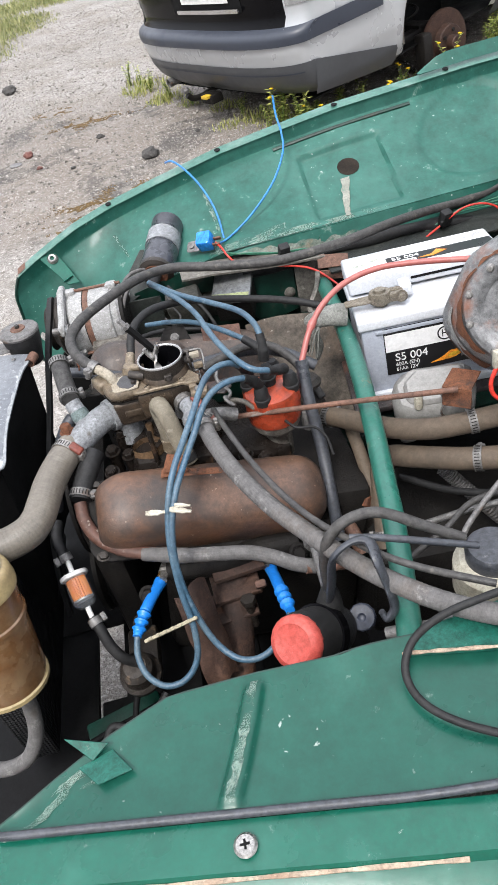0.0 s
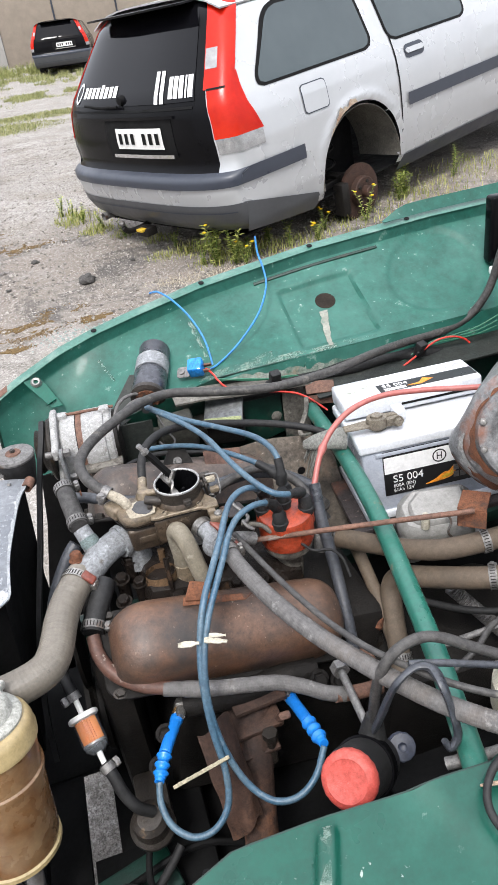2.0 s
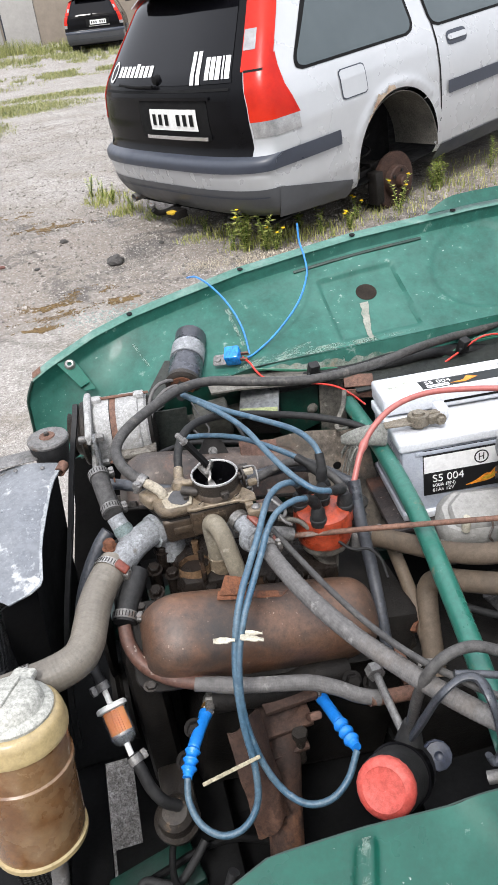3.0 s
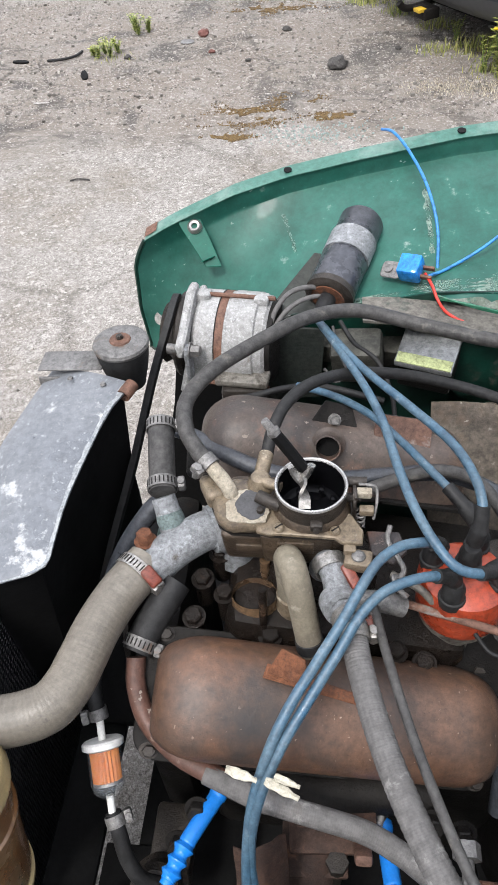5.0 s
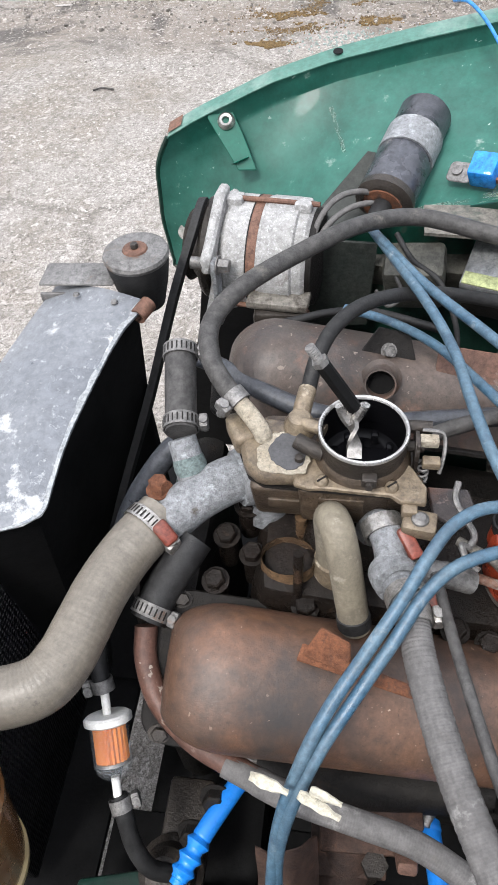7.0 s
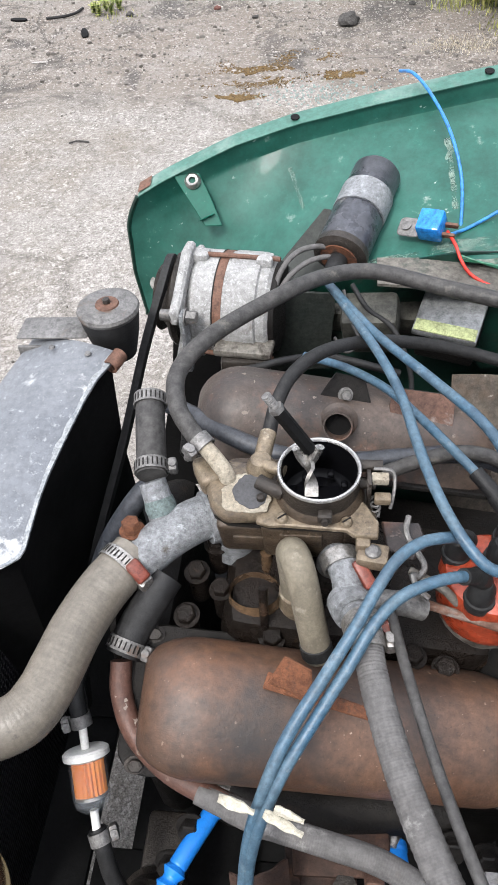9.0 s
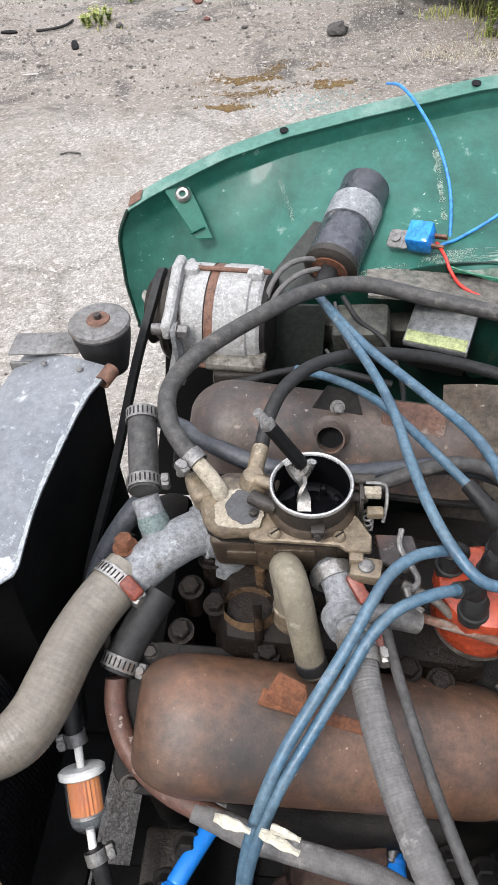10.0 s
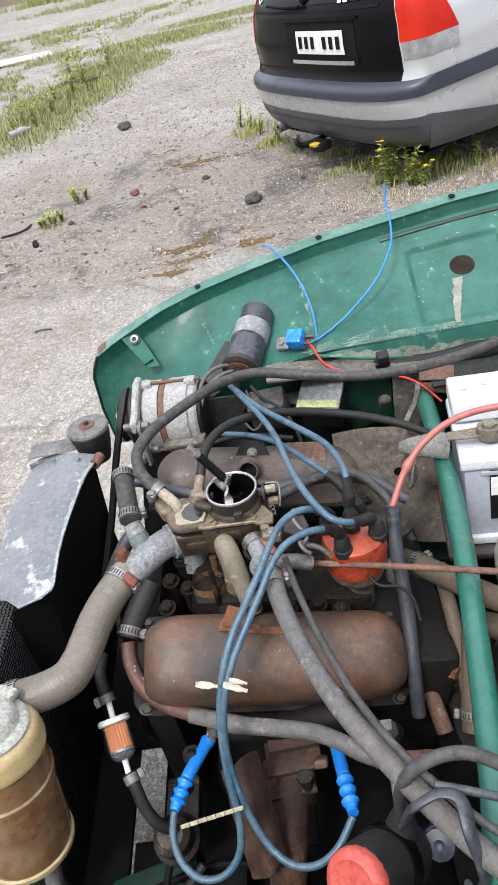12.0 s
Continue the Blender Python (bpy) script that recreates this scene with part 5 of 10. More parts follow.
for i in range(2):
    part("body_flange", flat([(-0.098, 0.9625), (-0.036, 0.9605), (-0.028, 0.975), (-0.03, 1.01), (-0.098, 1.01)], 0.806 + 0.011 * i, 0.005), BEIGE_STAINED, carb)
part("float_lid", joined(
    flat([(-0.160, 0.989), (-0.153, 0.966), (-0.139, 0.954), (-0.106, 0.957), (-0.098, 0.970), (-0.099, 0.991), (-0.108, 1.004), (-0.121, 1.015), (-0.138, 1.018), (-0.154, 1.006)], 0.834, 0.0165, 0.004),
    block(0.022, 0.034, 0.022, basis((-0.160, 1.004, 0.832), (1, 0.5, 0), (0, 0, 1)), 0.006, 3)), BEIGE_CAST, carb, "tan stained float chamber lid")
part("crust", flat(ragged([(-0.147, 0.968), (-0.138, 0.996), (-0.127, 1.001), (-0.106, 0.994), (-0.099, 0.968), (-0.106, 0.9565), (-0.132, 0.9555)], 0.16, 1), 0.8502, 0.0012, 0), CRUST, carb, "pale corroded crust")
part("float_plate", flat(ragged([(-0.136, 0.978), (-0.128, 0.996), (-0.119, 1.000), (-0.106, 0.990), (-0.103, 0.972), (-0.110, 0.960), (-0.127, 0.963)], 0.12, 2), 0.8512, 0.0010, 0), PATCH_GREY, carb, "dark grey patch on the lid")
part("inlet_elbow", sweep([(-0.168, 1.022, 0.868), (-0.159, 1.013, 0.865), (-0.149, 1.002, 0.862), (-0.142, 0.995, 0.856), (-0.140, 0.993, 0.848)], lambda k: 0.0078 - 0.001 * abs(k - 0.5), 14, 6), CRUST, carb, "pale corroded inlet elbow")
part("vent_pipe", joined(sweep([(-0.113, 1.008, 0.846), (-0.112, 1.016, 0.852), (-0.110, 1.030, 0.856), (-0.108, 1.043, 0.858)], 0.0078, 12), lathe([(0, 0), (0.014, 0), (0.013, 0.008), (0.009, 0.016), (0, 0.019)], 16, Matrix.Translation((-0.112, 1.008, 0.846))), sweep([(-0.112, 1.006, 0.858), (-0.10, 1.0, 0.860), (-0.090, 0.996, 0.860)], 0.0055, 10, 4)), BEIGE_CAST, carb, "brown stained vent pipe")
part("vent_nozzle", sweep([(-0.112, 0.984, 0.860), (-0.102, 0.979, 0.859), (-0.090, 0.975, 0.857)], 0.0068, 14, 4), CAST_DARK, carb)
part("nozzle_screw", lathe([(0, 0), (0.004, 0), (0.0035, 0.005), (0, 0.006)], 10, Matrix.Translation((-0.109, 0.971, 0.851))), CAST_DARK, carb)
part("horn_base", lathe([(0.0400, 0), (0.0385, 0.006), (0.0362, 0.013), (0.0345, 0.015)], 40, Matrix.Translation((RIM.x, RIM.y + 0.001, 0.842))), BEIGE_STAINED, carb)
part("air_horn", lathe([(0.038, -0.010), (0.0352, -0.002), (0.0345, 0.018), (0.0352, 0.022), (0.0352, 0.0275), (0.0338, 0.0285), (0.0326, 0.027), (0.0326, 0.02)], 48, Matrix.Translation(RIM)), CAST_DARK, carb)
part("horn_bore", lathe([(0.0324, 0.0265), (0.0318, 0.012), (0.0318, -0.008), (0.020, -0.010), (0.012, -0.016), (0, -0.018)], 48, Matrix.Translation(RIM)), BLACK_GLOSS, carb, "black bore wet with fuel")
part("horn_rim", lathe([(0.0322, 0.0268), (0.0328, 0.0286), (0.0338, 0.0293), (0.0350, 0.0290), (0.0357, 0.0278), (0.0355, 0.0258)], 48, Matrix.Translation(RIM)), STEEL_BRIGHT, carb, "bright worn rim")
part("choke_plate", slab(rounded(0.060, 0.026, 0.010), 0.002, basis(RIM + Vector((0, -0.008, 0.003)), (1, 0, 0), (0, 0.35, 0.9))), BLACK_GLOSS, carb, "dark choke flap wet with fuel")
part("choke_shaft", sweep([RIM + Vector((0.034, 0.002, 0.008)), RIM + Vector((0.048, 0.002, 0.008))], 0.0048, 10, 2), CAST_DARK, carb)
part("fuel_pool", lathe([(0, 0.0), (0.022, 0.0), (0.0225, -0.001)], 28, Matrix.Translation(RIM + Vector((0, 0, -0.0085)))), BLACK_GLOSS, carb)
for dx, dy in ((-0.012, 0.014), (0.010, 0.018), (0.022, 0.006)):
    part("jet_post", block(0.006, 0.008, 0.012, Matrix.Translation(RIM + Vector((dx, dy, -0.009))), 0.002), BLACK_GLOSS, carb)
part("clip_lug", joined(block(0.012, 0.010, 0.009, Matrix.Translation(RIM + Vector((0.006, -0.038, 0.008))), 0.002), lathe([(0, 0), (0.0032, 0), (0.003, 0.004), (0, 0.0045)], 10, along(RIM + Vector((0.006, -0.0425, 0.0125)), RIM + Vector((0.006, -0.06, 0.016))))), CAST_DARK, carb)
for x, y, z in ((-0.147, 0.972, 0.8362), (-0.090, 0.9545, 0.847), (-0.036, 0.9535, 0.847)):
    scr = Matrix.Translation((x, y, z))
    screw_ = part("lid_screw", lathe([(0, 0), (0.0055, 0), (0.0052, 0.002), (0.0035, 0.0038), (0, 0.0042)], 16, scr), BEIGE_CAST, carb)
    part("slot", block(0.009, 0.0014, 0.0009, scr @ pose(0, 0, 0.0036, 0, 0, 40), 0), BLOCK, screw_)
lug = part("lid_lug", joined(block(0.026, 0.020, 0.013, basis((-0.014, 0.931, 0.826), (1, -0.15, 0), (0, 0, 1)), 0.003), block(0.012, 0.014, 0.012, Matrix.Translation((-0.022, 0.940, 0.832)), 0.002)), BEIGE_CAST, carb)
part("lug_screw", lathe([(0, 0), (0.007, 0), (0.0065, 0.003), (0.004, 0.005), (0, 0.005)], 16, Matrix.Translation((-0.014, 0.931, 0.838))), STEEL_DULL, lug)
lever = part("choke_lever", joined(lathe([(0, 0), (0.0125, 0), (0.0125, 0.003), (0, 0.003)], 18, pose(-0.0195, 0.988, 0.857, 0, 90, 0)), block(0.003, 0.012, 0.040, Matrix.Translation((-0.017, 0.984, 0.828)), 0.001)), CAST_DARK, carb)
part("lever_block", block(0.015, 0.009, 0.008, Matrix.Translation((-0.0085, 0.990, 0.858)), 0.0015), CRUST, lever, "cream lever block")
part("lever_block", block(0.014, 0.009, 0.008, Matrix.Translation((-0.006, 0.978, 0.846)), 0.0015), BEIGE_CAST, lever)
part("lever_frame", sweep([(-0.014, 0.996, 0.868), (0.001, 0.996, 0.866), (0.004, 0.990, 0.860), (0.003, 0.980, 0.852), (0.001, 0.974, 0.842)], 0.0016, 6, 5), STEEL_DULL, lever)
part("lever_spring", sweep([Vector((-0.011 + 0.004 * math.cos(t), 0.979 + 0.004 * math.sin(t), 0.822 + 0.0012 * t)) for t in steps(0, 22, 50)], 0.0010, 6, 2), STEEL_DULL, lever)
part("stop_stub", lathe([(0, 0), (0.0055, 0), (0.0055, 0.020), (0, 0.020)], 12, pose(-0.026, 1.004, 0.862, 0, 90, 0)), CAST_DARK, carb)
part("throttle_quadrant", flat([(-0.004, 0.985), (0.030, 0.985), (0.036, 0.960), (0.022, 0.945), (0.0, 0.955)], 0.806, 0.004), RUST_DARK, carb)
part("link_hook", sweep(HOOK, 0.0028, 8, 6), STEEL_DULL, carb, "bent grey linkage hook")
s0, s1 = Vector((-0.1035, 1.002, 0.945)), Vector((-0.068, 0.999, 0.886))
stud = part("air_cleaner_stud", sweep([s0.lerp(s1, 0.24), s1], 0.0060, 6, 2), BLACK, carb, "black hexagonal air cleaner stud")
part("stud_thread", sweep([s0, s0.lerp(s1, 0.26)], lambda k: 0.0038 + 0.0005 * math.sin(k * 60), 12, 24), STEEL_DULL, stud)
part("stud_nut", sweep([s0.lerp(s1, 0.20), s0.lerp(s1, 0.27)], 0.0066, 6, 2), STEEL_DULL, stud)
part("stud_bracket", joined(ribbon([(-0.070, 0.997, 0.876), (-0.068, 0.991, 0.868), (-0.0665, 0.982, 0.860), (-0.066, 0.973, 0.855)], 0.0115, 0.004, (0, 0.7, 0.7)), sweep([(-0.079, 0.999, 0.889), (-0.076, 0.998, 0.880), (-0.0705, 0.996, 0.872)], 0.0052, 8, 4, 0.7), sweep([(-0.060, 1.000, 0.889), (-0.064, 0.998, 0.880), (-0.0685, 0.996, 0.872)], 0.0052, 8, 4, 0.7)), STEEL, stud, "bright forked bracket")

# thermostat housing
th = part("thermostat_housing", joined(
    sweep([(-0.228, 0.952, 0.772), (-0.200, 0.975, 0.785), (-0.165, 0.998, 0.788), (-0.145, 1.005, 0.77), (-0.142, 1.0, 0.73)], 0.0215, 18, 6),
    lathe([(0, 0), (0.015, 0), (0.0135, 0.03), (0.013, 0.045), (0, 0.045)], 16, along((-0.203, 0.984, 0.788), (-0.2185, 1.014, 0.822))),
    lathe([(0, 0), (0.026, 0), (0.027, 0.008), (0.0, 0.008)], 20, along((-0.168, 0.996, 0.787), (-0.15, 1.006, 0.785)))), ALU_GREY, engine, "oxidised aluminium thermostat housing")
part("sender", joined(hexbolt(basis((-0.233, 0.972, 0.795), (1, 0, 0), (-0.2, 0.1, 1)), 0.009, 0.012)), RUST, th)
part("outlet_ring", lathe([(0, 0), (0.0125, 0), (0.0135, 0.003), (0.0125, 0.006), (0, 0.006)], 16, along((-0.2065, 0.991, 0.797), (-0.2105, 0.999, 0.806)) @ Matrix.Diagonal((1.12, 1.12, 2.6, 1))), surf("verdigris", (0.16, 0.20, 0.195), (0.10, 0.13, 0.13), 0.8, 0, 40), th)

# distributor
DIST = Vector((0.092, 0.945, 0.735))
dist = part("distributor", lathe([(0, -0.07), (0.02, -0.07), (0.022, -0.02), (0.036, -0.008), (0.040, 0.0), (0.040, 0.012), (0, 0.012)], 24, Matrix.Translation(DIST)), ALU_DIRTY, engine, "distributor with an orange cap")
cap = part("distributor_cap", lathe([(0, 0.01), (0.042, 0.01), (0.044, 0.018), (0.0435, 0.050), (0.0405, 0.060), (0.030, 0.066), (0.012, 0.07), (0, 0.07)], 32, Matrix.Translation(DIST)), ORANGE_CAP, dist, "orange-brown bakelite cap")
for dx, dy in ((0.0, 0.002), (-0.031, 0.015), (-0.017, -0.029), (0.032, -0.010), (0.014, 0.033)):
    h = 0.066 if dx == 0 else 0.052
    part("tower", lathe([(0, 0.04), (0.0125, 0.04), (0.0115, h + 0.006), (0, h + 0.006)], 16, Matrix.Translation(DIST + Vector((dx, dy, 0)))), ORANGE_CAP, cap)
    part("terminal_boot", lathe([(0, h), (0.0115, h), (0.0118, h + 0.012), (0.0132, h + 0.013), (0.0128, h + 0.016), (0.0112, h + 0.017), (0.0108, h + 0.030), (0.007, h + 0.037), (0, h + 0.037)], 16, Matrix.Translation(DIST + Vector((dx, dy, 0)))), RUBBER_DARK, cap, "black rubber terminal boot")
part("vacuum_can", lathe([(0, 0), (0.034, 0), (0.036, 0.006), (0.03, 0.014), (0.01, 0.018), (0, 0.018)], 24, basis((0.145, 0.985, 0.755), (1, 0, 0), (0.5, 0.2, 0.8))), CAST_DARK, dist)
part("condenser", lathe([(0, 0), (0.012, 0), (0.012, 0.028), (0.009, 0.032), (0, 0.032)], 16, Matrix.Translation((0.142, 0.93, 0.715))), STEEL_DULL, dist)

# exhaust side
ex = part("exhaust_pipe", sweep([(-0.03, 0.80, 0.565), (-0.045, 0.765, 0.53), (-0.062, 0.72, 0.47), (-0.08, 0.66, 0.39), (-0.09, 0.62, 0.30)], 0.026, 18, 5), RUST_EXHAUST, engine, "rusty exhaust downpipe")
for k, (z, y) in enumerate(((0.595, 0.795), (0.560, 0.780), (0.528, 0.765))):
    part("exhaust_flange", block(0.082 - 0.006 * k, 0.055, 0.011, basis((-0.028 - 0.010 * k, y, z), (1, 0.05, 0.03), (0, -0.15, 1)), 0.003), RUST_EXHAUST, ex)
part("manifold_branch", sweep([(-0.13, 0.815, 0.60), (-0.09, 0.805, 0.605), (-0.04, 0.80, 0.60), (0.02, 0.805, 0.60), (0.07, 0.81, 0.59)], 0.022, 14, 5), BLOCK, ex)
part("flange_bolt", joined(lathe([(0, 0), (0.007, 0), (0.007, 0.06), (0, 0.06)], 10, Matrix.Translation((-0.025, 0.745, 0.50))), lathe([(0, 0), (0.012, 0), (0.012, 0.012), (0, 0.012)], 6, Matrix.Translation((-0.025, 0.745, 0.555)))), CAST_DARK, ex)
def shield(u, v):
    a = 1.7 * u + 0.5
    r = 0.034 + 0.006 * noise.noise(Vector((u * 3, v * 4, 1)))
    return Vector((-0.108 + r * math.cos(a) + 0.012 * v, 0.765 - r * math.sin(a) - 0.07 * v, 0.635 - 0.15 * v + 0.015 * math.sin(5 * u)))


part("heat_shield", sheet(shield, steps(0, 1, 14), steps(0, 1, 12), 0.0015), RUST_EXHAUST, engine, "bent rusty heat shield")
part("exhaust_lug", block(0.018, 0.012, 0.045, basis((0.0, 0.765, 0.565), (1, 0, 0), (0.1, -0.6, 0.8)), 0.004), RUST_PIPE, ex)
for a in ((-0.137, 0.815, 0.605), (0.022, 0.802, 0.585)):
    part("spark_plug", joined(lathe([(0, 0), (0.0115, 0), (0.0115, 0.01), (0.008, 0.012), (0.008, 0.016), (0, 0.016)], 6, along(a, (a[0] - 0.01, a[1] - 0.04, a[2] + 0.004))), lathe([(0.008, 0.014), (0.0062, 0.028), (0, 0.028)], 14, along(a, (a[0] - 0.01, a[1] - 0.04, a[2] + 0.004)))), STEEL, engine)
pump = part("fuel_pump", joined(lathe([(0, 0), (0.03, 0), (0.034, 0.01), (0.034, 0.02), (0.028, 0.026), (0.026, 0.05), (0.018, 0.058), (0, 0.058)], 24, basis((-0.222, 0.735, 0.455), (1, 0, 0), (-0.1, -0.3, 1))), block(0.05, 0.09, 0.03, basis((-0.215, 0.775, 0.445), (1, 0, 0), (0, 0, 1)), 0.006)), CAST_DARK, engine, "greasy mechanical fuel pump")
part("dipstick_tube", sweep([(0.089, 0.735, 0.66), (0.087, 0.69, 0.66), (0.085, 0.64, 0.66)], 0.0058, 10, 4), STEEL_DULL, engine)
part("tube_nut", joined(lathe([(0, 0), (0.013, 0), (0.013, 0.014), (0, 0.014)], 6, along((0.089, 0.745, 0.66), (0.088, 0.70, 0.66)))), STEEL_DULL, engine)
for a in ((0.07, 0.78, 0.60), (0.10, 0.775, 0.59), (-0.17, 0.775, 0.60), (-0.19, 0.75, 0.57)):
    part("bolt", hexbolt(along(a, (a[0], a[1] - 0.05, a[2] + 0.035)), 0.011, 0.012), BLOCK, engine)
part("gearbox", block(0.34, 0.26, 0.22, basis((0.33, 0.90, 0.29), (1, 0, -0.1), (0, 0, 1)), 0.04), BLOCK, engine)
part("bell_housing", block(0.09, 0.28, 0.24, basis((0.165, 1.0, 0.30), (1, 0, -0.1), (0, 0, 1)), 0.03), CAST_DARK, engine)

# ---- alternator ----
alt = thing("alternator", "white-oxidised aluminium alternator with a rust band", "alternator", (-0.18, 1.345, 0.72))
AM = basis((-0.231, 1.360, 0.776), (0, 0, 1), (0.99, -0.13, -0.02)) @ Matrix.Scale(1.05, 4)
part("front_housing", lathe([(0, 0), (0.050, 0), (0.058, 0.003), (0.0635, 0.010), (0.0635, 0.036), (0, 0.036)], 36, AM), ALUMINIUM, alt)
part("stator_ring", lathe([(0.0, 0.036), (0.0638, 0.036), (0.0638, 0.047), (0, 0.047)], 36, AM), RUST_PIPE, alt, "rusty stator ring")
part("seam", lathe([(0.0, 0.0352), (0.0643, 0.0352), (0.0643, 0.0366), (0, 0.0366)], 36, AM), BLOCK, alt)
part("rear_housing", lathe([(0, 0.047), (0.0632, 0.047), (0.0632, 0.050), (0.0645, 0.051), (0.0645, 0.086), (0.061, 0.088), (0.061, 0.098), (0.057, 0.102), (0, 0.102)], 36, AM), ALUMINIUM, alt)
part("rear_plate", lathe([(0, 0.102), (0.056, 0.102), (0.054, 0.108), (0.03, 0.112), (0, 0.112)], 32, AM), BLOCK, alt, "black rear plate")
for a in (-2, 122, 242):
    ring = AM @ Matrix.Rotation(radians(a), 4, "Z")
    part("lug", block(0.014, 0.020, 0.022, ring @ Matrix.Translation((0.063, 0, 0.0)), 0.004), ALUMINIUM, alt)
    lug = part("lug", block(0.014, 0.020, 0.020, ring @ Matrix.Translation((0.063, 0, 0.080)), 0.004), ALUMINIUM, alt)
    part("through_bolt", lathe([(0, -0.008), (0.006, -0.008), (0.006, -0.002), (0.003, -0.002), (0.003, 0.108), (0, 0.108)], 8, ring @ Matrix.Translation((0.0665, 0, 0))), RUST_PIPE, lug)
part("front_lug", joined(slab([(-0.088, -0.010), (-0.06, -0.012), (-0.02, -0.02), (0.07, -0.014), (0.07, 0.014), (-0.02, 0.02), (-0.06, 0.012), (-0.088, 0.010)], 0.010, AM @ Matrix.Rotation(radians(-60), 4, "Z") @ Matrix.Translation((0, 0, -0.010)), 0.003)), ALUMINIUM, alt)
for hgt in (0.018, -0.052):
    st = AM @ Matrix.Translation((hgt, -0.035, 0.108))
    part("stud", joined(lathe([(0, 0), (0.0035, 0), (0.0035, 0.018), (0, 0.018)], 8, st), lathe([(0, 0), (0.007, 0), (0.007, 0.005), (0, 0.005)], 6, st)), STEEL_DULL, alt)
part("front_bracket", slab([(0.078, -0.012), (0.078, 0.012), (0.066, 0.032), (0.048, 0.062), (0.040, 0.082), (0.020, 0.082), (0.022, 0.062), (0.040, 0.040), (0.052, 0.016), (0.056, -0.010)], 0.012, AM @ Matrix.Translation((0, 0, -0.008)), 0.003), ALUMINIUM, alt)
part("bracket_bolt", joined(hexbolt(AM @ Matrix.Translation((0.030, 0.074, 0.010)), 0.008, 0.012), lathe([(0, -0.02), (0.007, -0.02), (0.007, 0.014), (0, 0.014)], 14, AM @ Matrix.Translation((0.030, 0.074, 0.0)))), STEEL_DULL, alt)
part("brace_arm", slab([(0.028, 0.064), (0.038, 0.070), (0.036, 0.082), (0.024, 0.084), (-0.050, 0.081), (-0.050, 0.069)], 0.006, AM @ Matrix.Translation((0, 0, 0.004)), 0.001), ALU_GREY, alt)
part("pulley", lathe([(0, -0.046), (0.03, -0.046), (0.042, -0.045), (0.036, -0.036), (0.042, -0.027), (0.042, -0.024), (0, -0.024)], 28, AM), CAST_DARK, alt)
part("fan", lathe([(0, -0.022), (0.058, -0.022), (0.060, -0.018), (0.058, -0.012), (0, -0.014)], 28, AM), CAST_DARK, alt)
part("terminal", lathe([(0, 0), (0.0045, 0), (0.0045, 0.025), (0, 0.025)], 8, AM @ Matrix.Translation((0.0, -0.04, 0.108))), STEEL, alt)
mount = part("mount", block(0.062, 0.05, 0.03, basis((-0.160, 1.285, 0.725), (1, 0, 0), (0, 0, 1)), 0.006), CAST_DARK, alt)
part("mount_flange", block(0.074, 0.034, 0.011, basis((-0.162, 1.281, 0.756), (1, -0.1, 0), (0, 0, 1)), 0.004), ALU_DIRTY, mount)

solo("fan_belt", ribbon([(-0.262, 1.385, 0.800), (-0.258, 1.362, 0.836), (-0.263, 1.325, 0.828), (-0.285, 1.264, 0.7695), (-0.309, 1.184, 0.688), (-0.345, 1.069, 0.58), (-0.365, 1.0, 0.475), (-0.37, 0.96, 0.39)], 0.015, 0.009, (1, 0, 0)), RUBBER_DARK, "worn black fan belt round the alternator pulley", "fan belt")

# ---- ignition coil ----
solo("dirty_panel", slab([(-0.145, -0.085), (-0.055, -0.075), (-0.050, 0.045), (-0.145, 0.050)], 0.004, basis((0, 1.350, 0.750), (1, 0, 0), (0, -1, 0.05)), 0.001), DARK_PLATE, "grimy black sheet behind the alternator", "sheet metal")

coil = thing("ignition_coil", "dark cylindrical canister with a grey clamp band", "ignition coil", (-0.03, 1.38, 0.80))
c0, c1 = Vector((-0.046, 1.382, 0.828)), Vector((0.002, 1.522, 0.868))
CM = along(c0, c1)
cl = (c1 - c0).length
part("case", lathe([(0, 0), (0.032, 0), (0.034, 0.004), (0.034, 0.068), (0.0328, 0.070), (0.0328, cl - 0.006), (0.029, cl - 0.001), (0.027, cl - 0.002), (0, cl - 0.003)], 32, CM), surf("worn_black_can", (0.050, 0.054, 0.066), (0.085, 0.088, 0.10), 0.3, 0.35, 16, 240, spots=((0.42, 0.41, 0.39), 0.20, 22, 0.6), spots2=((0.14, 0.07, 0.04), 0.16, 30, 0.8), bump=0.15), coil)
part("clamp_band", lathe([(0.0325, 0.070), (0.0352, 0.070), (0.0352, 0.108), (0.0325, 0.108)], 32, CM), ALU_GREY, coil, "grey painted clamp band")
part("rusty_base", lathe([(0, -0.004), (0.026, -0.005), (0.030, -0.003), (0.0355, 0.0), (0.035, 0.010), (0, 0.010)], 32, CM), CAST_DARK, coil, "grimy end ring")
part("end_disc", lathe([(0, -0.0065), (0.024, -0.0065), (0.025, -0.004), (0, -0.004)], 28, CM), RUST, coil, "rust-brown end disc")
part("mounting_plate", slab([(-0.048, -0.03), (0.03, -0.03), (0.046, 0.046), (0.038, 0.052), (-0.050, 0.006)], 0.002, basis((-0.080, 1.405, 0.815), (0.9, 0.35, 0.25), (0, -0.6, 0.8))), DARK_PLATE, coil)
part("coil_boot", lathe([(0.012, 0), (0.012, 0.03), (0.009, 0.05), (0, 0.05)], 14, along(c0, c0 + Vector((-0.02, -0.08, -0.0)))), RUBBER_DARK, coil)

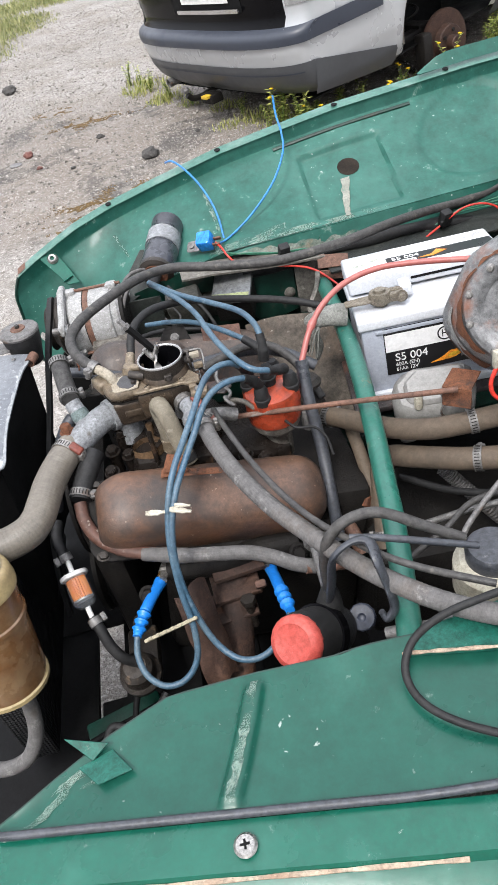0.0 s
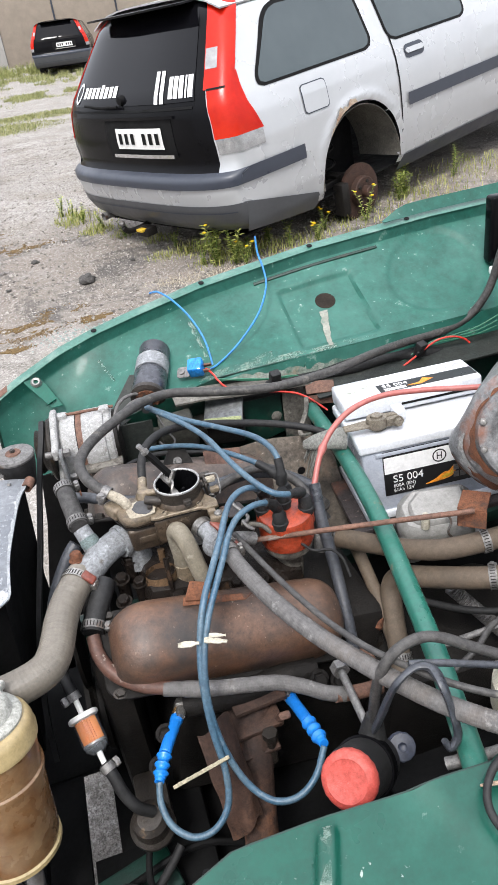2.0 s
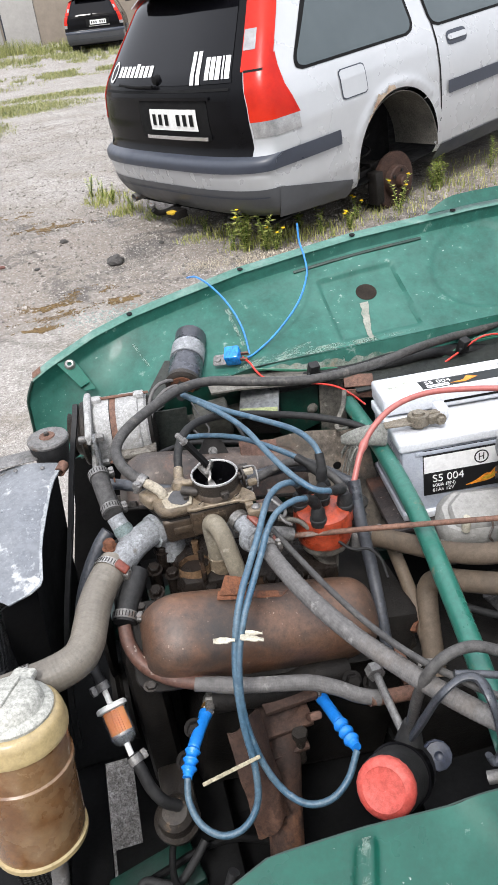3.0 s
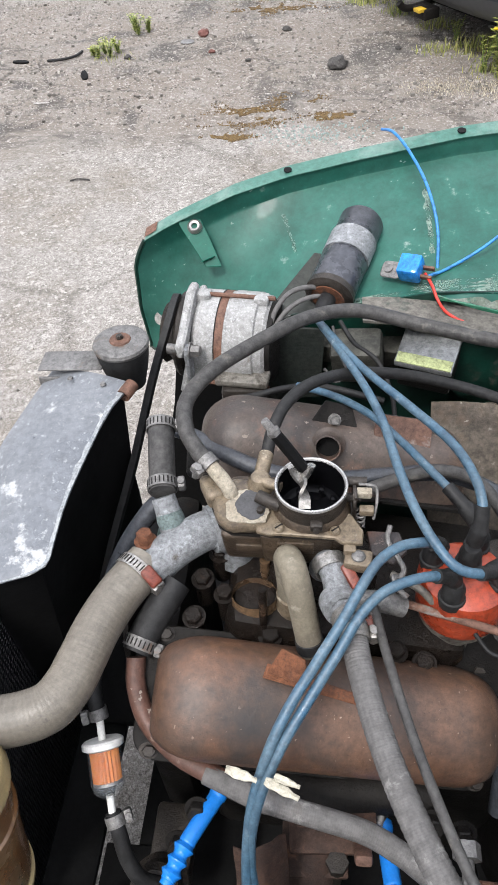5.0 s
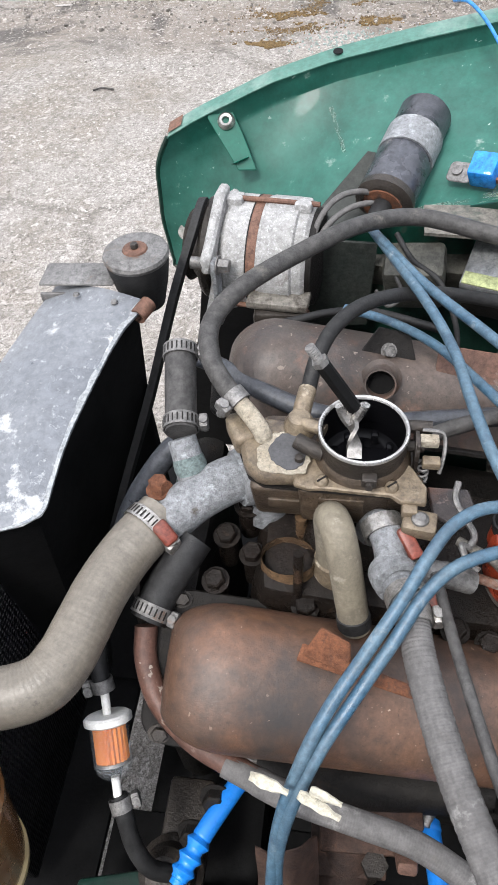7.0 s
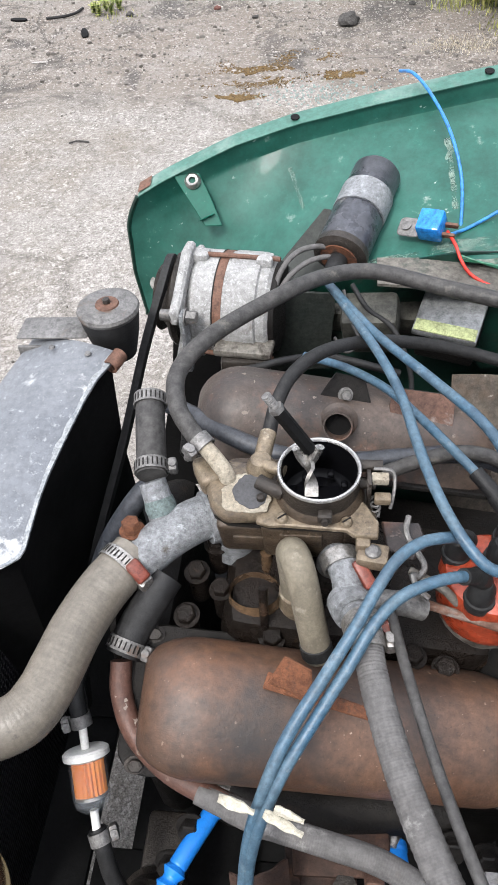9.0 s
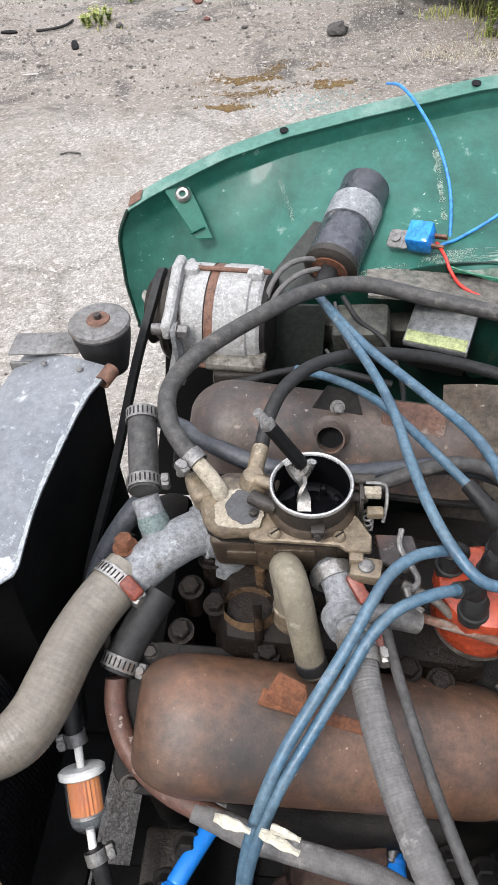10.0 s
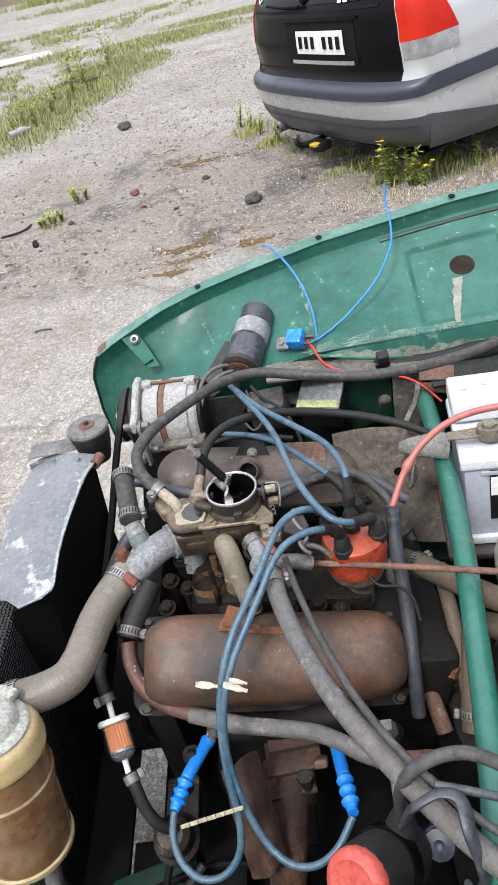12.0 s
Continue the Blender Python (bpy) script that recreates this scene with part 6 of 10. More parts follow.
# ---- relay ----
relay = thing("relay", "translucent blue flasher relay on a metal tab", "relay", (0.072, 1.40, 0.83))
RM = basis((0.067, 1.412, 0.845), (0.90, -0.42, 0.1), (-0.1, -0.5, 0.85))
part("case", block(0.031, 0.030, 0.030, RM @ Matrix.Translation((0.003, 0, 0)), 0.004), RELAY_BLUE, relay)
part("tab", slab(rounded(0.03, 0.026, 0.006), 0.002, RM @ Matrix.Translation((-0.026, -0.002, 0.006))), STEEL_DULL, relay)
part("tab_screw", lathe([(0, 0), (0.006, 0), (0.006, 0.003), (0, 0.003)], 12, RM @ Matrix.Translation((-0.030, -0.002, 0.008))), STEEL_DULL, relay)
part("terminal", joined(block(0.016, 0.004, 0.008, RM @ Matrix.Translation((0.026, -0.008, 0.006)), 0.001), block(0.016, 0.004, 0.008, RM @ Matrix.Translation((0.026, 0.006, 0.006)), 0.001)), RUST_PIPE, relay)

# ---- voltage regulator ----
reg = thing("voltage_regulator", "dull metal regulator box with a faded yellow label", "regulator", (0.10, 1.36, 0.70))
GM = basis((0.0915, 1.3195, 0.7875), (1, -0.335, 0.0), (0.09, -0.30, 0.94))
part("case", block(0.078, 0.076, 0.010, GM @ Matrix.Translation((0, 0, -0.006)), 0.002), surf("tarnished_tin", (0.27, 0.28, 0.285), (0.17, 0.175, 0.175), 0.4, 0.4, 14, 240, spots=((0.40, 0.41, 0.41), 0.26, 18, 0.5, 0.15), spots2=((0.14, 0.125, 0.10), 0.22, 30, 0.8, 0.1), bump=0.3), reg, "tarnished tin cover")
part("base_label", block(0.074, 0.017, 0.002, GM @ Matrix.Translation((0, -0.029, 0.004)), 0.0004), surf("faded_yellow_label", (0.40, 0.44, 0.22), (0.30, 0.33, 0.16), 0.7, 0, 30, spots=((0.16, 0.16, 0.10), 0.24, 60, 0.8, 0.1)), reg, "faded yellow-green label")
part("underbox", block(0.074, 0.066, 0.055, GM @ Matrix.Translation((0, 0.004, -0.062)), 0.004), BLOCK, reg)
solo("chassis_strip", joined(block(0.20, 0.07, 0.05, basis((0.015, 1.400, 0.722), (1, -0.12, 0.0), (0, -0.35, 0.92)), 0.010), block(0.07, 0.05, 0.07, basis((0.00, 1.335, 0.735), (1, -0.1, 0.1), (0.1, -0.3, 0.9)), 0.008)), surf("grimy_olive_rail", (0.085, 0.083, 0.068), (0.042, 0.042, 0.037), 0.6, 0.1, 11, 240, spots=((0.15, 0.145, 0.12), 0.24, 14, 0.8, 0.15), spots2=((0.015, 0.015, 0.014), 0.30, 9, 0.7, 0.15), bump=0.4), "grimy metal rail under the wing panel", "rail")

# ---- battery ----
batt = thing("battery", "silver-grey car battery with black and white labels", "battery", (0.42, 1.13, 0.648))
BM = basis((0.270, 1.0367, 0.648), (0.99, -0.140, 0.036), (-0.03, 0.0965, 1.0)) @ Matrix.Scale(1.12, 4)
W, D = 0.242, 0.175
part("case", block(W - 0.008, D - 0.008, 0.125, BM @ Matrix.Translation((W / 2, D / 2, 0.0)), 0.005), BATT_SIDE, batt)
part("foot_rail", block(W, D + 0.008, 0.012, BM @ Matrix.Translation((W / 2, D / 2, 0.0)), 0.002), BATT_LID, batt)
lid = part("lid", block(W, D, 0.018, BM @ Matrix.Translation((W / 2, D / 2, 0.1205)), 0.004, 3), BATT_LID, batt, "pale grey lid with a raised cover")
part("lid_cover", joined(block(W - 0.004, 0.085, 0.032, BM @ Matrix.Translation((W / 2, D - 0.045, 0.143)), 0.005, 3), block(0.018, 0.03, 0.02, BM @ Matrix.Translation((0.085, 0.062, 0.143)), 0.003)), BATT_LID, lid)
part("lid_groove", block(0.12, 0.004, 0.004, BM @ Matrix.Translation((0.16, 0.088, 0.152)), 0.001), BLACK, lid)
part("rib", block(W - 0.03, 0.004, 0.006, BM @ Matrix.Translation((W / 2 + 0.01, 0.003, 0.111)), 0.001), BATT_SIDE, batt)
part("terminal_post", lathe([(0, 0.14), (0.0095, 0.14), (0.0088, 0.166), (0, 0.166)], 18, BM @ Matrix.Translation((0.044, 0.044, 0))), LEAD_METAL, batt)
FM = BM @ Matrix.Translation((0, 0.0035, 0)) @ pose(0, 0, 0, 90)
lab = part("front_label", slab([(0.036, 0.038), (0.225, 0.038), (0.225, 0.118), (0.036, 0.118)], 0.0008, FM, 0), LABEL_BLACK, batt, "black and white product label with model number")
part("white_band", slab([(0.0375, 0.078), (0.2245, 0.078), (0.2245, 0.107), (0.0375, 0.107)], 0.0006, FM @ Matrix.Translation((0, 0, 0.0008)), 0), LABEL_WHITE, lab)
part("letters", joined(text_mesh("S5 004", 0.0185, FM @ Matrix.Translation((0.050, 0.0605, 0.001))), text_mesh("600A (EN)", 0.0085, FM @ Matrix.Translation((0.050, 0.0515, 0.001))), text_mesh("61Ah 12V", 0.0085, FM @ Matrix.Translation((0.050, 0.043, 0.001)))), LABEL_WHITE, lab)
part("flame_print", slab(ragged([(0.098, 0.0445), (0.120, 0.0500), (0.136, 0.0620), (0.143, 0.0590), (0.152, 0.0720), (0.155, 0.0570), (0.145, 0.0480), (0.120, 0.0455)], 0.03, 3), 0.0005, FM @ Matrix.Translation((0, 0, 0.0008)), 0), LABEL_ORANGE, lab)
part("flame_core", slab(ragged([(0.126, 0.0505), (0.138, 0.0575), (0.145, 0.0560), (0.149, 0.0640), (0.150, 0.0550), (0.142, 0.0500)], 0.03, 7), 0.0005, FM @ Matrix.Translation((0, 0, 0.0011)), 0), YELLOW_WIRE, lab)
part("round_emblem", joined(lathe([(0.0095, 0.0), (0.0095, 0.0006), (0.0115, 0.0006), (0.0115, 0)], 28, FM @ Matrix.Translation((0.128, 0.0925, 0.0014))), *[block(w_, h_, 0.0005, FM @ Matrix.Translation((0.128 + d_, 0.0925, 0.0014)), 0) for d_, w_, h_ in ((-0.0035, 0.0016, 0.012), (0.0035, 0.0016, 0.012), (0.0, 0.007, 0.0016))]), LABEL_BLACK, lab)
part("symbol_box", joined(*[slab([(0.150 + 0.011 * i, 0.047 + 0.013 * j), (0.159 + 0.011 * i, 0.047 + 0.013 * j), (0.159 + 0.011 * i, 0.057 + 0.013 * j), (0.150 + 0.011 * i, 0.057 + 0.013 * j)], 0.0005, FM @ Matrix.Translation((0, 0, 0.0012)), 0) for i in range(3) for j in range(2)]), STEEL_DULL, lab)
TM = BM @ Matrix.Translation((0.0, D - 0.0875, 0.1752))
top = part("top_label", slab([(0.07, 0.01), (0.235, 0.01), (0.235, 0.078), (0.07, 0.078)], 0.0007, TM, 0), LABEL_WHITE, lid)
part("black_band", slab([(0.07, 0.01), (0.235, 0.01), (0.235, 0.042), (0.07, 0.042)], 0.0005, TM @ Matrix.Translation((0, 0, 0.0007)), 0), LABEL_BLACK, top)
part("letters", text_mesh("S5 004", 0.016, TM @ Matrix.Translation((0.078, 0.026, 0.0014))), LABEL_WHITE, top)
part("small_print", joined(*[slab([(0.078 + 0.0 * i, 0.012 + 0.006 * i), (0.115, 0.012 + 0.006 * i), (0.115, 0.0155 + 0.006 * i), (0.078, 0.0155 + 0.006 * i)], 0.0005, TM @ Matrix.Translation((0, 0, 0.0012)), 0) for i in range(2)]), LABEL_WHITE, top)
part("flame_print", slab([(0.118, 0.018), (0.14, 0.022), (0.15, 0.036), (0.165, 0.026), (0.14, 0.014)], 0.0005, TM @ Matrix.Translation((0, 0, 0.0012)), 0), LABEL_ORANGE, top)
part("brand_bar", slab([(0.175, 0.054), (0.228, 0.054), (0.228, 0.068), (0.175, 0.068)], 0.0005, TM @ Matrix.Translation((0, 0, 0.0007)), 0), surf("grey_print", (0.45, 0.46, 0.48), (0.5, 0.5, 0.52), 0.5, 0, 20, 60, bump=0), top)
part("warning_print", joined(*[slab([(0.015 + 0.016 * i, 0.045 - 0.012 * j), (0.026 + 0.016 * i, 0.045 - 0.012 * j), (0.026 + 0.016 * i, 0.052 - 0.012 * j), (0.015 + 0.016 * i, 0.052 - 0.012 * j)], 0.0004, TM, 0) for i in range(3) for j in range(2) if (i + j) % 3]), surf("faint_print", (0.4, 0.44, 0.42), (0.5, 0.52, 0.4), 0.5, 0, 20, 60, bump=0), lid)
clampb = thing("battery_clamp", "corroded lead battery clamp on the post", "battery clamp", (0.32, 1.12, 0.79))
PC = BM @ Matrix.Translation((0.044, 0.044, 0.146))
part("clamp_ring", lathe([(0.010, 0), (0.017, 0), (0.018, 0.008), (0.016, 0.016), (0.010, 0.016), (0.010, 0)], 20, PC), LEAD_METAL, clampb)
part("clamp_ear", joined(block(0.024, 0.012, 0.014, PC @ Matrix.Translation((0.024, 0.007, 0.0)), 0.003), block(0.024, 0.012, 0.014, PC @ Matrix.Translation((0.024, -0.008, 0.0)), 0.003), hexbolt(PC @ pose(0.030, -0.014, 0.008, 90), 0.007, 0.007)), LEAD_METAL, clampb)
part("clamp_tail", slab([(-0.055, -0.010), (-0.012, -0.013), (-0.012, 0.013), (-0.055, 0.008)], 0.004, PC @ Matrix.Translation((0, 0, 0.004)), 0.001), LEAD_METAL, clampb)
strap = thing("ground_strap", "frayed braided earth strap from the battery clamp", "earth strap", (0.27, 1.10, 0.79))
part("braid", sweep([(0.262, 1.098, 0.796), (0.245, 1.102, 0.799), (0.226, 1.112, 0.795), (0.208, 1.126, 0.787), (0.196, 1.138, 0.780)], lambda k: 0.021 - 0.013 * k * k, 16, 6, 0.6), BRAID, strap)
part("tail", sweep([(0.214, 1.122, 0.775), (0.208, 1.124, 0.755), (0.214, 1.122, 0.73), (0.206, 1.124, 0.705)], lambda k: 0.011 - 0.005 * k, 10, 5, 0.5), BRAID, strap)
srng = random.Random(3)
for i in range(14):
    a = -0.5 + i / 13
    p = Vector((0.212, 1.118 + 0.034 * a, 0.782))
    d = Vector((-srng.uniform(0.006, 0.022), 0.02 * a + srng.uniform(-0.01, 0.01), -srng.uniform(0.02, 0.075)))
    part("strand", sweep([p, p + d * 0.5 + Vector((0, 0, 0.004)), p + d], 0.0013, 6, 3), BRAID, strap)

# ---- hoses, pipes and leads ----
def ribbed(r, depth, count):
    """A radius with rings along the hose."""
    return lambda k: r + depth * math.sin(k * math.tau * count)


def hose(name, pts, r, material, label, category="hose", ends=(), seg=14, res=7, group=""):
    """A hose, with clamp bands at the given shares of its length."""
    seg = max(seg, 12)
    if len(pts) > 5:
        q = [Vector(p) for p in pts]
        pts = [q[0]] + [0.25 * a + 0.5 * b + 0.25 * c for a, b, c in zip(q, q[1:], q[2:])] + [q[-1]]
    if category == "ignition lead":
        h = thing(name, label, category, pts[0], group)
        part("cable", sweep(pts, r, seg, res), material, h)
        path = spline(pts, 10)
        if (path[0] - DIST).length > (path[-1] - DIST).length:
            path = path[::-1]
        boot = [path[0]]
        run = 0.0
        for a, b in zip(path, path[1:]):
            run += (b - a).length
            boot.append(b)
            if run > 0.042:
                break
        part("boot", sweep([boot[0], boot[len(boot) // 2], boot[-1]], lambda k: 0.0085 if k < 0.5 else 0.0068, 12, 8), RUBBER_DARK, h, "dusty dark rubber boot")
        return h
    if not ends:
        return solo(name, sweep(pts, r, seg, res), material, label, category, group)
    h = thing(name, label, category, pts[0], group)
    part("tube", sweep(pts, r, seg, res), material, h)
    path = spline(pts, 10)
    for share, mat in ends:
        i = min(len(path) - 2, max(0, int(share * (len(path) - 1))))
        rr = (r(share) if callable(r) else r) + 0.0008
        cm = along(path[i], path[i + 1])
        band = part("clamp", clamp_band(cm, rr), mat, h, "worm-drive hose clamp")
        if rr > 0.013:
            n_slots = int(math.tau * rr / 0.0042)
            part("slots", joined(*[block(0.0006, 0.0014, 0.0075, cm @ Matrix.Rotation(k * math.tau / n_slots, 4, "Z") @ Matrix.Translation((rr + 0.0012, 0, -0.00375)), 0) for k in range(2, n_slots - 1)]), BLOCK, band)
    return h


hose("vacuum_hose", [(-0.163, 1.017, 0.866), (-0.176, 1.029, 0.872), (-0.194, 1.046, 0.885), (-0.201, 1.084, 0.895), (-0.182, 1.126, 0.9), (-0.124, 1.179, 0.9), (-0.07, 1.244, 0.895), (-0.015, 1.279, 0.885), (0.06, 1.262, 0.868), (0.17, 1.212, 0.862), (0.30, 1.236, 0.859), (0.412, 1.284, 0.857), (0.50, 1.337, 0.835), (0.60, 1.374, 0.814), (0.68, 1.382, 0.822), (0.722, 1.362, 0.88), (0.74, 1.36, 0.98)], 0.0087, RUBBER, "long dusty black hose along the wing", ends=((0.015, STEEL_DULL),))
hose("radiator_hose", [(-0.231, 0.959, 0.775), (-0.254, 0.926, 0.773), (-0.270, 0.886, 0.769), (-0.277, 0.848, 0.767), (-0.281, 0.822, 0.766), (-0.295, 0.796, 0.765), (-0.320, 0.787, 0.763), (-0.39, 0.778, 0.762)], ribbed(0.0238, 0.00006, 60), HOSE_OLIVE, "thick grey-olive radiator hose with hose clamps", "radiator hose", ends=((0.06, STEEL), (0.93, STEEL)), seg=24, res=44)
solo("red_tag", block(0.015, 0.024, 0.007, basis((-0.222, 0.934, 0.786), (0.6, 0.75, 0.1), (0.45, -0.45, 0.75)), 0.003, 3, 0.85), RED_TAG, "red plastic tag on the radiator hose clamp", "clamp tag")
hose("bypass_hose", [(-0.2, 0.945, 0.762), (-0.21, 0.927, 0.755), (-0.224, 0.905, 0.742), (-0.234, 0.879, 0.73)], 0.0165, RUBBER_DARK, "short black coolant bypass hose", ends=((0.9, STEEL_DULL),), seg=16)
hose("coolant_pipe", [(-0.235, 0.875, 0.728), (-0.237, 0.855, 0.712), (-0.222, 0.82, 0.695), (-0.187, 0.793, 0.685), (-0.141, 0.781, 0.68), (-0.118, 0.771, 0.678)], 0.0100, PIPE_BROWN, "rust-brown steel coolant pipe below the rocker cover", "pipe", seg=16)
hose("coolant_hose", [(-0.155, 0.783, 0.681), (-0.125, 0.774, 0.679), (-0.102, 0.762, 0.675), (-0.047, 0.755, 0.67), (0.004, 0.747, 0.665), (0.032, 0.735, 0.655), (0.057, 0.714, 0.645), (0.085, 0.711, 0.638)], lambda k: 0.0116 if 0.14 < k < 0.30 else 0.0108, HOSE_GREY, "dusty grey hose joined to the coolant pipe", seg=16)
hose("coolant_pipe", [(0.07, 0.7125, 0.641), (0.10, 0.712, 0.634), (0.14, 0.712, 0.628)], 0.0105, RUST_PIPE, "short rusty coolant pipe end", "pipe", seg=14)
hose("crankcase_hose", [(-0.078, 0.940, 0.750), (-0.079, 0.943, 0.780), (-0.081, 0.945, 0.800), (-0.084, 0.943, 0.824), (-0.0755, 0.924, 0.836), (-0.070, 0.911, 0.814), (-0.064, 0.898, 0.786), (-0.0565, 0.884, 0.744)], lambda k: 0.0146 - 0.0016 * k, HOSE_CREAM, "cream-grey elbow hose from carburettor to cover", seg=20, res=8)
solo("hose_end_band", lathe([(0.0128, -0.006), (0.0142, -0.005), (0.0142, 0.006), (0.0128, 0.007)], 22, along((-0.058, 0.887, 0.752), (-0.060, 0.891, 0.764))), RUBBER_DARK, "dark worn band at the foot of the elbow hose", "hose band")
solo("hose_spigot", lathe([(0, 0), (0.018, 0), (0.018, 0.02), (0.0165, 0.024), (0.0165, 0.034), (0, 0.036)], 20, Matrix.Translation((-0.078, 0.940, 0.725))), BEIGE_CAST, "brass-brown spigot under the elbow hose", "spigot")
hose("heater_hose", [(-0.019, 0.868, 0.82), (-0.019, 0.845, 0.82), (0.006, 0.745, 0.815), (0.039, 0.679, 0.81), (0.069, 0.631, 0.805), (0.10, 0.586, 0.80), (0.14, 0.526, 0.80), (0.20, 0.469, 0.80), (0.26, 0.435, 0.80), (0.36, 0.397, 0.80)], ribbed(0.0116, 0.0002, 130), HOSE_GREY, "ribbed grey heater hose running over the cover", seg=18, res=70, ends=((0.03, STEEL),))
tj = thing("hose_joint", "cast metal hose joint with red clamp tags", "hose joint", (-0.03, 0.90, 0.80))
part("body", sweep([(-0.048, 0.950, 0.79), (-0.041, 0.938, 0.816), (-0.034, 0.920, 0.814), (-0.030, 0.900, 0.806), (-0.023, 0.883, 0.812), (-0.019, 0.866, 0.82)], 0.0135, 16, 6), ALU_GREY, tj)
part("collar", lathe([(0.0135, -0.010), (0.0185, -0.009), (0.019, 0.0), (0.0185, 0.009), (0.0135, 0.010)], 20, along((-0.030, 0.900, 0.806), (-0.026, 0.89, 0.810))), ALU_GREY, tj)
part("side_outlet", sweep([(-0.030, 0.902, 0.806), (-0.010, 0.905, 0.805), (0.010, 0.908, 0.80), (0.03, 0.91, 0.79)], 0.0105, 14, 5), STEEL_DULL, tj)
part("clamp", clamp_band(along((-0.040, 0.936, 0.816), (-0.036, 0.925, 0.815)), 0.0155, 0.013), STEEL, tj)
part("clamp", clamp_band(along((-0.021, 0.875, 0.816), (-0.019, 0.866, 0.82)), 0.0155, 0.012), STEEL, tj)
part("red_tag", block(0.011, 0.026, 0.009, basis((-0.021, 0.921, 0.820), (0.8, 0.5, 0.1), (0.3, -0.3, 0.9)), 0.003), RED_TAG, tj)
part("red_tag", block(0.010, 0.020, 0.009, basis((-0.002, 0.874, 0.812), (0.8, 0.5, 0.1), (0.4, -0.3, 0.8)), 0.003), RED_TAG, tj)
hose("control_cable", [(-0.001, 0.896, 0.82), (0.005, 0.846, 0.832), (0.027, 0.759, 0.828), (0.051, 0.687, 0.826), (0.078, 0.634, 0.822), (0.098, 0.604, 0.82), (0.119, 0.578, 0.822), (0.135, 0.553, 0.824), (0.162, 0.526, 0.82), (0.24, 0.480, 0.815)], 0.0042, RUBBER, "thin grey control cable", "cable", seg=8)
hose("fuel_vapour_hose", [(-0.108, 1.043, 0.855), (-0.104, 1.064, 0.875), (-0.091, 1.1, 0.885), (-0.063, 1.135, 0.885), (-0.015, 1.179, 0.86), (0.048, 1.215, 0.83), (0.11, 1.212, 0.812), (0.155, 1.203, 0.805), (0.20, 1.186, 0.795), (0.245, 1.16, 0.785), (0.262, 1.15, 0.77)], 0.0068, RUBBER_DARK, "black fuel hose arching over the cover")
hose("water_hose", [(-0.235, 1.14, 0.80), (-0.208, 1.135, 0.80), (-0.153, 1.085, 0.80), (-0.104, 1.07, 0.795), (-0.034, 1.066, 0.79), (0.024, 1.085, 0.785), (0.083, 1.10, 0.78), (0.141, 1.10, 0.765), (0.19, 1.07, 0.73)], 0.0095, RUBBER_BLUE, "blue-black water hose behind the carburettor")
hose("brake_vacuum_hose", [(-0.001, 1.056, 0.79), (0.033, 1.072, 0.79), (0.08, 1.09, 0.80), (0.125, 1.09, 0.785), (0.15, 1.06, 0.765), (0.168, 1.03, 0.74), (0.181, 1.0, 0.71)], 0.0075, RUBBER, "dusty black vacuum hose by the distributor")
hose("thermostat_hose", [(-0.231, 1.097, 0.850), (-0.229, 1.082, 0.845), (-0.226, 1.060, 0.835), (-0.221, 1.030, 0.824), (-0.219, 1.018, 0.821)], 0.0146, RUBBER, "short black hose on the thermostat housing", ends=((0.12, STEEL_DULL), (0.8, STEEL_DULL)), seg=18)

hose("lower_hose", [(-0.235, 1.052, 0.765), (-0.245, 1.046, 0.76), (-0.264, 1.039, 0.735), (-0.282, 1.022, 0.71), (-0.299, 1.012, 0.68), (-0.315, 1.0, 0.62)], 0.012, RUBBER_BLUE, "blue-black hose behind the thermostat housing", seg=14)
solo("hose_strap", ribbon([(-0.211, 1.126, 0.806), (-0.210, 1.131, 0.812), (-0.211, 1.140, 0.812), (-0.213, 1.146, 0.806)], 0.012, 0.0016, (0.8, 0.3, 0.1)), RUST, "small rusty strap round the water hose", "strap")

hose("steel_pipe", [(0.212, 0.975, 0.68), (0.213, 0.950, 0.665), (0.216, 0.922, 0.645), (0.217, 0.890, 0.62), (0.216, 0.856, 0.60), (0.215, 0.80, 0.55)], 0.011, HOSE_TAN, "grimy brown pipe beside the engine", "pipe", seg=14)
fit_ = thing("pipe_fitting", "rusty clamp fitting on the pipe", "pipe fitting", (0.17, 0.80, 0.60))
part("nut", hexbolt(along((0.189, 0.857, 0.60), (0.205, 0.842, 0.60)), 0.012, 0.020), RUST, fit_)
part("band", lathe([(0.013, -0.006), (0.0165, -0.006), (0.0165, 0.006), (0.013, 0.006)], 20, along((0.172, 0.877, 0.62), (0.180, 0.866, 0.61))), RUST, fit_)

LEADS = "ignition leads"
hose("ignition_lead", [(-0.06, 1.279, 0.86), (-0.027, 1.187, 0.875), (-0.004, 1.119, 0.885), (0.014, 1.061, 0.89), (0.019, 1.007, 0.89), (0.031, 0.955, 0.885), (0.052, 0.926, 0.875), (0.064, 0.895, 0.865), (0.095, 0.90, 0.86), (0.118, 0.93, 0.835)], 0.0047, LEAD_BLUE, "faded blue ignition lead to the distributor", "ignition lead", group=LEADS, seg=10)
hose("ignition_lead", [(-0.059, 1.27, 0.865), (-0.016, 1.161, 0.88), (0.042, 1.082, 0.89), (0.082, 1.023, 0.9), (0.088, 0.978, 0.9), (0.097, 0.95, 0.895), (0.093, 0.945, 0.87), (0.092, 0.945, 0.85)], 0.0047, LEAD_BLUE, "faded blue ignition lead to the distributor", "ignition lead", group=LEADS, seg=10)
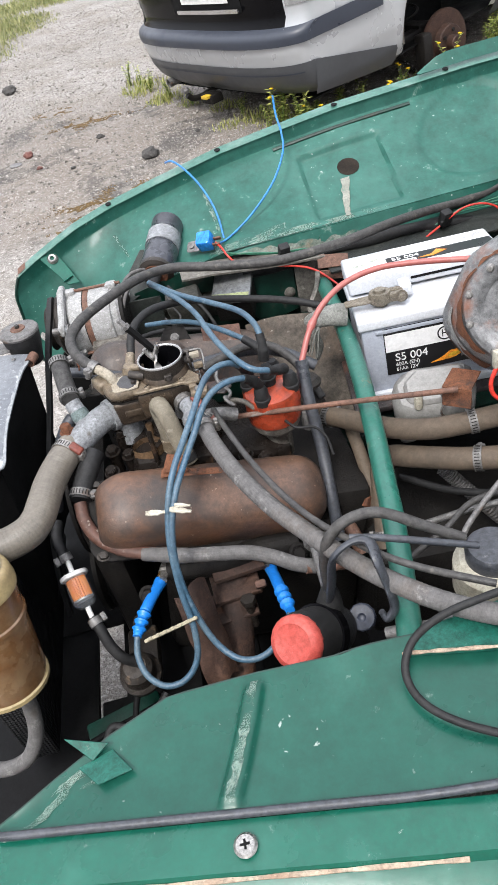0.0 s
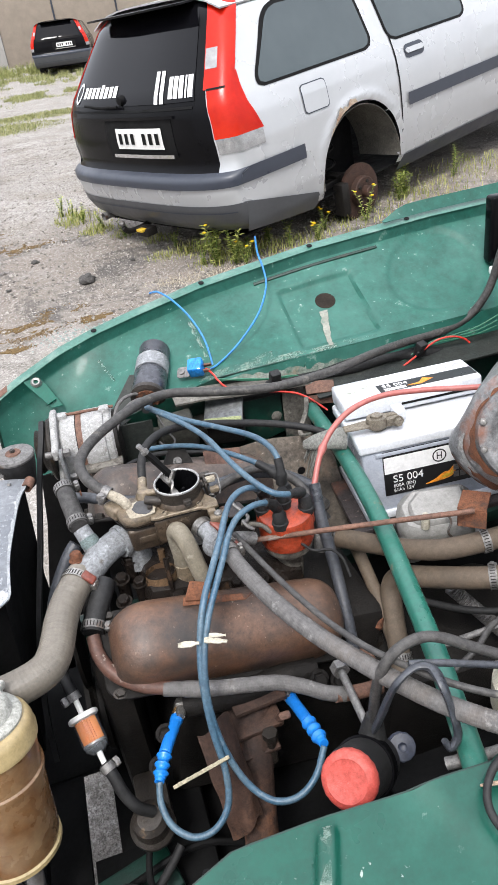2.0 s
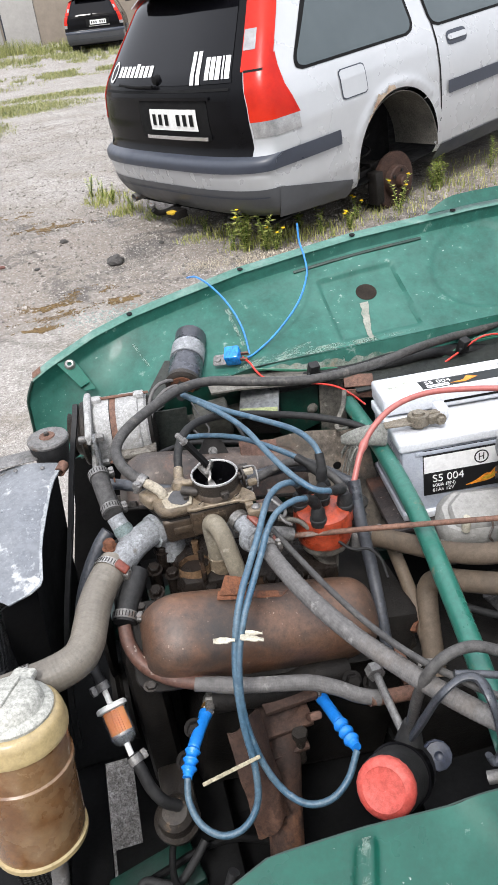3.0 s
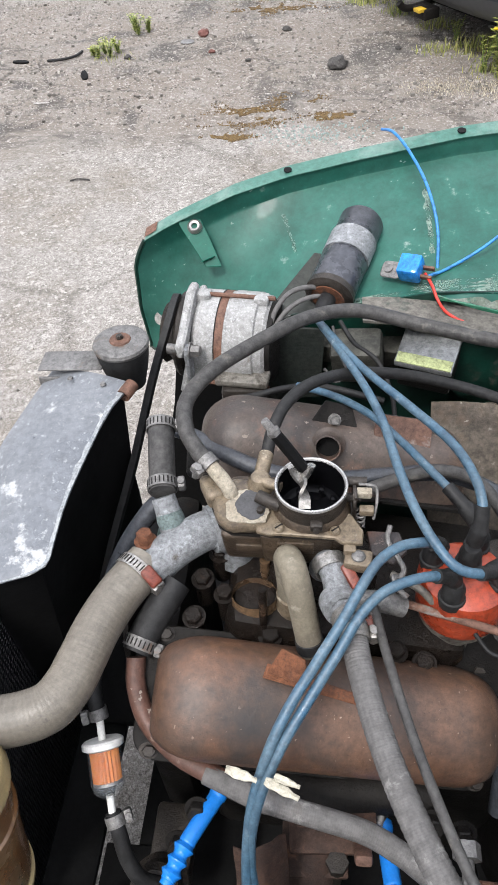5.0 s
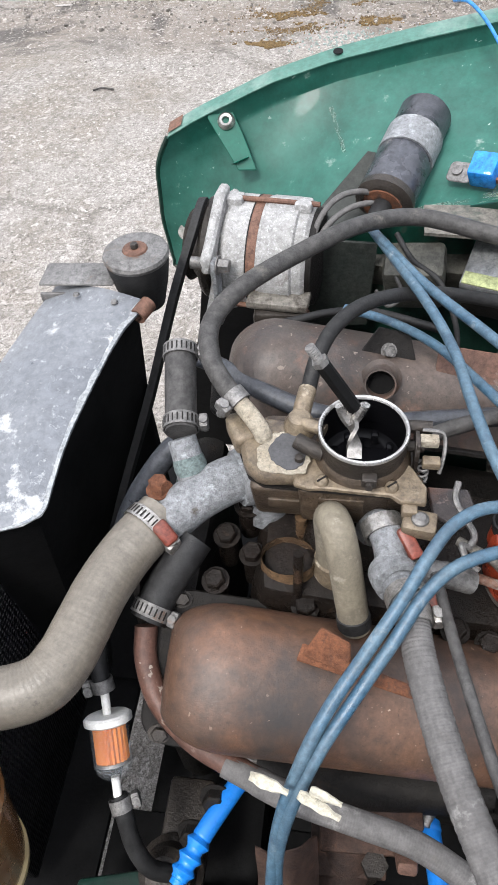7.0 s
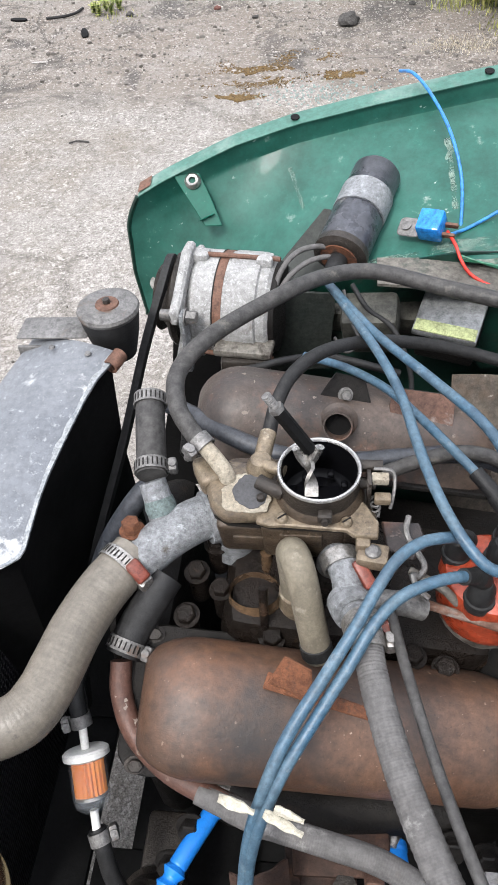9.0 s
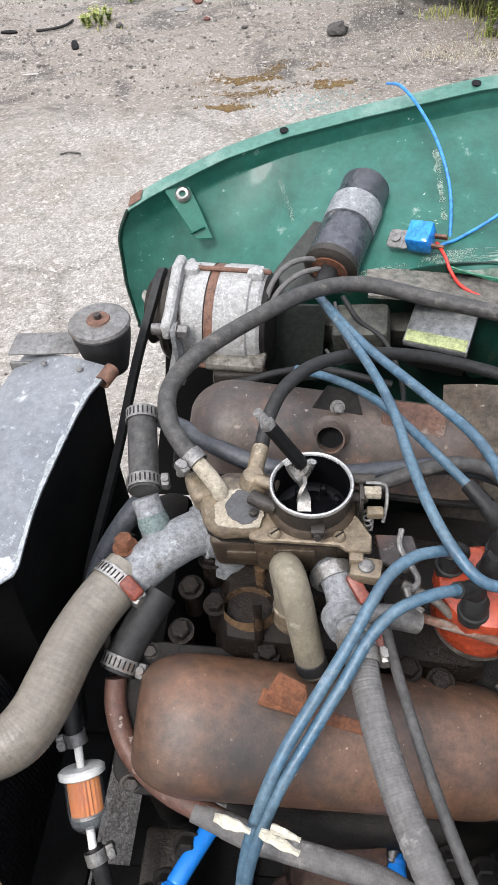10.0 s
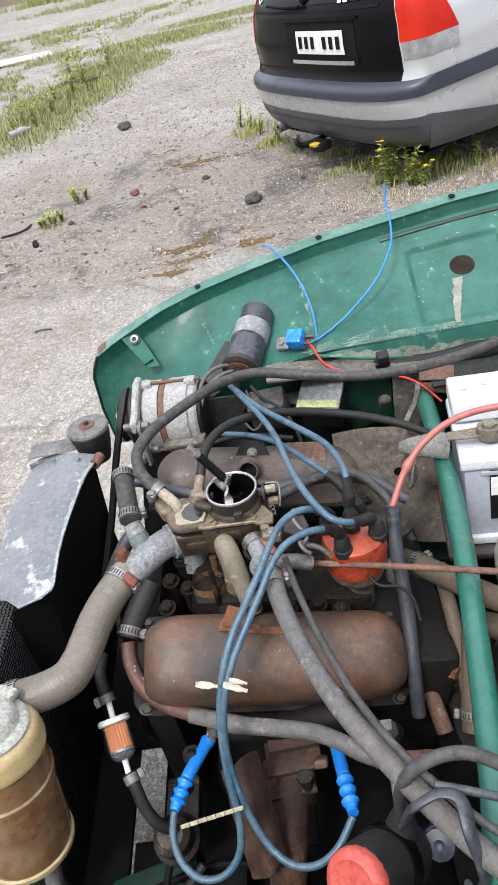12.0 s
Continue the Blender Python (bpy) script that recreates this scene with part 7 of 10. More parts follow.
hose("ignition_lead", [(-0.082, 1.198, 0.82), (-0.036, 1.172, 0.83), (0.008, 1.123, 0.845), (0.033, 1.066, 0.855), (0.061, 1.02, 0.86), (0.081, 0.991, 0.86), (0.10, 0.975, 0.84)], 0.0045, LEAD_BLUE, "faded blue ignition lead from the far bank", "ignition lead", group=LEADS, seg=10)
hose("ignition_lead", [(0.066, 0.957, 0.825), (0.055, 0.935, 0.86), (0.040, 0.922, 0.875), (0.019, 0.919, 0.88), (-0.0, 0.902, 0.875), (-0.013, 0.883, 0.87), (-0.026, 0.856, 0.855), (-0.051, 0.824, 0.835), (-0.076, 0.789, 0.815), (-0.089, 0.763, 0.8), (-0.107, 0.728, 0.745), (-0.112, 0.7, 0.68), (-0.1, 0.67, 0.62), (-0.107, 0.646, 0.585), (-0.133, 0.629, 0.565), (-0.166, 0.629, 0.56), (-0.192, 0.651, 0.57), (-0.201, 0.681, 0.585), (-0.193, 0.703, 0.6)], 0.0047, LEAD_BLUE, "faded blue ignition lead looping to a spark plug", "ignition lead", group=LEADS, seg=10)
hose("ignition_lead", [(0.074, 0.919, 0.825), (0.066, 0.905, 0.855), (0.031, 0.89, 0.87), (0.002, 0.878, 0.865), (-0.016, 0.861, 0.855), (-0.03, 0.834, 0.84), (-0.056, 0.799, 0.815), (-0.081, 0.767, 0.8), (-0.099, 0.73, 0.76), (-0.109, 0.71, 0.7), (-0.1, 0.69, 0.64), (-0.084, 0.656, 0.595), (-0.056, 0.626, 0.58), (-0.021, 0.62, 0.585), (0.01, 0.629, 0.6), (0.031, 0.661, 0.615)], 0.0047, LEAD_BLUE, "faded blue ignition lead looping to a spark plug", "ignition lead", group=LEADS, seg=10)


BRASS = surf("tarnished_brass", (0.34, 0.20, 0.07), (0.20, 0.11, 0.045), 0.4, 0.7, 40, 300, bump=0.2)


def boot_r(k):
    if k > 0.94:
        return 0.0068
    if k < 0.06:
        return 0.0098
    if k < 0.52:
        return 0.0088
    q = ((k - 0.52) / 0.42 * 3) % 1.0
    return 0.0078 + 0.0036 * max(0.0, 1 - abs(q - 0.35) / 0.35 if q < 0.35 else 1 - (q - 0.35) / 0.4)


for pts in ([(-0.142, 0.807, 0.6), (-0.176, 0.742, 0.605), (-0.193, 0.703, 0.6)], [(0.02, 0.796, 0.575), (0.027, 0.72, 0.6), (0.032, 0.665, 0.615)]):
    base, tip = Vector(pts[0]), Vector(pts[1])
    q0, q1 = base.lerp(tip, 0.02), base.lerp(tip, 0.16)
    plug = thing("spark_plug", "spark plug with a brass hexagon and white ceramic", "spark plug", base, "spark plugs")
    part("hexagon", lathe([(0, -0.012), (0.0105, -0.012), (0.0105, 0.004), (0.007, 0.006), (0, 0.006)], 6, along(q0, q1)), BRASS, plug)
    part("ceramic", lathe([(0, 0.004), (0.0065, 0.004), (0.006, 0.014), (0, 0.014)], 14, along(q0, q1)), WHITE_PLASTIC, plug, "white ceramic insulator")
    pts = [base.lerp(tip, 0.2), tip, Vector(pts[2])]
    solo("spark_plug_boot", sweep(pts, boot_r, 18, 44), BOOT_BLUE, "bright blue rubber spark plug boot with ribs", "spark plug boot", "spark plug boots")
hose("starter_cable", [(-0.222, 0.72, 0.46), (-0.236, 0.705, 0.45), (-0.242, 0.672, 0.44), (-0.233, 0.648, 0.44), (-0.205, 0.642, 0.43)], 0.005, BLACK, "black cable hanging under the fuel pump", "cable", seg=10)
hose("starter_cable", [(-0.19, 0.705, 0.44), (-0.212, 0.685, 0.43), (-0.242, 0.668, 0.42), (-0.285, 0.685, 0.42), (-0.30, 0.665, 0.41)], 0.0065, RUBBER_DARK, "thick black cable crossing below the filter", "cable", seg=10)
ct = Vector((-0.094, 0.742, 0.785))
tie = thing("cable_tie", "cream plastic lead separator clip", "lead clip", ct)


def scrap(length, width, seed, m):
    """A crumpled flap of plastic."""
    def at(u, v):
        w = width * (0.55 + 0.45 * math.sin(math.pi * min(1.0, 0.12 + u)) + 0.3 * noise.noise(Vector((u * 4, seed, 0))))
        return m @ Vector(((u - 0.5) * length, (v - 0.5) * w, 0.0014 * noise.noise(Vector((u * 4, v * 1.5, seed))) + 0.004 * (v - 0.5) ** 2))
    return sheet(at, steps(0, 1, 14), steps(0, 1, 6), 0.0016)


part("clip_half", scrap(0.030, 0.008, 1, basis(ct + Vector((0.018, -0.006, 0.005)), (1, -0.38, -0.15), (0, -0.5, 0.85))), CREAM_PLASTIC, tie)
part("clip_half", scrap(0.022, 0.0065, 5, basis(ct + Vector((0.022, -0.001, 0.008)), (1, -0.30, -0.10), (0.1, -0.2, 0.95))), CREAM_PLASTIC, tie)
part("clip_half", scrap(0.028, 0.0085, 9, basis(ct + Vector((-0.016, 0.004, 0.003)), (1, -0.30, 0.05), (0, -0.5, 0.85))), CREAM_PLASTIC, tie)
comb = thing("lead_comb", "tan toothed plastic lead comb", "lead clip", (-0.135, 0.672, 0.635))
part("bar", block(0.080, 0.005, 0.006, basis((-0.135, 0.672, 0.635), (1, 0.12, 0.12), (0, -0.5, 0.8)), 0.001), COMB, comb)
for i in range(7):
    part("tooth", block(0.004, 0.005, 0.005, basis((-0.165 + 0.011 * i, 0.667 + 0.0013 * i, 0.634 + 0.0013 * i), (1, 0.12, 0.12), (0, -0.5, 0.8)), 0.0005), COMB, comb)
hose("starter_cable", [(0.46, 0.985, 0.9), (0.434, 0.995, 0.9), (0.369, 1.016, 0.905), (0.302, 1.04, 0.905), (0.249, 1.031, 0.9), (0.202, 1.013, 0.88), (0.174, 0.999, 0.85), (0.15, 0.963, 0.815)], lambda k: 0.0068 if 0.80 < k < 0.84 else 0.0048, RED_CABLE, "faded red battery cable over the battery", "cable")
hose("sleeved_cable", [(0.15, 0.963, 0.82), (0.147, 0.933, 0.77), (0.149, 0.89, 0.7), (0.144, 0.839, 0.64), (0.14, 0.80, 0.58)], 0.0098, RUBBER_BLUE, "black sleeved battery cable", "cable")
hose("throttle_rod", [(0.029, 0.925, 0.775), (0.18, 0.865, 0.795), (0.335, 0.80, 0.816)], 0.0042, RUST_PIPE, "rusty throttle rod across the bay", "rod", seg=10)
hose("heater_hose", [(0.165, 0.985, 0.69), (0.194, 0.951, 0.7), (0.221, 0.912, 0.71), (0.263, 0.86, 0.72), (0.3, 0.826, 0.73), (0.354, 0.808, 0.745), (0.40, 0.80, 0.75)], 0.0165, HOSE_TAN, "dusty brown heater hose", ends=((0.10, STEEL_DULL), (0.88, STEEL_DULL)), seg=16)
hose("heater_hose", [(0.213, 0.79, 0.54), (0.219, 0.816, 0.57), (0.232, 0.862, 0.61), (0.237, 0.885, 0.64), (0.252, 0.883, 0.66), (0.277, 0.831, 0.68), (0.339, 0.779, 0.7), (0.40, 0.75, 0.71)], 0.0175, HOSE_TAN, "dusty brown heater hose", ends=((0.08, STEEL_DULL), (0.9, STEEL_DULL)), seg=16)
hose("wiring_sleeve", [(0.086, 0.62, 0.68), (0.080, 0.603, 0.76), (0.084, 0.592, 0.815), (0.099, 0.594, 0.838), (0.124, 0.598, 0.842), (0.146, 0.60, 0.842), (0.167, 0.592, 0.837), (0.188, 0.579, 0.825), (0.24, 0.56, 0.80)], 0.0066, RUBBER, "grey wiring sleeve looping over the tube", "cable")
solo("wiring_tape", sweep([(0.083, 0.61, 0.69), (0.086, 0.589, 0.75), (0.089, 0.562, 0.824), (0.114, 0.564, 0.840), (0.130, 0.556, 0.840), (0.131, 0.531, 0.834), (0.137, 0.522, 0.80), (0.141, 0.517, 0.77), (0.131, 0.514, 0.757), (0.126, 0.519, 0.765)], lambda k: 0.0072 + 0.0012 * math.sin(17 * k), 12, 8, 0.6), RUBBER_BLUE, "limp flat loom sleeve", "cable")
hose("wiring_cable", [(0.112, 0.575, 0.835), (0.15, 0.565, 0.83), (0.25, 0.545, 0.80)], 0.0042, RUBBER_BLUE, "thin dark cable beside the tube", "cable", seg=8)
hose("washer_hose", [(0.26, 0.462, 0.83), (0.212, 0.458, 0.83), (0.172, 0.461, 0.82), (0.134, 0.456, 0.8), (0.116, 0.434, 0.78), (0.123, 0.4, 0.772), (0.147, 0.375, 0.768), (0.20, 0.347, 0.764)], 0.0042, RUBBER_DARK, "loose thin black cable over the wing", "cable", seg=10)
hose("accessory_wire", [(0.105, 1.42, 0.836), (0.109, 1.462, 0.89), (0.09, 1.51, 0.928), (0.063, 1.56, 0.958), (0.042, 1.62, 0.967), (0.03, 1.66, 0.947)], 0.0022, WIRE_BLUE, "loose bright blue wire over the wing edge", "wire", seg=8, group="blue wires")
hose("accessory_wire", [(0.09, 1.405, 0.845), (0.107, 1.42, 0.838), (0.171, 1.435, 0.873), (0.237, 1.475, 0.91), (0.279, 1.53, 0.958), (0.281, 1.58, 0.976), (0.275, 1.6, 1.0), (0.279, 1.61, 1.04)], 0.0022, WIRE_BLUE, "loose bright blue wire sticking up past the wing", "wire", seg=8, group="blue wires")
hose("feed_wire", [(0.085, 1.40, 0.852), (0.094, 1.37, 0.853), (0.097, 1.358, 0.838), (0.11, 1.347, 0.822), (0.134, 1.335, 0.816), (0.18, 1.325, 0.808), (0.228, 1.320, 0.799), (0.249, 1.310, 0.792), (0.270, 1.30, 0.783), (0.295, 1.27, 0.76)], 0.0021, RED_WIRE, "red wire from the relay", "wire", seg=8)
hose("feed_wire", [(0.474, 1.325, 0.775), (0.526, 1.321, 0.804), (0.547, 1.317, 0.824), (0.568, 1.312, 0.836), (0.60, 1.308, 0.838), (0.63, 1.304, 0.824), (0.635, 1.30, 0.814)], 0.0021, RED_WIRE, "red wire behind the battery", "wire", seg=8)
for k in range(3):
    hose("loom_wire", [(0.099, 1.365, 0.840 - 0.003 * k), (0.121, 1.355, 0.838), (0.154, 1.345, 0.831 + 0.003 * k), (0.19, 1.345, 0.822), (0.227, 1.35, 0.816), (0.255, 1.352, 0.811 + 0.004 * k), (0.298, 1.35, 0.797), (0.371, 1.348, 0.776 - 0.005 * k), (0.432, 1.345, 0.772 - 0.006 * k), (0.487, 1.342, 0.779 - 0.004 * k), (0.532, 1.34, 0.806), (0.563, 1.338, 0.820 + 0.003 * k), (0.625, 1.335, 0.811 + 0.005 * k), (0.673, 1.332, 0.810 + 0.008 * k), (0.719, 1.33, 0.823 + 0.012 * k)], 0.0016, GREEN_WIRE, "thin green loom wire", "wire", seg=8, group="green wires")
solo("wiring_loom", sweep([(0.12, 1.352, 0.797), (0.25, 1.352, 0.798), (0.335, 1.352, 0.800), (0.405, 1.352, 0.800), (0.488, 1.352, 0.797), (0.551, 1.352, 0.788), (0.609, 1.352, 0.779), (0.676, 1.352, 0.762), (0.76, 1.352, 0.748)], lambda k: 0.014 + 0.003 * math.sin(23 * k), 12, 8), RUBBER_DARK, "dark taped wiring loom behind the battery", "wiring loom")
for cx_, cy_, cz_, tx_ in ((0.205, 1.322, 0.820, 0.1), (0.532, 1.330, 0.800, 0.3)):
    solo("loom_clip", joined(block(0.021, 0.018, 0.032, basis((cx_, cy_, cz_), (1, tx_, 0), (0, -0.35, 1)), 0.003), block(0.026, 0.005, 0.010, basis((cx_, cy_ - 0.008, cz_ + 0.004), (1, tx_, 0), (0, -0.35, 1)), 0.001)), RUBBER_DARK, "black rubber loom clip", "clip", "loom clips")

# ---- fuel filter ----
f0, f1 = Vector((-0.283, 0.843, 0.648)), Vector((-0.262, 0.766, 0.590))
fl = (f1 - f0).length
XM = along(f0, f1)
ff = thing("fuel_filter", "clear inline fuel filter with orange pleats", "fuel filter", f0)
part("end_pipe", lathe([(0, 0), (0.0042, 0), (0.0042, 0.025), (0.0042, 0.03), (0, 0.03)], 14, XM), WHITE_PLASTIC, ff)
part("end_flange", lathe([(0, 0.022), (0.020, 0.022), (0.0225, 0.024), (0.0225, 0.029), (0.019, 0.031), (0, 0.031)], 28, XM), WHITE_PLASTIC, ff, "white nylon end cap")
part("bowl", lathe([(0.0185, 0.031), (0.0185, 0.066), (0.0165, 0.074), (0.010, 0.080), (0.005, 0.081), (0.005, 0.079), (0.016, 0.072), (0.0178, 0.065), (0.0175, 0.031)], 28, XM), FILTER_CLEAR, ff, "clear plastic bowl")
pl = bmesh.new()
n_pl = 44
rings_ = [[pl.verts.new((r * math.cos(k * math.tau / n_pl), r * math.sin(k * math.tau / n_pl), h)) for k in range(n_pl) for r in ((0.0155 if k % 2 else 0.0128),)] for h in (0.031, 0.064)]
for k in range(n_pl):
    pl.faces.new((rings_[0][k], rings_[0][(k + 1) % n_pl], rings_[1][(k + 1) % n_pl], rings_[1][k]))
pl.faces.new(rings_[1])
pl.transform(XM)
part("pleats", pl, FILTER_PAPER, ff, "orange paper pleats")
part("pleat_cap", lathe([(0, 0.064), (0.0158, 0.064), (0.0158, 0.067), (0, 0.067)], 24, XM), STEEL, ff)
part("outlet_pipe", lathe([(0, 0.079), (0.0042, 0.079), (0.0042, fl), (0, fl)], 14, XM), WHITE_PLASTIC, ff)
hose("fuel_hose", [(-0.283, 0.843, 0.648), (-0.288, 0.856, 0.66), (-0.292, 0.875, 0.672), (-0.288, 0.90, 0.68)], 0.0085, RUBBER_DARK, "black fuel hose above the filter", ends=((0.1, STEEL_DULL),))
hose("fuel_hose", [(-0.262, 0.768, 0.591), (-0.254, 0.752, 0.578), (-0.246, 0.735, 0.556), (-0.232, 0.722, 0.535), (-0.215, 0.722, 0.515)], 0.0085, RUBBER_DARK, "black fuel hose below the filter", ends=((0.1, STEEL_DULL),))

# ---- radiator ----
rad = thing("radiator", "black radiator with a flaking grey top shroud", "radiator", (-0.40, 0.95, 0.30))
part("core", block(0.05, 0.52, 0.42, Matrix.Translation((-0.43, 0.98, 0.33)), 0.004), CORE, rad, "black honeycomb radiator core")


SCRAPED = surf("scraped_pale_paint", (0.40, 0.41, 0.41), (0.22, 0.24, 0.26), 0.5, 0.2, 40, 260, spots=((0.10, 0.12, 0.15), 0.30, 50, 0.5, 0.1), bump=0.4)


def shroud_fn(u, v):
    """u from the outer (0) to the bay side (1), v from the far end (0) to the near end (1)."""
    xr = lerp_table([(0, -0.291), (0.08, -0.297), (0.15, -0.306), (0.25, -0.313), (0.37, -0.319), (0.49, -0.325), (0.61, -0.331), (0.71, -0.334), (0.86, -0.3355), (1, -0.336)], v)[0] - 0.05 * (max(0.0, v - 0.88) / 0.12) ** 2.5
    xl = lerp_table([(0, -0.408), (0.45, -0.440), (0.9, -0.436), (1, -0.425)], v)[0]
    y = 1.195 - 0.270 * v + 0.035 * (1 - u) * (1 - 0.1 * v)
    z = 0.823 - 0.022 * v - 0.028 * v * v + 0.004 * math.sin(3.1 * u) - 0.012 * (1 - u) ** 3
    return Vector((xl + (xr - xl) * u, y, z))


part("top_shroud", sheet(shroud_fn, steps(0, 1, 18), steps(0, 1, 26), 0.0018), SHROUD, rad, "flaking blue-grey sheet metal shroud")
part("shroud_roll", lathe([(0.007, 0), (0.009, 0), (0.009, 0.022), (0.007, 0.022), (0.007, 0)], 16, along((-0.298, 1.175, 0.818), (-0.290, 1.195, 0.820))), RUST_PIPE, rad, "rusty rolled edge")
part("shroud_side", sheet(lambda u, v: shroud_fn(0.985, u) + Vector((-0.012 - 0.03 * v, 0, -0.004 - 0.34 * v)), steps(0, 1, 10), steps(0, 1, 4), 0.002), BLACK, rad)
part("scraped_edge", sheet(lambda u, v: shroud_fn(1.0 - (0.006 + 0.055 * abs(noise.noise(Vector((v * 9, 1, 4)))) + 0.03) * u, v) + Vector((0, 0, 0.0016)), steps(0, 1, 2), steps(0, 1, 60), 0.0006), SCRAPED, rad, "bare scraped edge of the shroud")
for y_, x_ in ((1.20, -0.37), (1.19, -0.325)):
    part("rivet", lathe([(0, 0), (0.004, 0), (0.003, 0.002), (0, 0.0025)], 10, Matrix.Translation((x_, y_ - 0.002, 0.826))), STEEL_DULL, rad)
part("side_post", block(0.02, 0.03, 0.44, Matrix.Translation((-0.335, 1.205, 0.36)), 0.003), BLACK, rad)
part("hose_stub", sweep([(-0.385, 0.796, 0.755), (-0.41, 0.797, 0.75), (-0.43, 0.80, 0.72)], 0.020, 16), BLACK, rad)
filler = thing("rubber_mount", "round rubber mount with a rusty centre bolt", "rubber mount", (-0.309, 1.24, 0.80))
MC = Matrix.Translation((-0.309, 1.24, 0.826))
part("top_plate", lathe([(0, 0.030), (0.030, 0.030), (0.035, 0.028), (0.0365, 0.024), (0.035, 0.020), (0, 0.020)], 30, MC), STEEL_DULL, filler)
part("rubber_body", lathe([(0, -0.04), (0.022, -0.04), (0.030, -0.01), (0.034, 0.012), (0.0345, 0.020), (0, 0.020)], 30, MC), RUBBER_DARK, filler)
part("rust_ring", lathe([(0, 0.030), (0.014, 0.030), (0.013, 0.0318), (0, 0.0318)], 20, MC), RUST_PIPE, filler)
part("centre_bolt", hexbolt(MC @ Matrix.Translation((0, 0, 0.031)), 0.0045, 0.005, False), CAST_DARK, filler)
solo("mount_bracket", joined(block(0.085, 0.040, 0.003, basis((-0.375, 1.232, 0.826), (1, 0.02, 0.02), (0, 0, 1)), 0.002), block(0.085, 0.004, 0.018, basis((-0.375, 1.211, 0.80), (1, 0.02, 0.02), (0, 0, 1)), 0.001)), STEEL_DULL, "rusty steel mounting bracket by the radiator", "bracket")

# ---- expansion tank ----
tank = thing("expansion_tank", "amber-stained plastic coolant tank with a grey cap", "coolant tank", (-0.36, 0.70, 0.50))
t0, t1 = Vector((-0.387, 0.692, 0.590)), Vector((-0.371, 0.732, 0.810))
KM = along(t0, t1)
part("bowl", lathe([(0, 0), (0.048, 0), (0.056, 0.006), (0.058, 0.02), (0.058, 0.118), (0.0605, 0.120), (0.0605, 0.126), (0.058, 0.128), (0.0585, 0.168), (0, 0.168)], 40, KM), AMBER_TANK, tank, "amber-stained bowl")
part("collar", lathe([(0.058, 0.167), (0.0615, 0.169), (0.062, 0.177), (0.060, 0.181), (0.060, 0.188), (0.057, 0.196), (0.052, 0.200), (0, 0.202)], 40, KM), TANK_TOP, tank, "yellowed shoulder")
part("bottom_ring", lathe([(0.054, 0.0), (0.0595, 0.002), (0.0595, 0.008), (0.056, 0.010)], 40, KM), TANK_TOP, tank)
capt = part("cap", joined(lathe([(0, 0.198), (0.049, 0.198), (0.050, 0.204), (0.047, 0.208), (0.040, 0.210), (0.036, 0.222), (0.030, 0.227), (0, 0.229)], 32, KM), block(0.03, 0.05, 0.012, KM @ Matrix.Translation((0.0, -0.026, 0.212)), 0.005)), CAP_GREY, tank, "light grey screw cap")
part("cap_bar", block(0.012, 0.05, 0.006, KM @ Matrix.Translation((0, 0, 0.226)), 0.002), CAP_GREY, capt)
hose("tank_hose", [(-0.382, 0.70, 0.592), (-0.382, 0.704, 0.54), (-0.384, 0.68, 0.47), (-0.41, 0.66, 0.43), (-0.45, 0.655, 0.42), (-0.50, 0.673, 0.42)], 0.012, HOSE_GREY, "dusty grey hose looping under the coolant tank")

# ---- red-capped canister ----
can = thing("brake_light_switch", "black canister with a faded red rubber cap", "canister", (0.06, 0.58, 0.62))
r0, r1 = Vector((0.075, 0.605, 0.635)), Vector((0.022, 0.553, 0.700))
QM = along(r0, r1)
ql = (r1 - r0).length
part("body", lathe([(0, -0.03), (0.026, -0.03), (0.034, -0.01), (0.036, 0.0), (0.036, ql - 0.02), (0.034, ql - 0.014), (0, ql - 0.014)], 30, QM), RUBBER_DARK, can)
part("ring", lathe([(0.0362, 0.02), (0.039, 0.02), (0.039, 0.036), (0.0362, 0.036)], 30, QM), BLACK_GLOSS, can)
part("cap", lathe([(0, ql - 0.018), (0.034, ql - 0.018), (0.0345, ql - 0.012), (0.0345, ql - 0.005), (0.0315, ql - 0.0005), (0.025, ql + 0.002), (0.0235, ql + 0.001), (0, ql + 0.0015)], 20, QM @ Matrix.Rotation(radians(12), 4, "Z")), RED_CAP, can, "faded red faceted cap")
part("taped_top", sweep([r0 + Vector((0.0, 0.0, 0.0)), (0.078, 0.61, 0.655), (0.084, 0.617, 0.685), (0.086, 0.62, 0.705)], lambda k: 0.034 - 0.025 * k ** 0.7, 14, 6), RUBBER_DARK, can, "taped sleeve over the wires")
part("blue_plug", lathe([(0, -0.02), (0.014, -0.02), (0.014, 0), (0.019, 0), (0.019, 0.012), (0.017, 0.014), (0.017, 0.022), (0.006, 0.024), (0, 0.020)], 12, along((0.124, 0.622, 0.618), (0.118, 0.60, 0.648))), NAVY, can)

# ---- heater fan housing, motor and brake reservoir ----
fan = thing("heater_fan_housing", "grey flaking heater fan housing with rust", "heater housing", (0.50, 0.93, 0.70))
HM = basis((0.410, 0.792, 0.925), (-0.749, 0.663, 0.0), (0.64, 0.723, -0.258))


def snail(a):
    """How far the scroll-shaped case bulges at the angle a: 0 towards the wing, 90 degrees up."""
    d = ((a + 0.50 + math.pi) % math.tau) - math.pi
    return math.exp(-(d / (0.36 if d > 0 else 1.0)) ** 2)


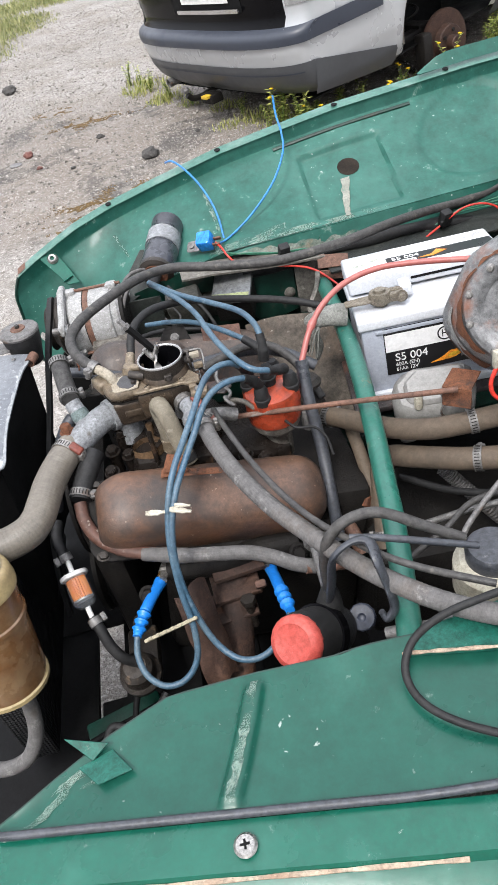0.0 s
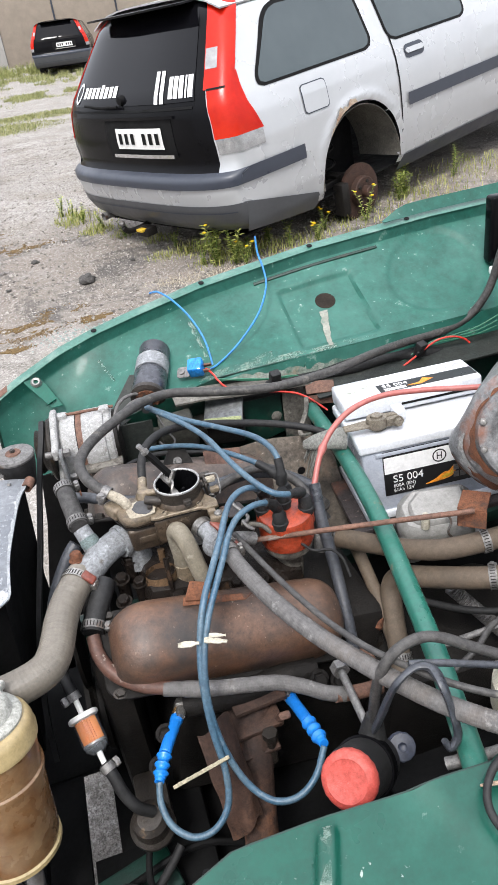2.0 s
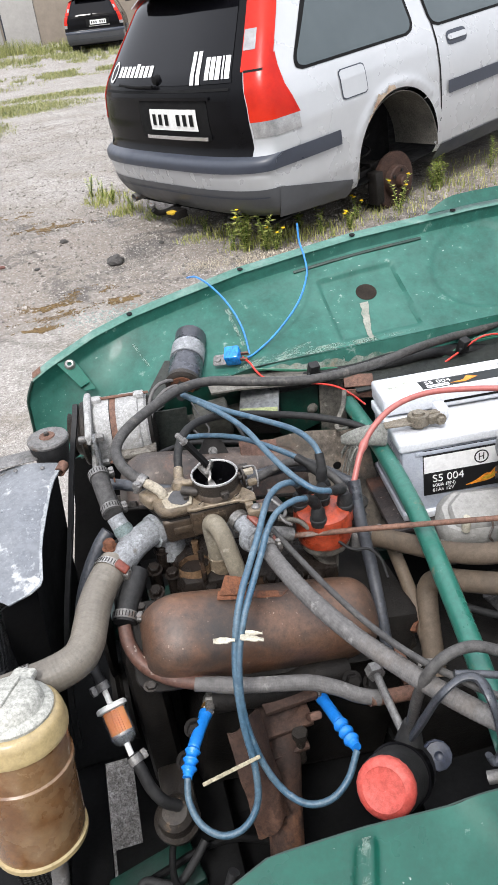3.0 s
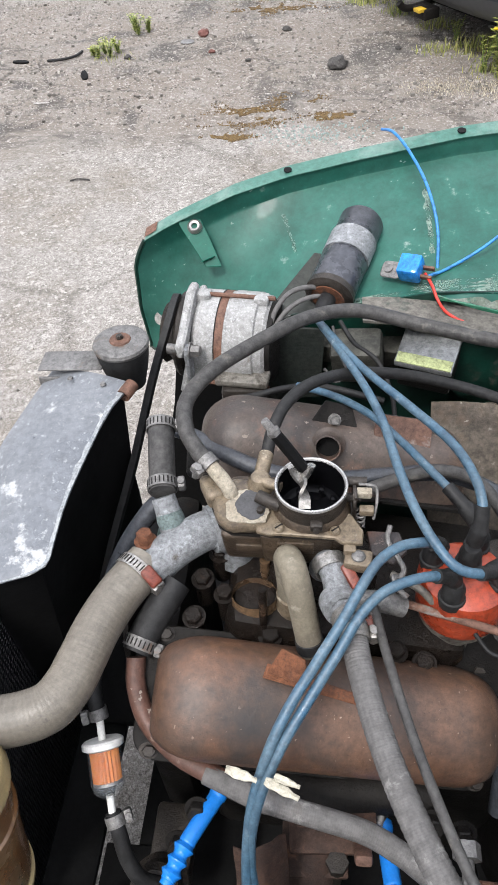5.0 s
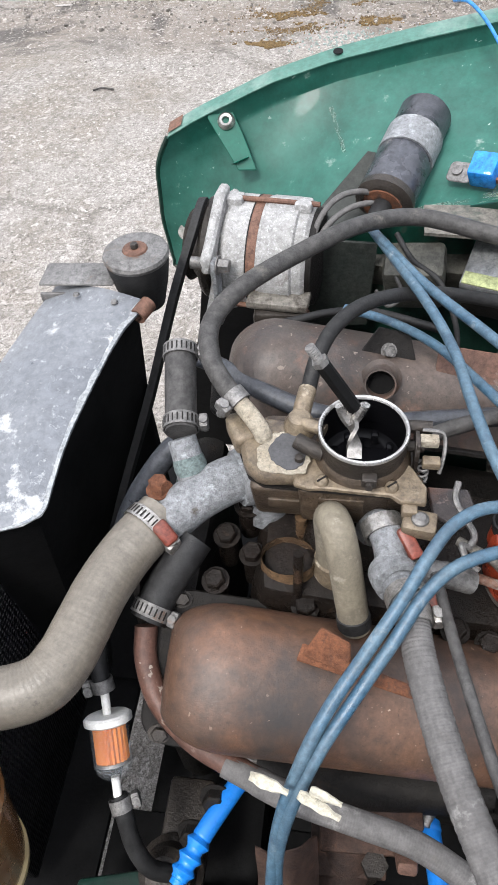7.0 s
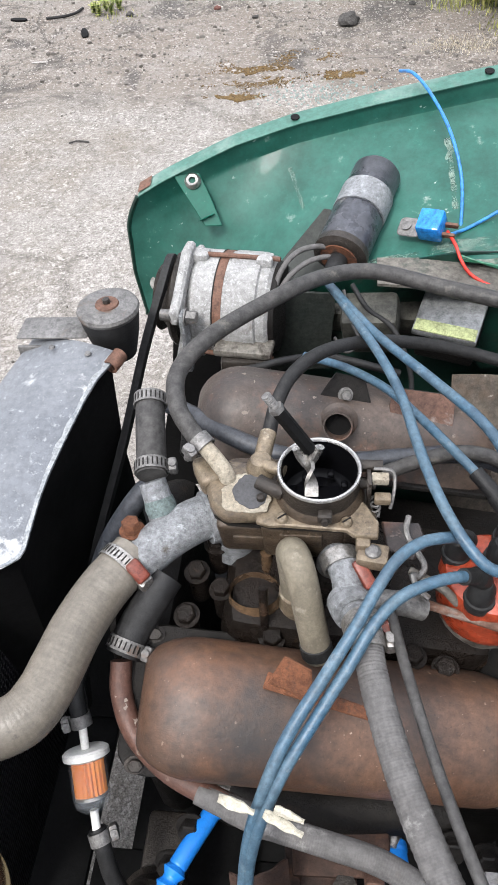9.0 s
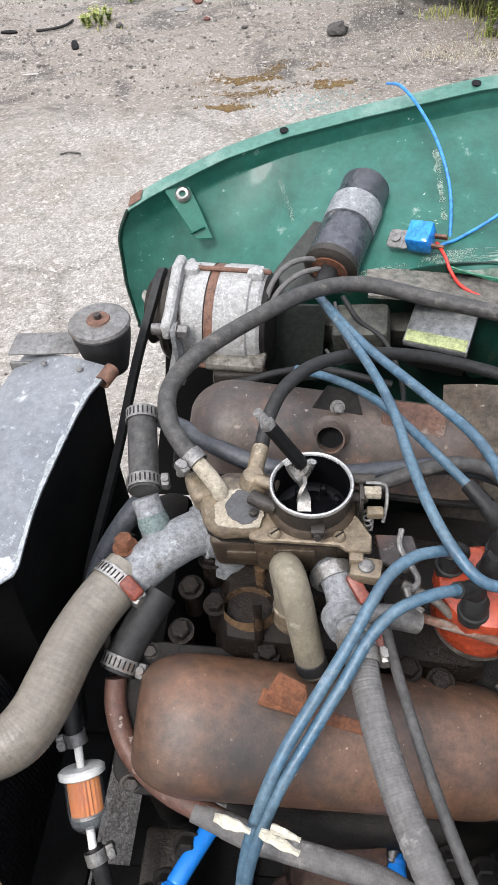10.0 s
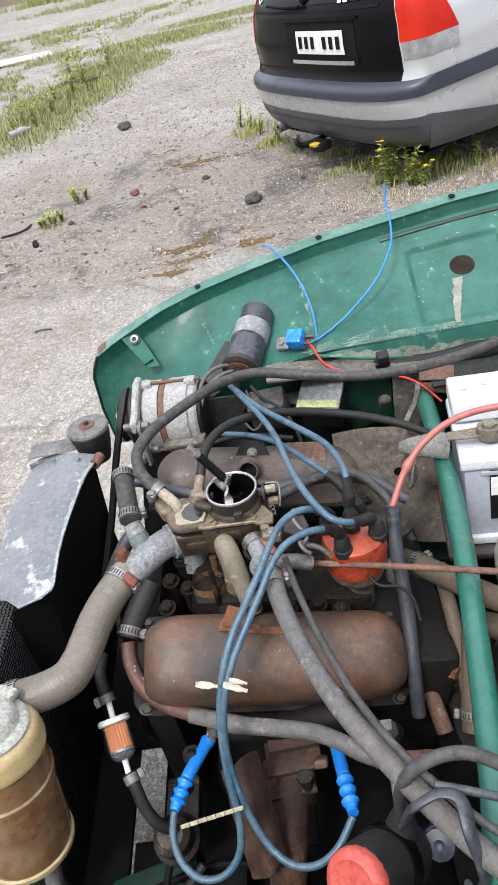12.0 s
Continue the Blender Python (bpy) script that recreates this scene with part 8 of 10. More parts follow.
def drum_point(a, share, depth):
    """share 0 to 1 spans the round front pan, 1 to 2 the sloping shoulder."""
    k = max(0.0, share - 1.0)
    b = snail(a)
    r = 0.073 * min(1.0, share) + (0.021 + 0.043 * b) * k ** 0.8
    p = Vector((r * math.cos(a), r * math.sin(a), depth + (0.024 + 0.056 * b) * k ** 1.25))
    return HM @ (p + 0.0025 * noise.noise(p * 26 + Vector((3, 0, 0))) * Vector((math.cos(a), math.sin(a), 0.8)))


DRUM = ((0.0, 0.012), (0.4, 0.012), (0.62, 0.011), (0.70, 0.004), (0.76, 0.001), (0.86, 0.0), (0.95, 0.002), (1.0, 0.010), (1.12, 0.012), (1.3, 0.010), (1.6, 0.008), (1.85, 0.006), (1.96, 0.010), (2.0, 0.022), (2.0, 0.09), (2.0, 0.20), (0.0, 0.20))
drum_bm = bmesh.new()
rings_d = [[drum_bm.verts.new(drum_point(k * math.tau / 72, share, depth)) for k in range(72)] for share, depth in DRUM]
for ra, rb in zip(rings_d, rings_d[1:]):
    for k in range(72):
        drum_bm.faces.new((ra[k], rb[k], rb[(k + 1) % 72], ra[(k + 1) % 72]))
drum = part("drum", drum_bm, FAN_HOUSING, fan)


def rust_arc(a0, a1, s0, s1, seed):
    """A ragged rusty patch that follows the drum between two angles and two shares."""
    def fn(u, v):
        a = radians(a0 + (a1 - a0) * u)
        w = (s1 - s0) * (0.55 + 0.9 * noise.noise(Vector((u * 5, seed, 0)))) * math.sin(math.pi * min(1, 0.08 + u * 0.9)) ** 0.5
        share = s0 + w * v
        depth = lerp_table([(x[0], x[1]) for x in DRUM[:13]], share)[0]
        return drum_point(a, share, depth) - HM.to_3x3() @ Vector((0, 0, 0.0022))
    return sheet(fn, steps(0, 1, 40), steps(0, 1, 5))


part("rust_patch", rust_arc(38, -62, 1.02, 1.30, 3), RUST, drum, "rust streak round the pressed pan")
part("rust_patch", rust_arc(-40, -88, 1.36, 1.98, 8), RUST, drum, "rusted lower shoulder")
part("rust_patch", rust_arc(-28, -70, 1.80, 2.0, 14), RUST, drum, "rusted lower shoulder")
part("bare_patch", rust_arc(-8, -48, 1.36, 1.75, 11), surf("flaked_primer", (0.40, 0.395, 0.38), (0.25, 0.245, 0.235), 0.6, 0, 30, 240, spots=((0.10, 0.085, 0.075), 0.36, 24, 0.9, 0.1), bump=0.5), drum, "pale flaking primer")
part("rust_patch", rust_arc(100, 40, 1.05, 1.35, 5), RUST, drum, "rusted upper rim")
for a in (-70, -25, 12, 52, 95):
    part("rivet", lathe([(0, -0.006), (0.004, -0.005), (0.006, 0.0), (0.0, 0.0)], 10, HM @ Matrix.Rotation(radians(a), 4, "Z") @ Matrix.Translation((0.064, 0, 0.001))), STEEL, drum)
FB = Vector((0.345, 0.824, 0.806))
part("foot_bracket", joined(slab([(-0.018, -0.016), (0.024, -0.016), (0.024, 0.03), (-0.018, 0.03)], 0.003, basis(FB + Vector((0, 0, 0.002)), (0.75, -0.66, 0.05), (0.1, -0.15, 1))), slab([(-0.018, -0.020), (0.024, -0.020), (0.024, 0.008), (-0.018, 0.008)], 0.003, basis(FB + Vector((-0.009, -0.012, -0.006)), (0.75, -0.66, 0.05), (-0.5, -0.6, 0.15)))), RUST, fan, "rusty angle bracket")
part("plug", joined(block(0.014, 0.010, 0.026, basis((0.376, 0.768, 0.862), (1, 0, 0), (0.2, 0, 1)), 0.002)), CREAM_PLASTIC, fan)
hose("motor_wire", [(0.378, 0.766, 0.864), (0.386, 0.760, 0.836), (0.402, 0.752, 0.808)], 0.003, YELLOW_WIRE, "yellow wire from a white plug", "wire", seg=8)
hose("motor_wire", [(0.373, 0.766, 0.864), (0.364, 0.762, 0.842), (0.370, 0.756, 0.822), (0.402, 0.750, 0.806)], 0.003, RED_WIRE, "red wire from a white plug", "wire", seg=8)
mot = thing("wiper_motor", "dull grey cast wiper motor", "wiper motor", (0.34, 0.95, 0.62))
MM = basis((0.352, 0.95, 0.668), (1, -0.2, 0.05), (0, -0.3, 1))
case = part("gear_case", joined(slab([(-0.062, -0.030), (-0.040, -0.046), (0.050, -0.050), (0.072, -0.020), (0.072, 0.046), (-0.030, 0.052), (-0.062, 0.020)], 0.060, MM, 0.012), slab([(-0.044, -0.022), (-0.026, -0.034), (0.040, -0.036), (0.056, -0.014), (0.056, 0.034), (-0.018, 0.038), (-0.044, 0.014)], 0.016, MM @ Matrix.Translation((0.002, 0.0, 0.052)), 0.006), block(0.03, 0.04, 0.05, basis((0.302, 0.925, 0.64), (1, -0.2, 0.05), (0, 0, 1)), 0.010, 3)), surf("grey_cast_case", (0.33, 0.325, 0.31), (0.25, 0.245, 0.235), 0.5, 0.2, 10, 240, bump=0.3, mottle=0.2), mot)
for sx in (-1, 1):
    for sy in (-1, 1):
        part("cover_screw", lathe([(0, 0), (0.004, 0), (0.0035, 0.002), (0, 0.0025)], 10, MM @ Matrix.Translation((sx * 0.040, sy * 0.026, 0.052))), STEEL, case)
part("plug", lathe([(0, 0), (0.007, 0), (0.007, 0.022), (0.005, 0.028), (0, 0.028)], 12, Matrix.Translation((0.315, 0.905, 0.715))), CREAM_PLASTIC, mot)
part("spring_clip", sweep([(0.345, 0.89, 0.745), (0.35, 0.885, 0.73), (0.342, 0.88, 0.715), (0.35, 0.88, 0.70)], 0.002, 8), STEEL_DULL, mot)
bres = thing("brake_reservoir", "cream brake fluid reservoir with a dark screw cap", "brake reservoir", (0.29, 0.58, 0.65))
part("bowl", lathe([(0, 0), (0.04, 0), (0.048, 0.01), (0.048, 0.05), (0.04, 0.06), (0, 0.06)], 30, Matrix.Translation((0.288, 0.585, 0.66))), CREAM_PLASTIC, bres)
part("cap", lathe([(0, 0.06), (0.033, 0.06), (0.034, 0.076), (0.030, 0.082), (0, 0.084)], 30, Matrix.Translation((0.288, 0.585, 0.66))), RUBBER_BLUE, bres, "scuffed dark cap")
hose("brake_pipe", [(0.25, 0.60, 0.69), (0.27, 0.63, 0.72), (0.31, 0.66, 0.735), (0.36, 0.69, 0.75)], 0.004, STEEL_DULL, "bent grey steel brake pipe", "pipe", seg=8)
hose("coolant_return", [(0.13, 0.52, 0.72), (0.17, 0.505, 0.735), (0.22, 0.50, 0.74), (0.30, 0.50, 0.745)], 0.0075, STEEL_DULL, "grey metal pipe by the wing", "pipe", seg=10)

for pts, r, mt, lb in (
        ([(-0.13, 1.31, 0.80), (-0.118, 1.335, 0.835), (-0.098, 1.36, 0.848), (-0.07, 1.378, 0.845), (-0.05, 1.385, 0.832)], 0.0035, HOSE_GREY, "grey wire looping from alternator to coil"),
        ([(-0.13, 1.305, 0.795), (-0.112, 1.33, 0.825), (-0.09, 1.352, 0.836), (-0.066, 1.368, 0.836), (-0.05, 1.378, 0.828)], 0.0035, HOSE_GREY, "grey wire looping from alternator to coil"),
        ([(-0.03, 1.34, 0.815), (-0.01, 1.31, 0.80), (0.02, 1.285, 0.79), (0.04, 1.25, 0.76), (0.045, 1.22, 0.73)], 0.0032, RUBBER_DARK, "thin black wire below the coil"),
        ([(-0.04, 1.335, 0.81), (-0.03, 1.30, 0.79), (-0.02, 1.28, 0.775), (-0.035, 1.265, 0.77), (-0.05, 1.28, 0.78)], 0.0022, RUBBER, "bare twisted wire end"),
        ([(-0.17, 1.255, 0.745), (-0.14, 1.24, 0.765), (-0.10, 1.25, 0.77), (-0.05, 1.26, 0.765), (0.03, 1.25, 0.75)], 0.005, RUBBER_DARK, "taped black wire behind the far cover"),
        ([(-0.118, 1.270, 0.752), (-0.106, 1.263, 0.760), (-0.094, 1.264, 0.762)], 0.0020, RED_WIRE, "short red wire end"),
        ([(0.10, 0.905, 0.76), (0.115, 0.885, 0.755), (0.14, 0.882, 0.75), (0.155, 0.872, 0.735), (0.16, 0.855, 0.71)], 0.0022, RUBBER_DARK, "thin black wire from the distributor"),
        ([(0.02, 0.94, 0.80), (0.045, 0.925, 0.80), (0.06, 0.92, 0.785)], 0.004, ALU_DIRTY, "small grey linkage rod"),
        ([(-0.16, 0.62, 0.50), (-0.19, 0.60, 0.44), (-0.23, 0.61, 0.38), (-0.28, 0.64, 0.36), (-0.30, 0.70, 0.36)], 0.008, RUBBER_DARK, "black wiring loop low in the bay"),
        ([(-0.14, 0.60, 0.46), (-0.20, 0.57, 0.40), (-0.26, 0.56, 0.37), (-0.31, 0.58, 0.40)], 0.006, RUBBER_DARK, "black wiring loop low in the bay"),
        ([(0.27, 0.88, 0.60), (0.33, 0.80, 0.62), (0.40, 0.75, 0.64), (0.50, 0.72, 0.66)], 0.006, RUBBER_DARK, "dark cable below the heater hoses"),
        ([(0.25, 0.75, 0.62), (0.32, 0.72, 0.66), (0.40, 0.70, 0.68), (0.52, 0.69, 0.69)], 0.005, STEEL_DULL, "thin grey pipe below the heater hoses"),
        ([(0.20, 0.66, 0.66), (0.26, 0.67, 0.69), (0.32, 0.70, 0.70), (0.42, 0.70, 0.70)], 0.0045, RUBBER, "thin grey cable beside the reservoir"),
        ([(0.128, 0.93, 0.60), (0.14, 0.88, 0.58), (0.165, 0.84, 0.56), (0.175, 0.80, 0.53)], 0.012, RUST_PIPE, "rusty pipe fitting beside the engine")):
    hose("wire" if r < 0.006 else "pipe", pts, r, mt, lb, "wire" if r < 0.006 else "pipe", seg=8 if r < 0.006 else 12)

hose("wiring_conduit", [(0.330, 0.850, 0.625), (0.352, 0.832, 0.600), (0.378, 0.812, 0.570), (0.410, 0.795, 0.53)], ribbed(0.0105, 0.0016, 26), HOSE_GREY, "grey corrugated conduit below the heater hoses", "conduit", seg=14, res=60)

# ---- parked cars ----
SIDE = [(0.20, 0.80), (0.30, 0.865), (0.42, 0.89), (0.58, 0.90), (0.75, 0.897), (0.88, 0.88), (0.96, 0.855), (1.02, 0.83), (1.2, 0.745), (1.38, 0.655), (1.44, 0.58), (1.47, 0.40), (1.48, 0.0)]
REAR = [(0.20, 0.22), (0.275, 0.13), (0.33, 0.06), (0.40, 0.025), (0.52, 0.0), (0.60, 0.0), (0.625, 0.03), (0.635, 0.075), (0.80, 0.07), (0.95, 0.085), (1.03, 0.12), (1.20, 0.24), (1.38, 0.37), (1.44, 0.44), (1.47, 0.60), (1.48, 1.0)]
CORNER = 0.19


def car_side(x, z, out=0.0, s=-1):
    """A point of the car's flank; x from the rear, s = -1 for its right side."""
    w = lerp_table(SIDE, z)[0]
    k = max(0.0, (0.75 - x) / 0.75)
    return Vector((x, s * (w * (1 - 0.055 * k * k) + out), z))


def car_rear(f, z, out=0.0):
    """A point of the car's tail; f from -1 (right) to 1 (left)."""
    xr = lerp_table(REAR, z)[0]
    xc = xr + CORNER
    w = -car_side(xc, z)[1]
    a = abs(f)
    a = min(a, 1.0)
    return Vector((xr + CORNER * (1 - (1 - a ** 3.2) ** (1 / 2.2)) - out * (1 - a ** 6), math.copysign(w * (1 - (1 - a) ** 1.0) + out * a ** 6, f), z))


def spread_steps(f0, f1, n):
    """Steps that crowd towards the corners of the tail."""
    def turn(f):
        return math.asin(max(-1.0, min(1.0, f)))
    return [math.sin(t) for t in steps(turn(f0), turn(f1), n)]


def flank_start(z):
    return lerp_table(REAR, z)[0] + CORNER


def parked_car(name, label, S, m, paint, gate, has_wheel):
    car = thing(name, label, "car", m=m)

    def scaled(fn):
        return lambda u, v: Vector(fn(u, v)) * S

    def flank(a, b, z0, z1, out=0.0, nx=30, nz=8, s=-1, thick=0.0, lean=0.0, corner=0.0):
        """A patch of the flank between a and b; None starts at the tail's corner; lean tilts its rear end."""
        def fn(u, v):
            z = z0 + (z1 - z0) * v
            x0 = flank_start(z) if a is None else a + lean * (v - 0.5)
            e = max(0.0, (abs(v - 0.5) * abs(z1 - z0) - (abs(z1 - z0) / 2 - corner)) / corner) if corner else 0.0
            cut = corner * (1 - math.sqrt(max(0.0, 1 - min(1.0, e) ** 2)))
            return car_side(x0 + cut + (b - x0 - 2 * cut) * u, z, out, s) * S
        return sheet(fn, steps(0, 1, nx), steps(0, 1, nz), thick)

    def tail(f0, f1, z0, z1, out=0.0, nf=30, nz=10, thick=0.0):
        return sheet(scaled(lambda f, z: car_rear(f, z, out)), spread_steps(f0, f1, nf), steps(z0, z1, nz), thick)

    axle, hub_z, arch = 1.20, 0.36, 0.375

    def arched(s):
        bm = bmesh.new()
        xs, zs = steps(0, 1, 130), steps(0.26, 0.98, 40)
        g = {}
        for i, u in enumerate(xs):
            for j, z in enumerate(zs):
                x0 = flank_start(z)
                x = x0 + (4.2 - x0) * u ** 1.5
                dx, dz = x - axle, z - hub_z
                d = math.hypot(dx, dz)
                if abs(d - arch) < 0.022 and d > 0:
                    x, z = axle + dx * arch / d, hub_z + dz * arch / d
                    d = arch
                k = max(0.0, 1 - abs(d - arch - 0.03) / 0.04) * 0.012
                g[i, j] = (bm.verts.new(car_side(x, z, k, s) * S), d)
        for i in range(len(xs) - 1):
            for j in range(len(zs) - 1):
                q = [g[i, j], g[i + 1, j], g[i + 1, j + 1], g[i, j + 1]]
                if sum(p[1] for p in q) / 4 > arch:
                    bm.faces.new([p[0] for p in q])
        bmesh.ops.delete(bm, geom=[v for v in bm.verts if not v.link_faces], context="VERTS")
        return bm

    for s in (-1, 1):
        part("quarter_panel", arched(s), paint, car)
        part("upper_side", flank(None, 4.0, 0.98, 1.40, 0, 30, 8, s), paint, car)
        w = part("side_window", flank(0.60, 1.42, 1.0, 1.34, 0.006, 14, 26, s, 0, 0.30, 0.07), CAR_GLASS, car, "tinted side window")
        part("window_seal", flank(0.575, 1.445, 0.985, 1.36, 0.003, 14, 26, s, 0, 0.31, 0.085), BLACK, w)
        w = part("side_window", flank(1.60, 2.40, 1.0, 1.36, 0.006, 14, 26, s, 0, 0.0, 0.06), CAR_GLASS, car, "tinted door window")
        part("window_seal", flank(1.58, 2.425, 0.985, 1.38, 0.003, 14, 26, s, 0, 0.0, 0.075), BLACK, w)
        part("arch_liner", sheet(scaled(lambda u, v: (axle + (arch + 0.004) * math.cos(math.pi * u), s * (0.885 - 0.36 * v), hub_z - 0.05 + (arch + 0.03) * math.sin(math.pi * u))), steps(0, 1, 24), steps(0, 1, 3), 0.004), DUSTY, car)
        part("rub_strip", flank(1.66, 3.0, 0.60, 0.675, 0.016, 14, 3, s), DARK_TRIM, car)
        part("sill", flank(1.61, 4.0, 0.20, 0.30, 0.006, 14, 3, s), DARK_TRIM, car)
        part("bumper_strip", joined(flank(None, 0.68, 0.555, 0.635, 0.014, 12, 3, s)), DARK_TRIM, car)
        part("valance_side", sheet(lambda u, v: car_side(flank_start(0.45) + (0.835 - flank_start(0.45)) * u - 0.06 * (1 - v) * u, (0.275 - 0.06 * u) + (0.18 - 0.085 * u) * v, 0.006, s) * S, steps(0, 1, 12), steps(0, 1, 5)), BUMPER_GREY, car)
    door = part("rear_door", flank(1.605, 2.55, 0.31, 0.975, 0.004, 14, 8, -1), paint, car)
    part("door_gap", flank(1.592, 1.605, 0.30, 1.38, 0.0045, 1, 14, -1), BLACK, door)
    handle = part("door_handle", flank(1.70, 1.88, 0.895, 0.925, 0.016, 8, 3, -1, 0.008, 0, 0.012), paint, door)
    part("handle_recess", flank(1.69, 1.89, 0.865, 0.945, 0.006, 8, 14, -1, 0, 0, 0.035), DARK_TRIM, door)
    part("fuel_flap", flank(0.74, 0.94, 0.78, 0.925, 0.0062, 5, 16, -1, 0, 0, 0.02), paint, car)
    part("fuel_flap_gap", flank(0.734, 0.946, 0.774, 0.931, 0.0045, 5, 16, -1, 0, 0, 0.022), DARK_TRIM, car)
    part("roof", sheet(scaled(lambda u, v: (0.45 + 3.0 * u + 0.5 * (2 * v - 1) ** 4 * 0, 0.655 * (2 * v - 1), 1.475 - 0.085 * (2 * v - 1) ** 4 - 0.10 * max(0, u - 0.6))), steps(0, 1, 10), steps(0, 1, 12), 0.01), paint, car)
    part("bonnet", sheet(scaled(lambda u, v: (3.3 + 1.3 * u, 0.82 * (2 * v - 1) * (1 - 0.15 * u), 0.98 - 0.22 * u * u)), steps(0, 1, 8), steps(0, 1, 6), 0.01), paint, car)
    part("nose", sheet(scaled(lambda u, v: (4.2 + 0.42 * math.cos(math.pi * (u - 0.5)) , 0.86 * (2 * u - 1), 0.22 + 0.6 * v)), steps(0, 1, 12), steps(0, 1, 4), 0.01), paint, car)
    part("underbody", sheet(scaled(lambda u, v: (0.2 + 4.1 * u, 0.78 * (2 * v - 1), 0.24)), steps(0, 1, 4), steps(0, 1, 4), 0.01), BLACK, car)

    bump = part("bumper", tail(-1, 1, 0.445, 0.625, 0.0, 40, 10, 0), SILVER_PAINT if paint is SILVER_PAINT else BUMPER_GREY, car)
    part("bumper_top", tail(-1, 1, 0.555, 0.635, 0.016, 40, 5), DARK_TRIM, bump)
    part("valance", tail(-1, 1, 0.275, 0.455, 0.004, 40, 8), BUMPER_GREY, bump)
    part("valance_lip", tail(-0.97, 0.97, 0.405, 0.412, 0.008, 40, 2), DARK_TRIM, bump)
    tg = part("tailgate", tail(-0.89, 0.89, 0.63, 1.44, 0.004, 34, 26), gate, car, "black tailgate")
    for c0, c1 in ((-1, -0.88), (0.88, 1)):
        part("tail_corner", tail(c0, c1, 0.63, 1.47, 0.007, 14, 20), paint, car)
    part("rear_window", tail(-0.80, 0.80, 1.0, 1.40, 0.010, 24, 12), REAR_GLASS, tg, "dark rear window mirroring the sky")
    part("gate_groove", tail(-0.78, 0.78, 0.965, 0.978, 0.010, 24, 2), BLACK, tg)
    part("gate_lip", tail(-0.60, 0.60, 0.925, 0.94, 0.016, 20, 2, 0.006), gate, tg)
    part("plate_recess", tail(-0.56, 0.24, 0.715, 0.925, 0.0065, 10, 6), BLACK, tg)
    plate = part("number_plate", tail(-0.45, 0.10, 0.765, 0.88, 0.014, 8, 3, 0.003), PLATE_WHITE, tg, "white number plate with plain bars")
    for a in (-0.42, -0.345, -0.27, -0.13, -0.055, 0.02):
        part("plate_bar", tail(a, a + 0.042, 0.792, 0.853, 0.018, 2, 2), BLACK, plate)
    part("handle_strip", tail(-0.55, 0.15, 0.718, 0.738, 0.024, 10, 3, 0.008), CHROME, tg, "chrome strip under the number plate")
    part("spoiler", sheet(scaled(lambda f, v: car_rear(f * 0.78, 1.40 + 0.05 * v) + Vector((-0.12 * (1 - v), 0, 0.05 * (1 - v)))), steps(-1, 1, 16), steps(0, 1, 4), 0.012), gate, tg)
    for s in (-1, 1):
        lamp = part("tail_lamp", joined(tail(s * 0.885, s * 1.0, 0.80, 1.04, 0.012, 14, 10, 0.01), tail(s * 0.865, s * 1.0, 1.04, 1.43, 0.012, 12, 14, 0.01)), RED_LAMP, car, "tall red tail lamp")
        part("lamp_wrap", sheet(lambda u, v: car_side(flank_start(0.80 + 0.30 * v) + u * (0.15 - 0.14 * v), 0.80 + 0.30 * v, 0.010, s) * S, steps(0, 1, 6), steps(0, 1, 10)), RED_LAMP, lamp)
        part("quarter_end", sheet(lambda u, v: car_side(flank_start(0.60 + 0.16 * v) - 0.015 + 0.13 * u, 0.60 + 0.16 * v, 0.006, s) * S, steps(0, 1, 6), steps(0, 1, 6)), paint, car)
        part("clear_lens", joined(tail(s * 0.89, s * 1.0, 0.72, 0.80, 0.012, 14, 4, 0.01), flank(None, 0.40, 0.72, 0.80, 0.010, 6, 3, s)), CLEAR_LAMP, lamp)
        part("reverse_lens", tail(s * 0.87, s * 0.94, 1.13, 1.22, 0.016, 4, 4, 0.005), CLEAR_LAMP, lamp)
        part("lamp_join", joined(tail(s * 0.885, s * 0.98, 1.035, 1.045, 0.0145, 8, 2)), BLACK, lamp)
    part("wiper", joined(sweep([car_rear(0.02, 1.0, 0.03) * S, car_rear(0.25, 1.0, 0.03) * S, car_rear(0.50, 1.01, 0.03) * S], 0.009 * S, 8, 4), lathe([(0, 0), (0.03 * S, 0), (0.025 * S, 0.03 * S), (0, 0.035 * S)], 14, along(car_rear(0.0, 1.03, 0.0) * S, car_rear(0.0, 1.03, 0.1) * S))), BLACK, tg)
    for sx, ss in ((axle, -1), (axle, 1), (3.80, -1), (3.80, 1)):
        yc = ss * 0.74
        if has_wheel or not (sx == axle and ss == -1):
            w = part("wheel", lathe([(0.20, -0.09), (0.29, -0.10), (0.315, -0.08), (0.315, 0.08), (0.29, 0.10), (0.20, 0.09)], 30, pose(sx * S, yc * S, 0.32 * S, 90) @ Matrix.Scale(S, 4)), RUBBER_DARK, car)
            part("rim", lathe([(0, -0.02), (0.19, -0.04), (0.205, -0.085), (0.205, 0.085), (0.19, 0.04), (0, 0.02)], 24, pose(sx * S, yc * S, 0.32 * S, 90) @ Matrix.Scale(S, 4)), STEEL_DULL, w)
        else:
            dm = pose((sx + 0.035) * S, -0.80 * S, 0.175 * S, 90) @ Matrix.Scale(S * 1.22, 4)
            d = part("brake_disc", lathe([(0, 0.035), (0.075, 0.035), (0.08, 0.03), (0.082, 0.0), (0.145, 0.0), (0.147, -0.012), (0.145, -0.024), (0.08, -0.024), (0, -0.02)], 40, dm), BRAKE_DISC, car, "bare rusty brake disc without a wheel")
